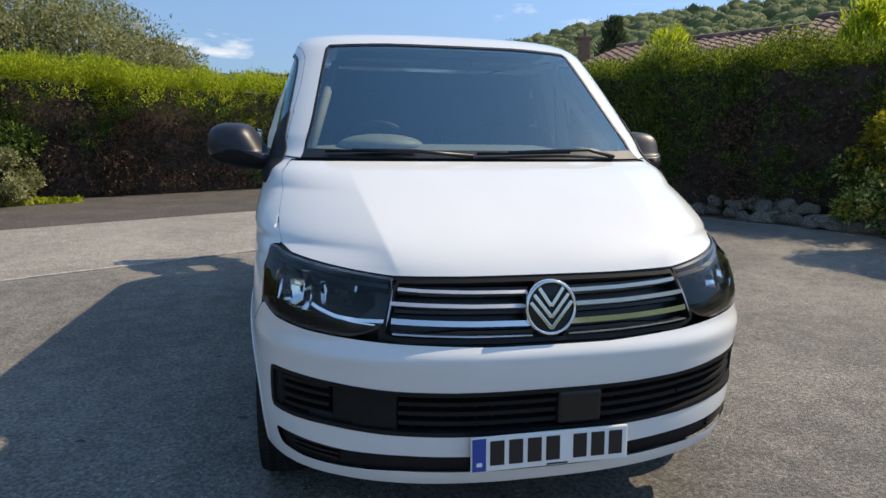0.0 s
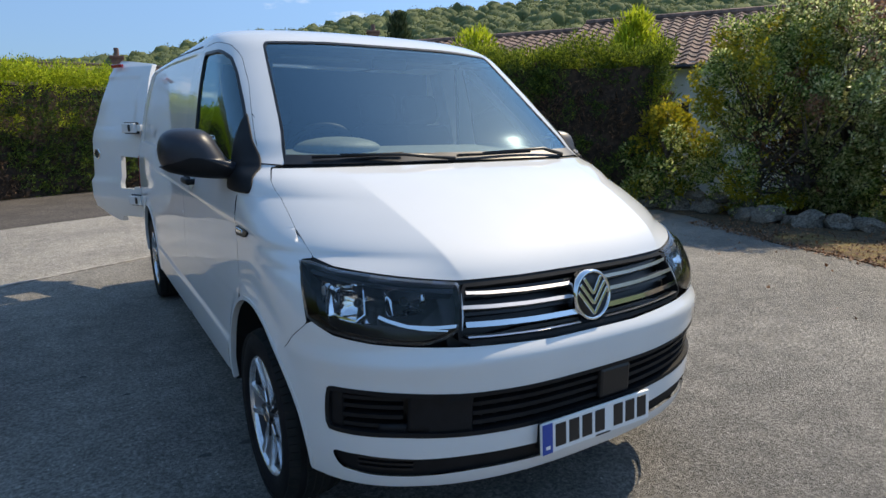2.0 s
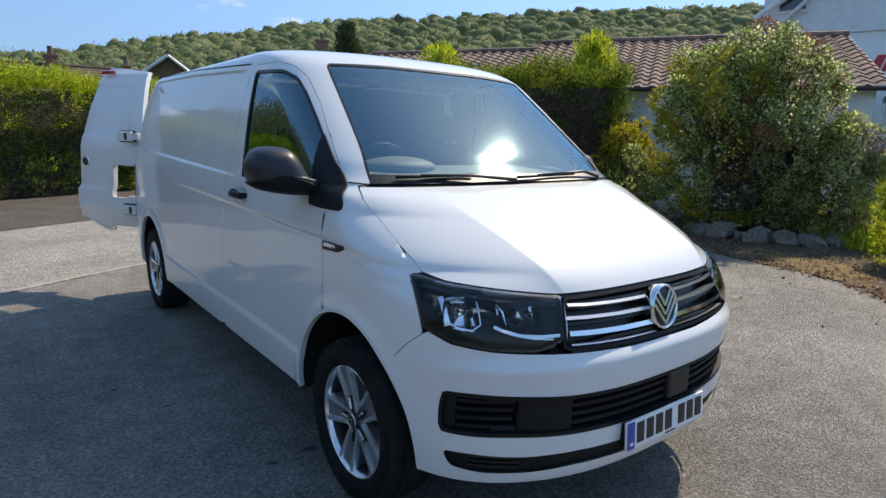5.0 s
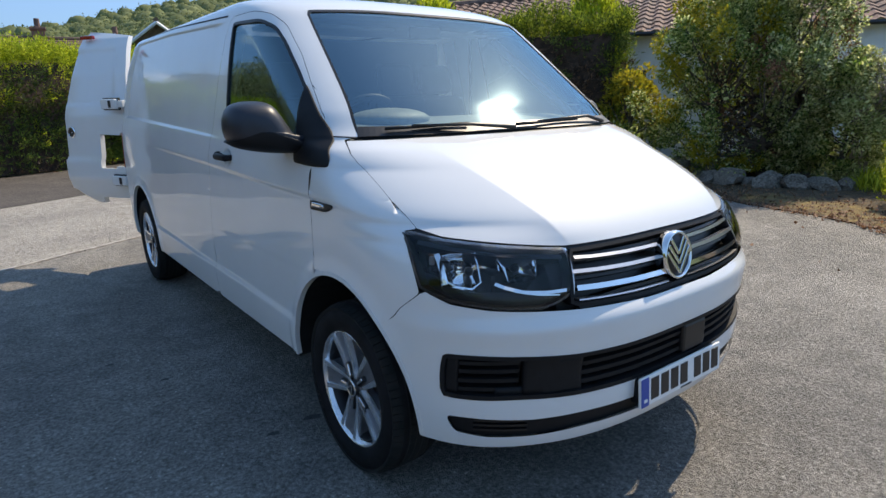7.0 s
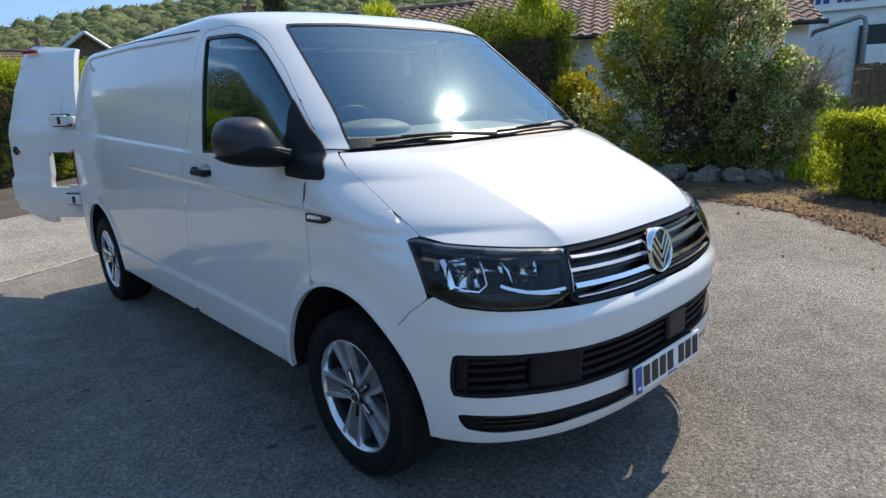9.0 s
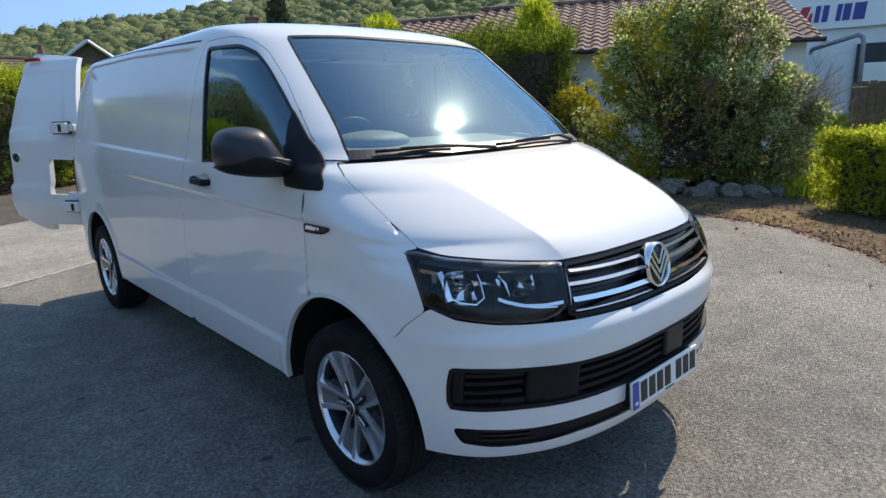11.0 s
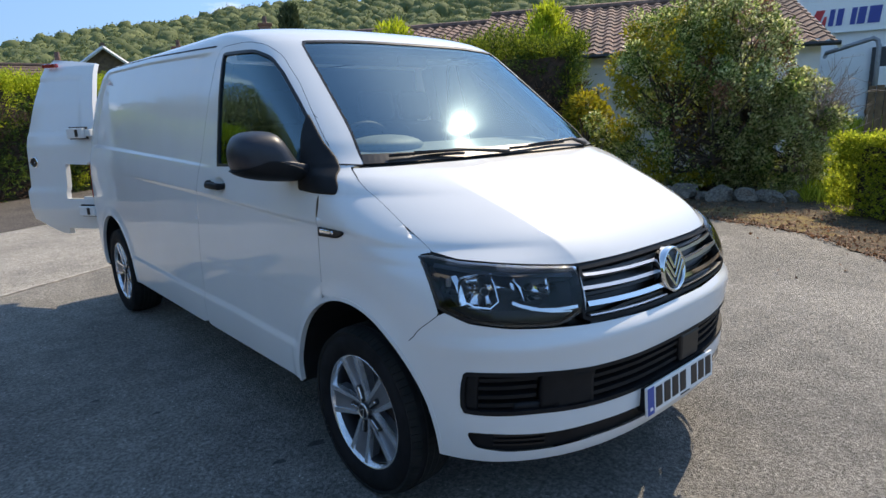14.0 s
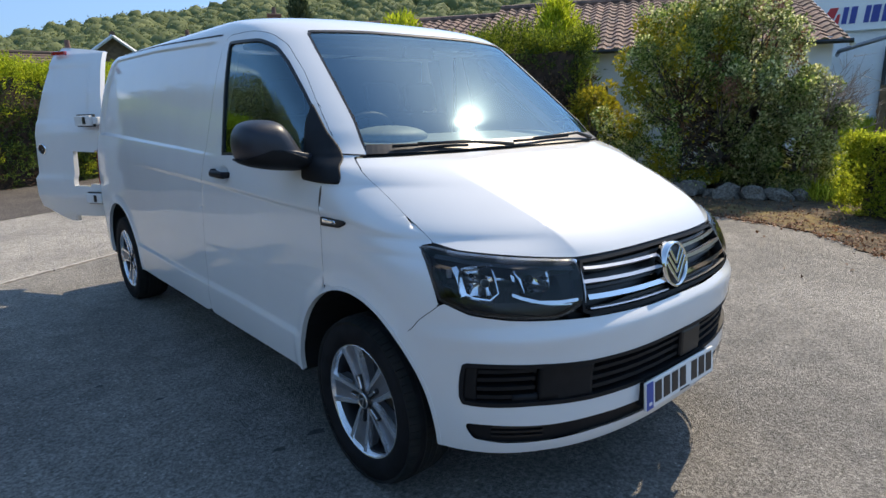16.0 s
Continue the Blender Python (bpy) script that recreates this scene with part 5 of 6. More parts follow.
part("rear_bumper", box((1.80, 0.22, 0.22), (0, 4.88, 0.42), 0.05, segments=3), PAINT, van, smooth=True)
part("rear_frame", box((1.30, 0.04, 0.10), (0, 4.56, 1.85), 0.01), PAINT, van)
part("load_floor", box((1.66, 2.3, 0.04), (0, 3.68, 0.56), 0.01), UNDER, van)

# ---- ground ----
def sheet(name, corners, z, mat, label, thick=0.0, ragged=0.0):
    """A flat area of ground; ragged: how far its outline wanders."""
    bm = bmesh.new()
    if ragged:
        fine = []
        for (a, b), (c, d) in zip(corners, corners[1:] + corners[:1]):
            k = max(1, int(math.hypot(c - a, d - b) / 0.12))
            fine += [(a + (c - a) * i / k, b + (d - b) * i / k) for i in range(k)]
        corners = [(x + ragged * noise.noise(Vector((x * 2.3, y * 2.3, 0))) + ragged * 0.6 * noise.noise(Vector((x * 7, y * 7, 3))),
                    y + ragged * noise.noise(Vector((x * 2.3, y * 2.3, 9))) + ragged * 0.6 * noise.noise(Vector((x * 7, y * 7, 5)))) for x, y in fine]
    vs = [bm.verts.new((x, y, z)) for x, y in corners]
    f = bm.faces.new(vs)
    if f.normal.z < 0:
        f.normal_flip()
    if thick:
        r = bmesh.ops.extrude_face_region(bm, geom=[f])
        for v in [g for g in r["geom"] if isinstance(g, bmesh.types.BMVert)]:
            v.co.z -= thick
    bmesh.ops.recalc_face_normals(bm, faces=bm.faces[:])
    return tagged(part(name, bm, mat), label, "ground", kind="structure")


ALONG, ACROSS = Vector((0.872, 0.489)), Vector((-0.489, 0.872))  # the lane behind the van


def lane(a, b, ref=(-3.0, 8.93)):
    """A place by metres along the lane and across it, from its near edge."""
    p = Vector(ref) + ALONG * a + ACROSS * b
    return p.x, p.y


sheet("ground", [(-500, -400), (600, -400), (600, 700), (-500, 700)], -0.02, GRASS, "rough grass around the drive")
sheet("pavement", [lane(-14, -3.55), lane(14.0, -3.55), (10.0, 3.0), (7.2, 2.0), (6.0, 1.2), (5.1, 0.5), (3.2, -1.6), (2.0, -14), (-16, -14), (-16, 2)], 0.0, TARMAC, "grey tarmac drive with loose chippings")
sheet("pavement_2", [lane(-14, -3.52), lane(-14, 0), lane(13, 0), lane(13.5, -3.52)], 0.004, CONCRETE, "pale worn tarmac apron")
strip = bmesh.new()
for k in range(56):
    a = -14 + k * 0.5
    box((0.5, 0.045, 0.03), (*lane(a + 0.25, -3.53 + 0.012 * math.sin(k * 1.7)), 0.0), 0.004, math.degrees(math.atan2(ALONG.y, ALONG.x)), strip)
tagged(part("trim_joint", strip, JOINT), "pale raised joint between two tarmac areas", "joint", kind="structure")
sheet("road", [lane(-16, 0), lane(16, 0), lane(16, 4.0), lane(-16, 4.0)], 0.008, ROAD, "dark brown tarmac lane")

for x, y, r in ((-1.10, 1.31, 0.035), (-0.90, 1.33, 0.05), (-1.55, 2.6, 0.03), (-1.8, 1.2, 0.03), (-1.35, 2.2, 0.025), (2.6, -0.4, 0.05), (-1.0, 0.2, 0.03)):
    bm = bmesh.new()
    ring = [bm.verts.new((x + r * 0.6 * (1.3 + 0.4 * math.sin(3 * a + x)) * math.cos(a), y + r * 0.6 * (0.8 + 0.3 * math.cos(2 * a + y)) * math.sin(a), 0.0025)) for a in np.linspace(0, math.tau, 19)[:-1]]
    bm.faces.new(ring)
    tagged(part("oil_stain", bm, STAIN), "dark oil stain on the tarmac", "stain", "oil stains on the drive", kind="structure")


def noisy(p, scale, seed=0.0):
    return noise.noise(Vector((p[0] * scale + seed, p[1] * scale + seed * 0.7, p[2] * scale)))


def hedge(name, path, height, thick, label, seed, density=900, leaf=(0.11, 0.035), brown=0.5, wobble=0.16, shoots=True, main=None, top=None, green_from=None, overhang=0.0):
    """A clipped hedge along a path on the ground: a dark twiggy core with darker leaves on its sides and brighter
    shoots on top, shade and sun partly put into their colours; overhang: how far the bright growth leans out over the
    foot.
    """
    rng = np.random.default_rng(seed)
    root = tagged(new(name), label, "hedge")
    pts = [Vector((x, y, 0)) for x, y in path]
    root.location = pts[0]
    seg = [(b - a) for a, b in zip(pts, pts[1:])]
    total = sum(s.length for s in seg)
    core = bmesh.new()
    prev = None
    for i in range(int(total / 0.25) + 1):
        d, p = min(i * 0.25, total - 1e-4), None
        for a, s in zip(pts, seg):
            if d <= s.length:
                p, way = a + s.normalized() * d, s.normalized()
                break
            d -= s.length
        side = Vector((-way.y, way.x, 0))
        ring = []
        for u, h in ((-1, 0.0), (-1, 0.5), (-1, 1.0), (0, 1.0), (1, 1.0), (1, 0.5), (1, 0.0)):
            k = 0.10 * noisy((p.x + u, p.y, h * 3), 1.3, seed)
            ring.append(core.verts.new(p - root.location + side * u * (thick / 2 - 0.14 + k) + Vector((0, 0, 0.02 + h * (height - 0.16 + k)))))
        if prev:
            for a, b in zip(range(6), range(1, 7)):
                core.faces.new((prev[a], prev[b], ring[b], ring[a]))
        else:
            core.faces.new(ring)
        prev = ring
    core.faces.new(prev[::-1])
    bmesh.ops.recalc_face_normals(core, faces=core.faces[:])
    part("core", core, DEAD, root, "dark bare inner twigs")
    groups = {"foliage": [], "bright_growth": [], "dead_foliage": []}
    for s, a in zip(seg, pts):
        L, way = s.length, s.normalized()
        side = Vector((-way.y, way.x, 0))
        n_face, n_top = int((L + 0.6) * height * density / 3), int((L + 0.6) * thick * density * 0.6)
        for u in (-1, 1, 0, 2):
            n = {0: n_top, 1: int(n_face * 0.4), 2: int(thick * height * density / 2)}.get(u, n_face)
            t, h = rng.uniform(-0.3, L + 0.3, n), rng.uniform(0, 1, n) ** 0.85 * height
            off = rng.uniform(-1, 1, n) * thick / 2
            for i in range(n):
                p = a + way * t[i]
                if u == 0:
                    p = p + side * off[i] + Vector((0, 0, height))
                    nrm = Vector((0, 0, 1.2)) + side * off[i] / thick
                elif u == 2:
                    end = i % 2
                    p = a + way * (L + 0.1 if end else -0.1) + side * off[i] + Vector((0, 0, h[i]))
                    nrm = way * (0.8 if end else -0.8) + Vector((0, 0, 0.55))
                else:
                    p = p + side * u * thick / 2 + Vector((0, 0, h[i]))
                    nrm = side * u * 0.8 + Vector((0, 0, 0.55))
                lump = noisy(p, 1.1, seed) * wobble + noisy(p, 3.2, seed) * wobble * 0.6
                p = p + nrm.normalized() * (lump - rng.uniform(0, 0.12))
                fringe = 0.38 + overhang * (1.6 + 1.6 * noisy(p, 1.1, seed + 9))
                if overhang and u == -1:
                    p = p + side * u * overhang * float(step((p.z / height - 0.48) / 0.30)) * (1.0 + 1.2 * noisy(p, 1.9, seed + 13))
                low = 1 - p.z / height
                bare = noisy(p, 0.8, seed + 7) * 1.1 + noisy(p, 2.6, seed + 3) * 0.8 + brown * (low * 1.9 - 0.75) - (0 if shoots else 2)
                if green_from is not None:
                    bare -= 1.0 * float(step((p.x - green_from) / 1.6))
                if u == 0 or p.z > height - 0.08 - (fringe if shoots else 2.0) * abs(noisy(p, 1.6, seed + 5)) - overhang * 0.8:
                    kind = "bright_growth"
                elif bare > 0.10:
                    if rng.random() < 0.30:
                        continue
                    kind = "dead_foliage"
                elif bare > -0.05 and rng.random() < 0.5:
                    continue
                else:
                    kind = "bright_growth" if noisy(p, 2.2, seed + 11) > 0.42 else "foliage"
                groups[kind].append((*(p - root.location), *nrm))
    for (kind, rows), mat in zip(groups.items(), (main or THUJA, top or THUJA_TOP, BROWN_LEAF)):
        if not rows:
            continue
        rows = np.array(rows)
        n = len(rows)
        stem = rows[:, 3:] / np.linalg.norm(rows[:, 3:], axis=1, keepdims=True) + 0.45 * rng.normal(size=(n, 3))
        if kind == 'bright_growth' and shoots:
            stem[:, 2] += 1.1 * (rows[:, 2] > height - 0.35)
        stem /= np.linalg.norm(stem, axis=1, keepdims=True)
        out = np.cross(stem, rng.normal(size=(n, 3)))
        out /= np.linalg.norm(out, axis=1, keepdims=True) + 1e-9
        reach = leaf[0] * (1.9 if kind == "bright_growth" and shoots else 1.0) * rng.uniform(0.7, 1.4, (n, 1))
        P, W = [], []
        for k in range(7):  # a flat spray: leaflets to both sides of a stem
            P.append(rows[:, :3] + stem * reach * k * 0.22)
            W.append(stem * 0.75 + out * (0 if k == 6 else 0.75 * (-1) ** k))
        leaf_object(kind, np.concatenate(P), np.concatenate(W), leaf[0] * 0.62, leaf[1] * 0.62, mat, root, seed=seed + 1, spread=0.18)
    return root


def crown_tree(name, at, height, radius, label, mat, seed, clumps=60, leaves=160, leaf=(0.13, 0.06), base=0.25, trunk_r=0.16, squash=1.0, extra=None, thin=None, clump=0.30, group=""):
    """A tapered trunk that forks into limbs, with leaves in clumps round their ends."""
    rng = np.random.default_rng(seed)
    root = tagged(new(name), label, "tree" if height > 3.4 else "shrub", group)
    root.location = at
    wood = bmesh.new()
    top = Vector((0.1, 0, height * 0.8))
    tube([(0, 0, -0.05), (0.04, 0.02, height * 0.3), top], [trunk_r, trunk_r * 0.7, trunk_r * 0.2], 8, wood)
    cents = []
    for k in range(clumps):
        a, v = rng.uniform(0, math.tau), rng.uniform(-0.98 if base < 0.05 else -0.75, 1)
        rr = radius * math.sqrt(max(0.05, 1 - v * v)) * rng.uniform(0.55, 1.0)
        c = Vector((rr * math.cos(a), rr * math.sin(a) * squash, height * (base + (1 - base) * (0.5 + 0.47 * v))))
        c += Vector(rng.normal(size=3)) * radius * 0.08
        c.z = max(c.z, 0.15)
        cents.append(c)
        if k % 2 == 0:
            s = Vector((0, 0, min(c.z * 0.6, height * 0.6)))
            m = s.lerp(c, 0.55) + Vector((0, 0, -0.06 * height * rng.random()))
            tube([s, m, c], [trunk_r * 0.35, trunk_r * 0.18, 0.008], 5, wood)
    part("trunk", wood, BARK, root, "brown branching trunk", True)
    places, ways = [], []
    for c in cents:
        n = int(leaves * rng.uniform(0.6, 1.4))
        d = rng.normal(size=(n, 3))
        d /= np.linalg.norm(d, axis=1, keepdims=True)
        r = radius * clump * rng.uniform(0.35, 1.0, (n, 1)) ** 0.6 * rng.uniform(0.8, 1.25)
        places.append(np.array(c) + d * r)
        ways.append(d + [0, 0, 0.25])
    places, ways = np.concatenate(places), np.concatenate(ways)
    ok = places[:, 2] > 0.05
    places, ways = places[ok], ways[ok]
    if thin:
        ok = thin(places) < rng.random(len(places))
        places, ways = places[ok], ways[ok]
    if extra:
        pick = extra[1](places)
        leaf_object("tinted_leaves", places[pick], ways[pick], *leaf, extra[0], root, seed=seed + 3, flat=1.6)
        places, ways = places[~pick], ways[~pick]
    leaf_object("crown", places, ways, *leaf, mat, root, seed=seed, flat=1.6)
    return root


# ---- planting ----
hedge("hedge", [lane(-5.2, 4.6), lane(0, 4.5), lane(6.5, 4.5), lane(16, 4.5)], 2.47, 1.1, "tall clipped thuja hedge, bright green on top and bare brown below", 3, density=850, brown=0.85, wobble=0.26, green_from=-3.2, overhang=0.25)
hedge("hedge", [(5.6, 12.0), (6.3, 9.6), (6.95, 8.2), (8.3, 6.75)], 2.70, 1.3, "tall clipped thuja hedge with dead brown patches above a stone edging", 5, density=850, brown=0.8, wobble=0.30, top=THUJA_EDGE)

# upright golden conifers at the hedge's ends
def plume(name, at, height, radius, label, seed, mat=None, n=5200, leaf=(0.15, 0.035), group=""):
    """An upright feathery conifer."""
    rng = np.random.default_rng(seed)
    root = tagged(new(name), label, "conifer", group)
    root.location = at
    part("trunk", tube([(0, 0, -0.05), (0.02, 0, height * 0.5), (0, 0, height * 0.92)], [0.07, 0.05, 0.01], 7), BARK, root, smooth=True)
    h = rng.uniform(0.03, 1, n)
    lobes = rng.integers(0, 9, n)
    la, lr = rng.uniform(0, math.tau, 9), rng.uniform(0.15, 0.6, 9)
    r = radius * (1 - h ** 2.2) ** 0.6 * rng.uniform(0.35, 1.0, n) ** 0.5
    a = rng.uniform(0, math.tau, n)
    p = np.stack([r * np.cos(a) + radius * 0.4 * lr[lobes] * np.cos(la[lobes]), r * np.sin(a) + radius * 0.4 * lr[lobes] * np.sin(la[lobes]), h * height * (0.86 + 0.14 * lr[lobes] / 0.6)], -1)
    w = np.stack([np.cos(a) * 0.5, np.sin(a) * 0.5, np.full(n, 1.0)], -1)
    leaf_object("crown", p, w, *leaf, mat or THUJA_TOP, root, seed=seed, spread=0.4)
    return root


plume("conifer", (8.5, 7.45, 0), 3.75, 0.85, "golden feathery conifer at the end of the hedge", 21, n=8500, leaf=(0.17, 0.03), group="golden conifers along the hedge")
plume("conifer", (6.4, 10.1, 0), 3.6, 0.9, "golden feathery conifer rising out of the hedge", 22, group="golden conifers along the hedge")
plume("conifer", (5.9, 11.4, 0), 2.85, 0.9, "golden feathery conifer rising out of the hedge", 23, group="golden conifers along the hedge")

# the big mixed shrub bed
def hollow(at):
    """How bare the shrubs are in the shady hollow between them."""
    def bare(p):
        w = p + np.array(at)
        bearing = np.degrees(np.arctan2(w[:, 0] + 2.1, w[:, 1] + 1.0))
        edge = np.array([noisy(v, 1.8, 3.0) for v in w])
        return 0.95 * ((bearing > 61.8 + 2 * edge) & (bearing < 67.5 + 2 * edge) & (w[:, 2] < 1.45 + 0.9 * edge) & (w[:, 2] > 0.30 + 0.4 * edge))
    return bare


crown_tree("shrub", (8.05, 4.30, 0), 3.1, 1.12, "dense dark green shrub with yellow sprays", SHRUB_LEAF, 31, group="shrubs in the bed", clumps=115, leaves=360, leaf=(0.054, 0.033), base=0.02, trunk_r=0.07, thin=hollow((8.05, 4.30, 0)), clump=0.22,
           extra=(YELLOW_LEAF, lambda p: np.array([noisy(v, 1.7, 2.0) + 0.1 * (v[0] < 0) > 0.24 for v in p])))
crown_tree("shrub", (8.5, 3.75, 0), 3.5, 1.2, "tall twiggy shrub with pale and rust leaves", SPARKLE_LEAF, 32, group="shrubs in the bed", clumps=135, leaves=190, leaf=(0.054, 0.033), base=0.02, trunk_r=0.09, thin=hollow((8.5, 3.75, 0)), clump=0.16,
           extra=(RUST_LEAF, lambda p: np.array([noisy(v, 1.3, 5.0) > 0.22 for v in p])))
crown_tree("shrub", (8.78, 3.38, 0), 2.95, 0.75, "spreading shrub with pale variegated leaves", SPARKLE_LEAF, 33, group="shrubs in the bed", clumps=100, leaves=190, leaf=(0.054, 0.033), base=0.02, trunk_r=0.08, clump=0.18,
           extra=(PALE_LEAF, lambda p: np.array([noisy(v, 1.6, 9.0) > 0.0 for v in p])))
crown_tree("shrub", (8.95, 2.72, 0), 1.95, 0.72, "low spreading shrub with pale variegated leaves below bare twigs", SHRUB_LEAF, 36, group="shrubs in the bed", clumps=70, leaves=280, leaf=(0.054, 0.033), base=0.02, trunk_r=0.05, clump=0.26,
           extra=(PALE_LEAF, lambda p: np.array([noisy(v, 1.9, 6.0) > 0.05 for v in p])))
crown_tree("shrub", (7.70, 5.85, 0), 1.75, 0.72, "low yellow and green variegated bush", SHRUB_LEAF, 34, group="shrubs in the bed", clumps=45, leaves=150, leaf=(0.08, 0.045), base=0.02, trunk_r=0.04,
           extra=(YELLOW_LEAF, lambda p: np.array([v[2] > 1.15 or noisy(v, 2.2, 4.0) > 0.2 for v in p])))
hedge("low_hedge", [(7.62, 1.12), (7.0, 0.15), (6.55, -1.4)], 1.05, 0.95, "low clipped bright green privet hedge", 41, density=1900, leaf=(0.06, 0.038), brown=0.0, wobble=0.14, shoots=False, main=PRIVET, top=PRIVET)

# bare twiggy bush at the bed's end
rng = np.random.default_rng(77)
twiggy = tagged(new("twiggy_bush"), "bare brown twiggy bush beside the shrubs", "bush")
twiggy.location = (9.15, 2.55, 0)
tw = bmesh.new()
for k in range(110):
    a, rise = rng.uniform(0, math.tau), rng.uniform(0.25, 1.0)
    L = rng.uniform(0.55, 1.05)
    s = Vector((0.10 * math.cos(a), 0.10 * math.sin(a), rng.uniform(0.75, 1.35)))
    e = s + Vector((math.cos(a) * L * (1.1 - 0.7 * rise), math.sin(a) * L * (1.1 - 0.7 * rise), L * rise * 0.95))
    m = s.lerp(e, 0.5) + Vector(rng.normal(size=3)) * 0.07
    tube([s, m, e], [0.011, 0.007, 0.0025], 4, tw)
    for j in range(7):
        b = m.lerp(e, rng.uniform(-0.4, 0.95))
        tube([b, b + Vector(rng.normal(size=3)) * 0.13 + (e - s) * 0.12 + Vector((0, 0, 0.06))], [0.0055, 0.002], 3, tw)
for k in range(7):
    a = k * 0.9
    tube([(0.12 * math.cos(a), 0.12 * math.sin(a), 0), (0.10 * math.cos(a), 0.10 * math.sin(a), 0.7), (0.04, 0, 1.25)], [0.03, 0.022, 0.012], 6, tw)
part("branchwork", tw, TWIG, twiggy)

# a brown bush added to keep the shaded hollow dark, and weeds at the far hedge's foot
crown_tree("hollow_filler_bush", (9.2, 3.95, 0), 1.75, 0.8, "brown undergrowth added to darken the hollow between the shrubs", BROWN_LEAF, 35, clumps=60, leaves=130, leaf=(0.10, 0.03), base=0.02, trunk_r=0.05, clump=0.3)
weed = np.stack([rng.uniform(-7.2, -5.3, 1500), rng.uniform(10.2, 11.6, 1500), np.full(1500, 0.015)], -1)
weed = weed[weed[:, 1] > 10.75 + 0.45 * (weed[:, 0] + 6.0)]
tagged(leaf_object("weeds", weed, np.tile([0, 0, 0.6], (len(weed), 1)), 0.10, 0.06, PRIVET, None, seed=7, spread=0.6), "low green weeds at the hedge foot", "weeds", kind="stuff")

# trees behind the far hedge
crown_tree("tree", (*lane(-3.6, 8.4), 0), 6.0, 3.0, "broad grey-green willow behind the hedge", GREY_LEAF, 51, group="willows behind the hedge", clumps=190, leaves=300, leaf=(0.11, 0.042), base=0.15)
crown_tree("tree", (*lane(0.4, 9.0), 0), 4.9, 2.4, "broad grey-green willow behind the hedge", GREY_LEAF, 52, group="willows behind the hedge", clumps=150, leaves=290, leaf=(0.11, 0.042), base=0.15)
crown_tree("tree", (*lane(2.9, 9.6), 0), 3.75, 1.6, "lower grey-green willow behind the hedge", GREY_LEAF, 53, group="willows behind the hedge", clumps=90, leaves=330, leaf=(0.11, 0.042), base=0.15)
crown_tree("tree", (*lane(-9.0, 6.5), 0), 4.4, 2.7, "broad leafy tree beside the drive", SHRUB_LEAF, 54, group="trees beside the drive", clumps=130, leaves=200, leaf=(0.2, 0.09), base=0.12)
crown_tree("tree", (-12.5, 4.0, 0), 3.3, 2.3, "broad leafy tree beside the drive", SHRUB_LEAF, 55, group="trees beside the drive", clumps=110, leaves=190, leaf=(0.2, 0.09), base=0.12)
crown_tree("tree", (-11.5, -3.0, 0), 3.5, 2.4, "broad leafy tree beside the drive", SHRUB_LEAF, 56, group="trees beside the drive", clumps=110, leaves=190, leaf=(0.2, 0.09), base=0.12)
crown_tree("shrub", (-7.0, 11.6, 0), 1.95, 0.85, "mixed yellow-green bush at the hedge end", THUJA, 57, clumps=60, leaves=190, leaf=(0.10, 0.04), base=0.02, trunk_r=0.05)
crown_tree("shrub", (-6.45, 11.0, 0), 0.95, 0.55, "small silvery bush at the hedge end", GREY_LEAF, 58, clumps=40, leaves=150, leaf=(0.07, 0.04), base=0.02, trunk_r=0.04)
hedge("hedge", [(-9.5, 9.0), (-9.5, 1.0), (-9.0, -8.0)], 1.9, 1.0, "clipped thuja hedge along the drive", 43, density=160, leaf=(0.2, 0.07))

# ---- stone edging and litter ----
sheet("bed", [(5.0, 11.8), (5.9, 8.2), (6.6, 6.9), (7.3, 5.6), (6.9, 4.4), (6.2, 3.2), (5.85, 2.2), (5.65, 1.4), (5.08, 0.7), (4.5, 0.2), (4.1, -0.6), (5.2, -3.0), (9, -3), (13, 3), (12, 11)], 0.012, SOIL, "bed of brown leaf litter", 0.03, 0.12)
sheet("moss", [(6.4, 3.2), (6.02, 2.3), (5.8, 1.6), (5.4, 1.05), (6.0, 1.15), (6.7, 1.7), (7.1, 2.7)], 0.0165, MOSS, "ochre mossy edge of the drive strewn with leaves", 0.0, 0.3)
stone_meshes = []
for k in range(7):
    bm = bmesh.new()
    bmesh.ops.create_icosphere(bm, subdivisions=2, radius=1)
    for vtx in bm.verts:
        c = vtx.co
        s = 1 + 0.5 * noise.noise(c * 1.2 + Vector((k * 5.1, 0, 0))) + 0.22 * noise.noise(c * 3.1 + Vector((0, k * 3.3, 0)))
        vtx.co = c * s
        vtx.co.z = max(vtx.co.z, -0.55)
    me = bpy.data.meshes.new("stone")
    bm.to_mesh(me)
    bm.free()
    me.materials.append(STONE)
    stone_meshes.append(me)
edging = tagged(new("stone_edging"), "low dry edging of rough grey limestone rocks", "edging")
edging.location = (6.4, 5.0, 0)
rng = np.random.default_rng(8)
line = [Vector(p) for p in ((5.3, 10.9, 0), (6.0, 8.5, 0), (6.7, 7.1, 0), (7.55, 5.8, 0), (7.65, 4.8, 0), (7.55, 3.8, 0), (7.75, 2.9, 0), (8.1, 2.2, 0))]
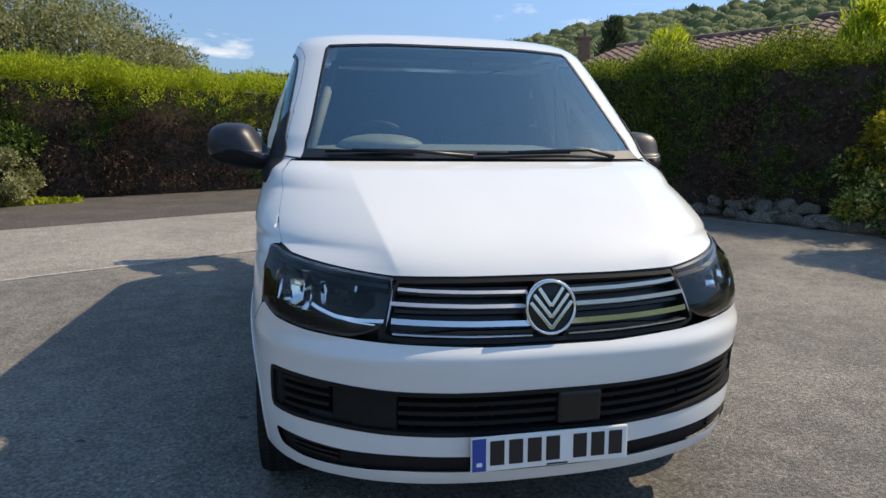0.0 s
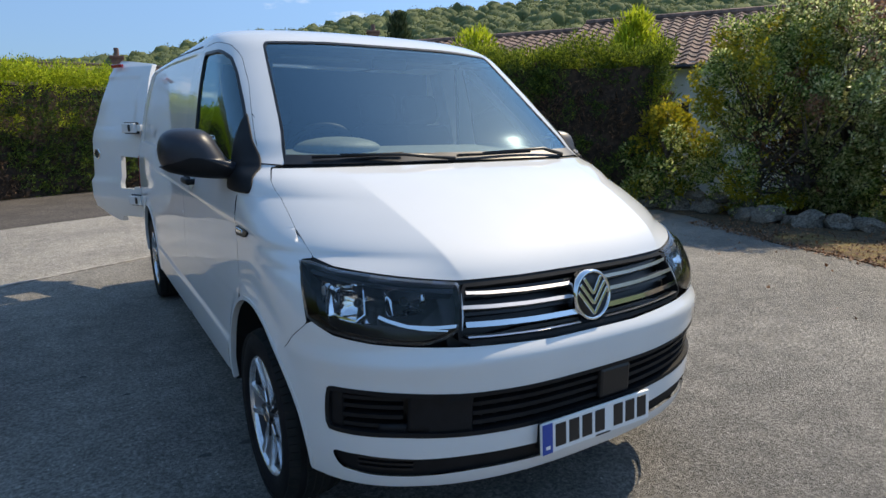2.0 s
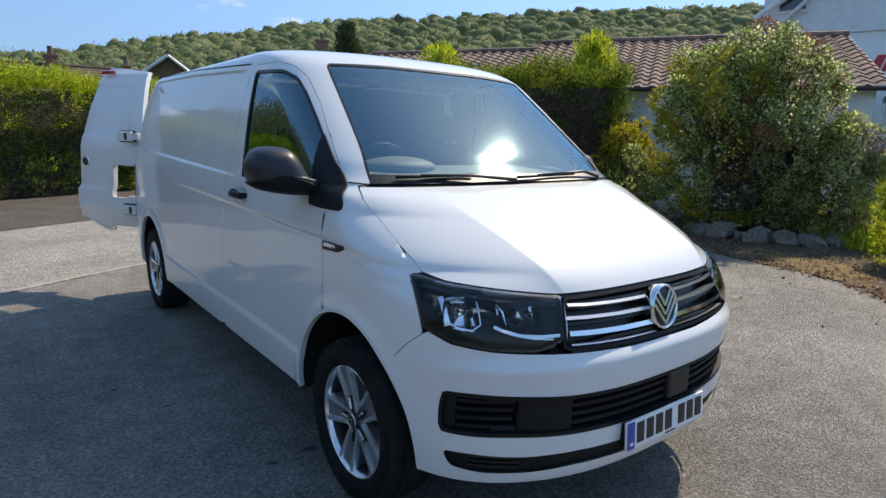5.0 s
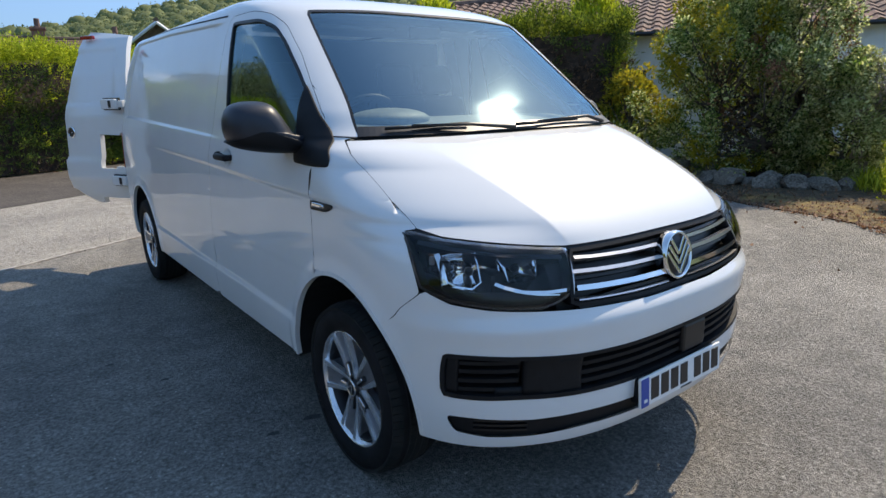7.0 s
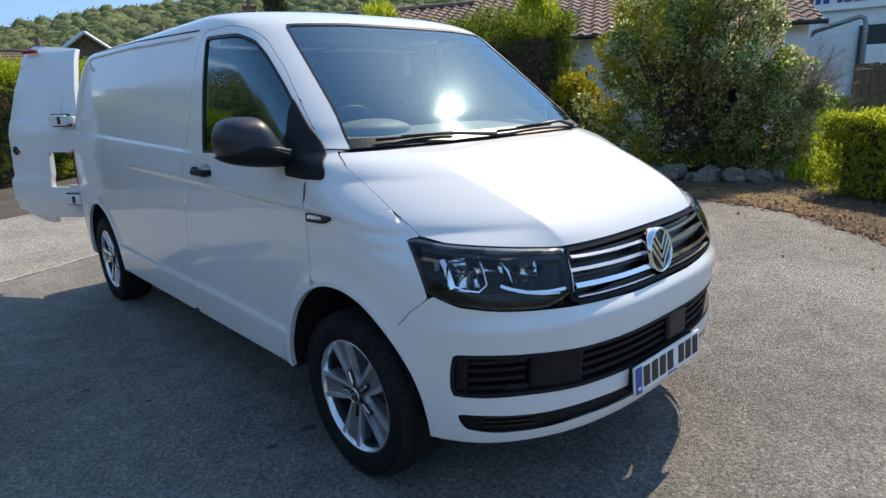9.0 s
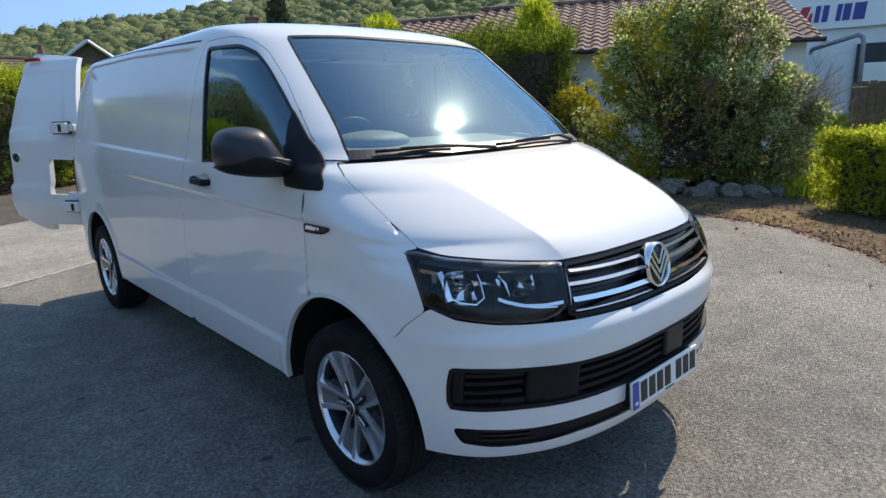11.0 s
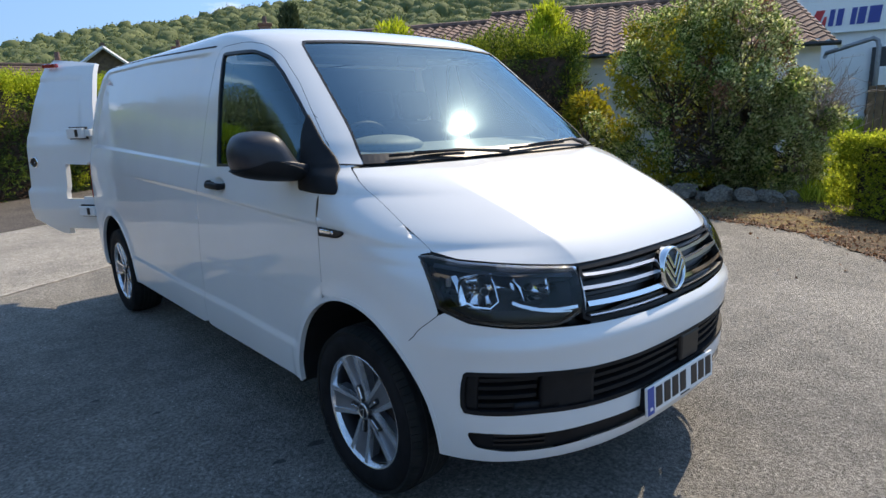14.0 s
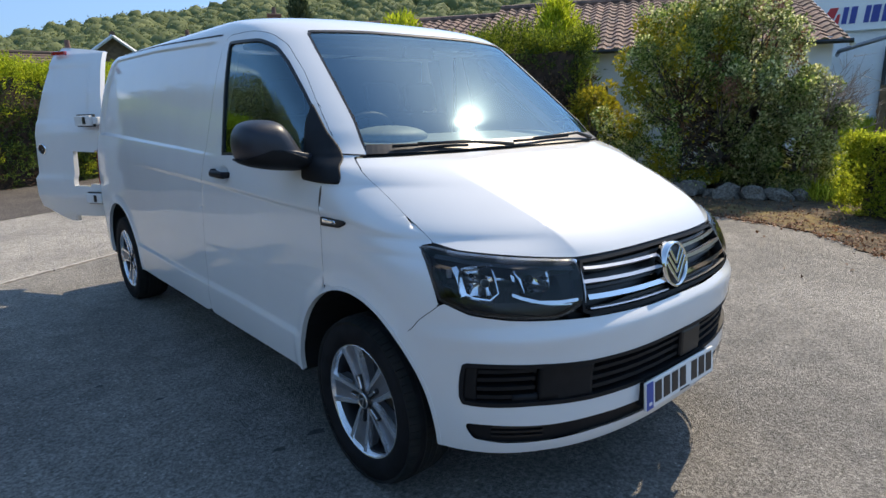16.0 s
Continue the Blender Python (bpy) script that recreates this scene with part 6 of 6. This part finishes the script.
for tier in range(2):
    for a, b in zip(line, line[1:]):
        d, L = 0.0, (b - a).length
        while d < L:
            s = rng.uniform(0.10, 0.20) * (0.8 if tier else 1.0)
            p = a + (b - a).normalized() * d + Vector((rng.uniform(-0.10, 0.16) + 0.08 * tier, rng.uniform(-0.10, 0.10) + 0.05 * tier, 0.0))
            if not (tier and (rng.random() < 0.35 or p.y < 4.2)):
                st = new("stone", stone_meshes[rng.integers(0, 7)])
                st.parent = edging
                st.matrix_local = Matrix.Translation(p - edging.location + Vector((0, 0, s * 0.45 + tier * 0.19))) @ Euler((rng.uniform(-0.3, 0.3), rng.uniform(-0.3, 0.3), rng.uniform(0, 6.3))).to_matrix().to_4x4() @ Matrix.Diagonal((s * rng.uniform(1.0, 1.5), s, s * rng.uniform(0.7, 1.15), 1))
            d += s * rng.uniform(1.7, 2.2)
litter_y = rng.uniform(-0.2, 4.4, 2400)
litter_p = np.stack([np.interp(litter_y, [-0.2, 0.2, 0.7, 1.4, 2.2, 3.2, 4.4], [4.25, 4.5, 5.08, 5.65, 5.85, 6.2, 6.5]) - 0.10 + 0.75 * np.abs(rng.normal(size=2400)) ** 1.3 * np.sign(rng.uniform(-0.015, 1, 2400)), litter_y, np.full(2400, 0.022)], -1)
ok = litter_p[:, 0] < 8.0
litter = leaf_object("leaf_litter", litter_p[ok], np.tile([0.6, 0.3, 0.04], (ok.sum(), 1)) * rng.choice([-1, 1], (ok.sum(), 1)), 0.045, 0.034, RUST_LEAF, None, seed=4, spread=0.22)
tagged(litter, "fallen brown leaves strewn along the bed", "leaf litter", kind="stuff")

# ---- buildings ----
def frame_of(origin, yaw):
    return Matrix.Translation(origin) @ Matrix.Rotation(radians(yaw), 4, "Z")


def gabled_house(name, label, at, yaw, length, depth, eave, ridge, wall_mat, tile_mat, wave=0.0, over=0.25, windows=(), chimneys=(), courses=12):
    """A house with its long front towards -y before it is turned; its origin is the front's middle."""
    root = tagged(new(name), label, "house")
    root.matrix_basis = frame_of(at, yaw)
    bm = bmesh.new()
    h = length / 2
    pts = [(-h, 0, 0), (h, 0, 0), (h, depth, 0), (-h, depth, 0), (-h, 0, eave), (h, 0, eave), (h, depth, eave), (-h, depth, eave), (-h, depth / 2, ridge - 0.12), (h, depth / 2, ridge - 0.12)]
    vs = [bm.verts.new(p) for p in pts]
    for f in ((0, 1, 5, 4), (2, 3, 7, 6), (1, 2, 6, 9, 5), (3, 0, 4, 8, 7)):
        bm.faces.new([vs[i] for i in f])
    part("wall", bm, wall_mat, root)
    for s in (0, 1):
        cols = max(8, int(length / 0.075)) if wave else 8
        verts, faces = [], []
        ln = h + over
        drop = (ridge - eave) / (depth / 2) * over
        for r in range(courses * 2):
            t = (r + 1) // 2 / courses
            lift = 0.03 if r % 2 == 0 else 0.0
            y = -over + (depth / 2 + over) * t
            z = eave - drop + (ridge - eave + drop) * t + lift
            for c in range(cols + 1):
                x = -ln + 2 * ln * c / cols
                verts.append((x, y if s == 0 else depth - y, z + wave * math.sin(x * math.tau / 0.30)))
        m = cols + 1
        for r in range(courses * 2 - 1):
            for c in range(cols):
                a = r * m + c
                faces.append((a, a + 1, a + m + 1, a + m) if s == 0 else (a + 1, a, a + m, a + m + 1))
        add_mesh("roof_slope", verts, faces, tile_mat, root, smooth=False)
    part("ridge", tube([(-h - over, depth / 2, ridge + 0.02), (h + over, depth / 2, ridge + 0.02)], 0.10, 8), tile_mat, root)
    for s in (-1, 1):
        for f in (0, 1):
            y0, y1 = (-over, depth / 2) if f == 0 else (depth + over, depth / 2)
            part("barge_board", tube([(s * (h + over), y0, eave - 0.18), (s * (h + over), y1, ridge - 0.06)], 0.06, 4), BOARD, root)
    part("gutter", tube([(-h - over, -over - 0.04, eave - 0.12), (h + over, -over - 0.04, eave - 0.12)], 0.05, 6), BOARD if wall_mat is not RENDER_WALL else DARK, root)
    for x, z, w, hh in windows:
        win = part("window", box((w, 0.08, hh), (x, -0.01, z), 0.01), BOARD, root)
        part("pane", box((w - 0.14, 0.05, hh - 0.14), (x, -0.04, z), 0.004), WINDOW, win)
    for x, y, w, z0, z1 in chimneys:
        ch = part("chimney", box((w, w, z1 - z0), (x, y, (z0 + z1) / 2), 0.02), BRICK, root)
        part("cap", box((w + 0.12, w + 0.12, 0.12), (x, y, z1), 0.02), BRICK, ch)
        part("pot", tube([(x, y, z1), (x, y, z1 + 0.45)], [0.13, 0.11], 10), TILE, ch)
    return root


# bungalow behind the shrubs: its front faces the drive
gabled_house("bungalow", "white bungalow with a red pantile roof behind the shrubs", (9.96, 6.30, 0), -58, 7.2, 8.0, 2.76, 4.28, RENDER_WALL, TILE, wave=0.035, courses=14,
             windows=((-1.2, 1.5, 1.2, 1.0), (1.6, 1.5, 1.2, 1.0)))
gabled_house("bungalow", "white bungalow wing with a red pantile roof", (7.0, 12.1, 0), -58, 5.6, 7.6, 2.9, 4.15, RENDER_WALL, TILE, wave=0.035, courses=13)


def from_eye(az, d, z):
    """A far place by its bearing from the drive's corner."""
    return Vector((-2.1 + d * math.sin(radians(az)), -1.0 + d * math.cos(radians(az)), z))


# clad workshop with a painted sign
shop = tagged(new("workshop"), "white timber-clad workshop with a red and blue sign", "building")
o = from_eye(73.3, 22.0, 0)
shop.matrix_basis = frame_of((o.x, o.y, 0), -72)
part("wall", box((9.0, 6.0, 4.9), (1.2, 3.1, 2.45), 0.02), RENDER_WALL, shop)
for k in range(15):
    part("board", box((9.2, 0.05, 0.185), (1.2, 0.06, 4.98 + 0.17 * k), 0.012), BOARD, shop)
part("upper_wall", box((9.0, 5.9, 2.6), (1.2, 3.1, 6.15), 0.02), BOARD, shop)
rf = bmesh.new()
for a, b in (((-3.6, -0.3, 5.4), (1.2, -0.3, 8.8)), ((6.0, -0.3, 5.4), (1.2, -0.3, 8.8))):
    tube([a, b], 0.10, 6, rf)
part("barge", rf, BOARD, shop)
part("down_pipe", tube([(-3.2, -0.12, 4.9), (-2.2, -0.14, 5.9), (-1.5, -0.14, 6.6)], 0.07, 8), BOARD, shop, smooth=True)
uw = part("window", box((0.9, 0.08, 1.5), (-2.6, 0.02, 6.3), 0.01), BOARD, shop)
part("pane", box((0.7, 0.06, 1.3), (-2.6, -0.02, 6.3), 0.004), WINDOW, uw)
sign = part("sign_board", box((6.2, 0.05, 0.95), (2.45, -0.02, 4.0), 0.01), PLATE, shop, "white sign board with red and blue shapes")
def slant(pts, mat, name="sign_shape"):
    bm = bmesh.new()
    pts = [(-0.80 + (x + 0.95) * 0.64, 3.73 + (z - 3.52) * 0.86) for x, z in pts]
    lo = [bm.verts.new((x, -0.05, z)) for x, z in pts]
    hi = [bm.verts.new((x, -0.065, z)) for x, z in pts]
    n = len(pts)
    bm.faces.new(lo)
    bm.faces.new(hi[::-1])
    for i in range(n):
        bm.faces.new((lo[i], hi[i], hi[(i + 1) % n], lo[(i + 1) % n]))
    bmesh.ops.recalc_face_normals(bm, faces=bm.faces[:])
    part(name, bm, mat, sign)
slant([(-0.95, 3.68), (-0.35, 3.68), (-0.35, 3.80), (-0.95, 3.76)], SIGN_RED)
slant([(-0.45, 3.52), (-0.02, 3.52), (0.22, 4.06), (-0.12, 4.06)], SIGN_RED)
slant([(0.05, 3.52), (0.26, 3.52), (0.30, 3.84), (0.20, 3.84)], SIGN_RED)
for x, w in ((0.36, 0.20), (0.66, 0.24), (1.20, 0.20), (1.46, 0.30), (1.86, 0.46)):  # plain slanted blocks
    slant([(x, 3.52), (x + w, 3.52), (x + w + 0.06, 4.06), (x + 0.06, 4.06)], SIGN_BLUE)
part("door_opening", box((2.6, 0.08, 2.6), (2.5, 0.0, 1.75), 0.01), DARK, shop, "dark doorway")
part("notice", box((1.0, 0.05, 0.6), (1.9, -0.12, 2.2), 0.02), PLATE, shop, "white notice board")
part("lower_band", box((9.1, 0.10, 0.5), (1.2, 0.02, 0.25), 0.01), RENDER_WALL, shop)

rail = tagged(new("handrail"), "grey steel handrail by the workshop", "rail")
rail.matrix_basis = shop.matrix_basis @ Matrix.Translation((0.4, -1.6, 0))
part("rail_tube", tube([(-0.36, 1.5, 2.87), (-0.36, 0, 2.87), (0.5, 0, 3.12), (0.68, 0, 3.17), (0.78, 0, 3.10), (0.82, 0, 2.95), (0.84, 0, 0)], 0.06, 8), STEEL, rail, smooth=True)

fence = tagged(new("fence"), "brown close-boarded timber fence", "fence")
o = from_eye(76.7, 15.5, 0)
fence.matrix_basis = frame_of((o.x, o.y, 0), -70)
for k in range(16):
    part("board", box((0.13, 0.025, 1.80 + 0.02 * (k % 3)), (k * 0.142, 0, 0.92), 0.006), WOOD, fence)
for z in (0.4, 1.3):
    part("rail", box((2.3, 0.05, 0.09), (1.06, 0.04, z), 0.008), WOOD, fence)
post = tagged(new("gate_post"), "weathered brown wooden post", "post")
o = from_eye(73.7, 13.0, 0)
post.location = (o.x, o.y, 0)
part("shaft", box((0.14, 0.14, 1.45), (0, 0, 0.72), 0.012), WOOD, post)


def bank_height(x):
    """The rise of the grass bank towards the workshop."""
    return 0.03 + 0.85 * step((np.asarray(x) - 9.6) / 7.5)


bx, by = np.meshgrid(np.linspace(9.2, 19.0, 28), np.linspace(-3.0, 6.0, 20))
verts = [(x + 0.3 * noise.noise(Vector((x, y, 2))), y, float(bank_height(x)) + 0.06 * noise.noise(Vector((x * 0.9, y * 0.9, 0)))) for x, y in zip(bx.ravel(), by.ravel())]
faces = [(r * 28 + c, r * 28 + c + 1, r * 28 + c + 29, r * 28 + c + 28) for r in range(19) for c in range(27)]
tagged(add_mesh("bank", verts, faces, GRASS), "sunny bank of rough grass", "ground", kind="structure")
rng = np.random.default_rng(12)
gp = np.stack([rng.uniform(8.0, 17.5, 30000), rng.uniform(-0.6, 4.6, 30000), np.zeros(30000)], -1)
gp[:, 2] = np.where(gp[:, 0] > 9.6, bank_height(gp[:, 0]), 0.02) - 0.02
gp = gp[np.degrees(np.arctan2(gp[:, 0] + 2.1, gp[:, 1] + 1.0)) > 72.6]
tagged(leaf_object("grass_tufts", gp, np.tile([0, 0, 1.0], (len(gp), 1)), 0.26, 0.022, PRIVET, None, seed=6, spread=0.35), "long sunny grass tufts", "grass", kind="stuff")

# houses across the lane
def far(az, d):
    p = from_eye(az, d, 0)
    return (p.x, p.y, 0)


cream = gabled_house("house", "cream house with a brick chimney beyond the hedge", (15.9, 29.35, 0), 66, 8.0, 3.0, 3.6, 5.3, CREAM, BROWN_TILE, chimneys=((2.33, 2.5, 0.66, 3.0, 6.95),), courses=10)
gw = part("window", box((0.08, 0.62, 1.35), (-4.02, 1.5, 3.55), 0.01), BOARD, cream)
part("pane", box((0.06, 0.46, 1.18), (-4.05, 1.5, 3.55), 0.004), WINDOW, gw)
gabled_house("house", "house with a brown tiled roof beyond the hedge", far(6.5, 31), -6, 11.0, 7.0, 3.1, 4.42, CREAM, BROWN_TILE, chimneys=((-0.75, 3.5, 0.52, 3.8, 4.85), (2.4, 3.5, 0.30, 4.0, 4.62)), courses=10)
gabled_house("house", "gabled house with white barge boards beyond the hedge", far(11.9, 29), -103, 4.0, 1.7, 3.8, 4.52, WOOD, BROWN_TILE, courses=8)
gabled_house("house", "house with a brown tiled roof beyond the hedge", far(18.5, 36), -14, 8.0, 7.0, 3.6, 5.0, CREAM, BROWN_TILE, chimneys=((0.8, 3.5, 0.66, 4.2, 5.9),), courses=10)
plume("conifer", far(28.6, 42), 9.0, 1.25, "tall dark conifer beyond the houses", 61, CONIFER, 5200, (0.45, 0.13))

# ---- wooded hill ----
SKYLINE = ((-60, 3.2), (-30, 3.6), (-10, 4.6), (0, 5.1), (6, 5.8), (10, 6.8), (15, 8.0), (20, 8.7), (24, 9.5), (30, 10.3), (38, 10.9), (50, 11.3), (70, 11.0), (90, 9.5), (120, 7))


def hill_height(az, d):
    """Ground height of the hill by bearing and distance."""
    el = np.interp(az, [s[0] for s in SKYLINE], [s[1] for s in SKYLINE])
    crest = 420 * np.tan(np.radians(el)) - 4.5
    t = np.clip((d - 90) / 330, 0, 1)
    return crest * t ** 1.25 - 0.5


azs, ds = np.linspace(-60, 120, 91), np.concatenate([np.linspace(80, 420, 24), [470, 560]])
verts, faces = [], []
for d in ds:
    for a in azs:
        p = from_eye(a, d, 0)
        z = float(hill_height(a, min(d, 420)))
        verts.append((p.x, p.y, z + (0 if d <= 420 else -(d - 420) * 0.25) + 2.0 * noise.noise(Vector((p.x * 0.02, p.y * 0.02, 0)))))
m = len(azs)
for r in range(len(ds) - 1):
    for c in range(m - 1):
        a = r * m + c
        faces.append((a + 1, a, a + m, a + m + 1))
tagged(add_mesh("hill", verts, faces, GRASS), "grassy ground of the wooded hill", "hill", kind="structure")
rng = np.random.default_rng(99)
ico = bmesh.new()
bmesh.ops.create_icosphere(ico, subdivisions=2, radius=1)
ico_v = np.array([v.co[:] for v in ico.verts])
ico_f = np.array([[v.index for v in f.verts] for f in ico.faces])
ico.free()
allv, allf, base, tips, ways = [], [], 0, [], []
for k in range(5600):
    az = rng.uniform(-12, 82)
    d = 100 + 330 * rng.uniform(0, 1) ** 0.7
    p = from_eye(az, d, 0)
    s = rng.uniform(1.7, 5.4) * (0.75 + d / 900)
    size = np.array((s, s, s * rng.uniform(0.75, 1.15)))
    at = np.array((p.x, p.y, float(hill_height(az, d)) + s * 0.40))
    lump = 1 + 0.16 * np.sin(ico_v @ rng.normal(size=3) * 3.1 + k) + 0.12 * np.sin(ico_v @ rng.normal(size=3) * 5.3 + 2 * k)
    allv.append(ico_v * lump[:, None] * size + at)
    allf.append(ico_f + base)
    base += len(ico_v)
    u = rng.normal(size=(42, 3)) + (-0.3, -0.5, 0.5)
    u /= np.linalg.norm(u, axis=1, keepdims=True)
    tips.append(u * size * rng.uniform(0.92, 1.16, (42, 1)) + at)
    ways.append(u)
allv, allf = np.concatenate(allv), np.concatenate(allf)
me = bpy.data.meshes.new("woodland")
me.vertices.add(len(allv))
me.vertices.foreach_set("co", allv.astype(np.float32).ravel())
me.loops.add(3 * len(allf))
me.loops.foreach_set("vertex_index", allf.astype(np.int32).ravel())
me.polygons.add(len(allf))
me.polygons.foreach_set("loop_start", np.arange(0, 3 * len(allf), 3, dtype=np.int32))
me.materials.append(WOODS)
me.update(calc_edges=True)
me.polygons.foreach_set("use_smooth", [True] * len(me.polygons))
tagged(leaf_object("woodland_leaves", np.concatenate(tips), np.concatenate(ways), 1.05, 0.70, WOODS, None, seed=98, spread=0.9), "leafy crowns of the far deciduous woodland", "woods", kind="stuff")
tagged(new("woodland", me), "far deciduous woodland covering the hill", "woods", kind="stuff")
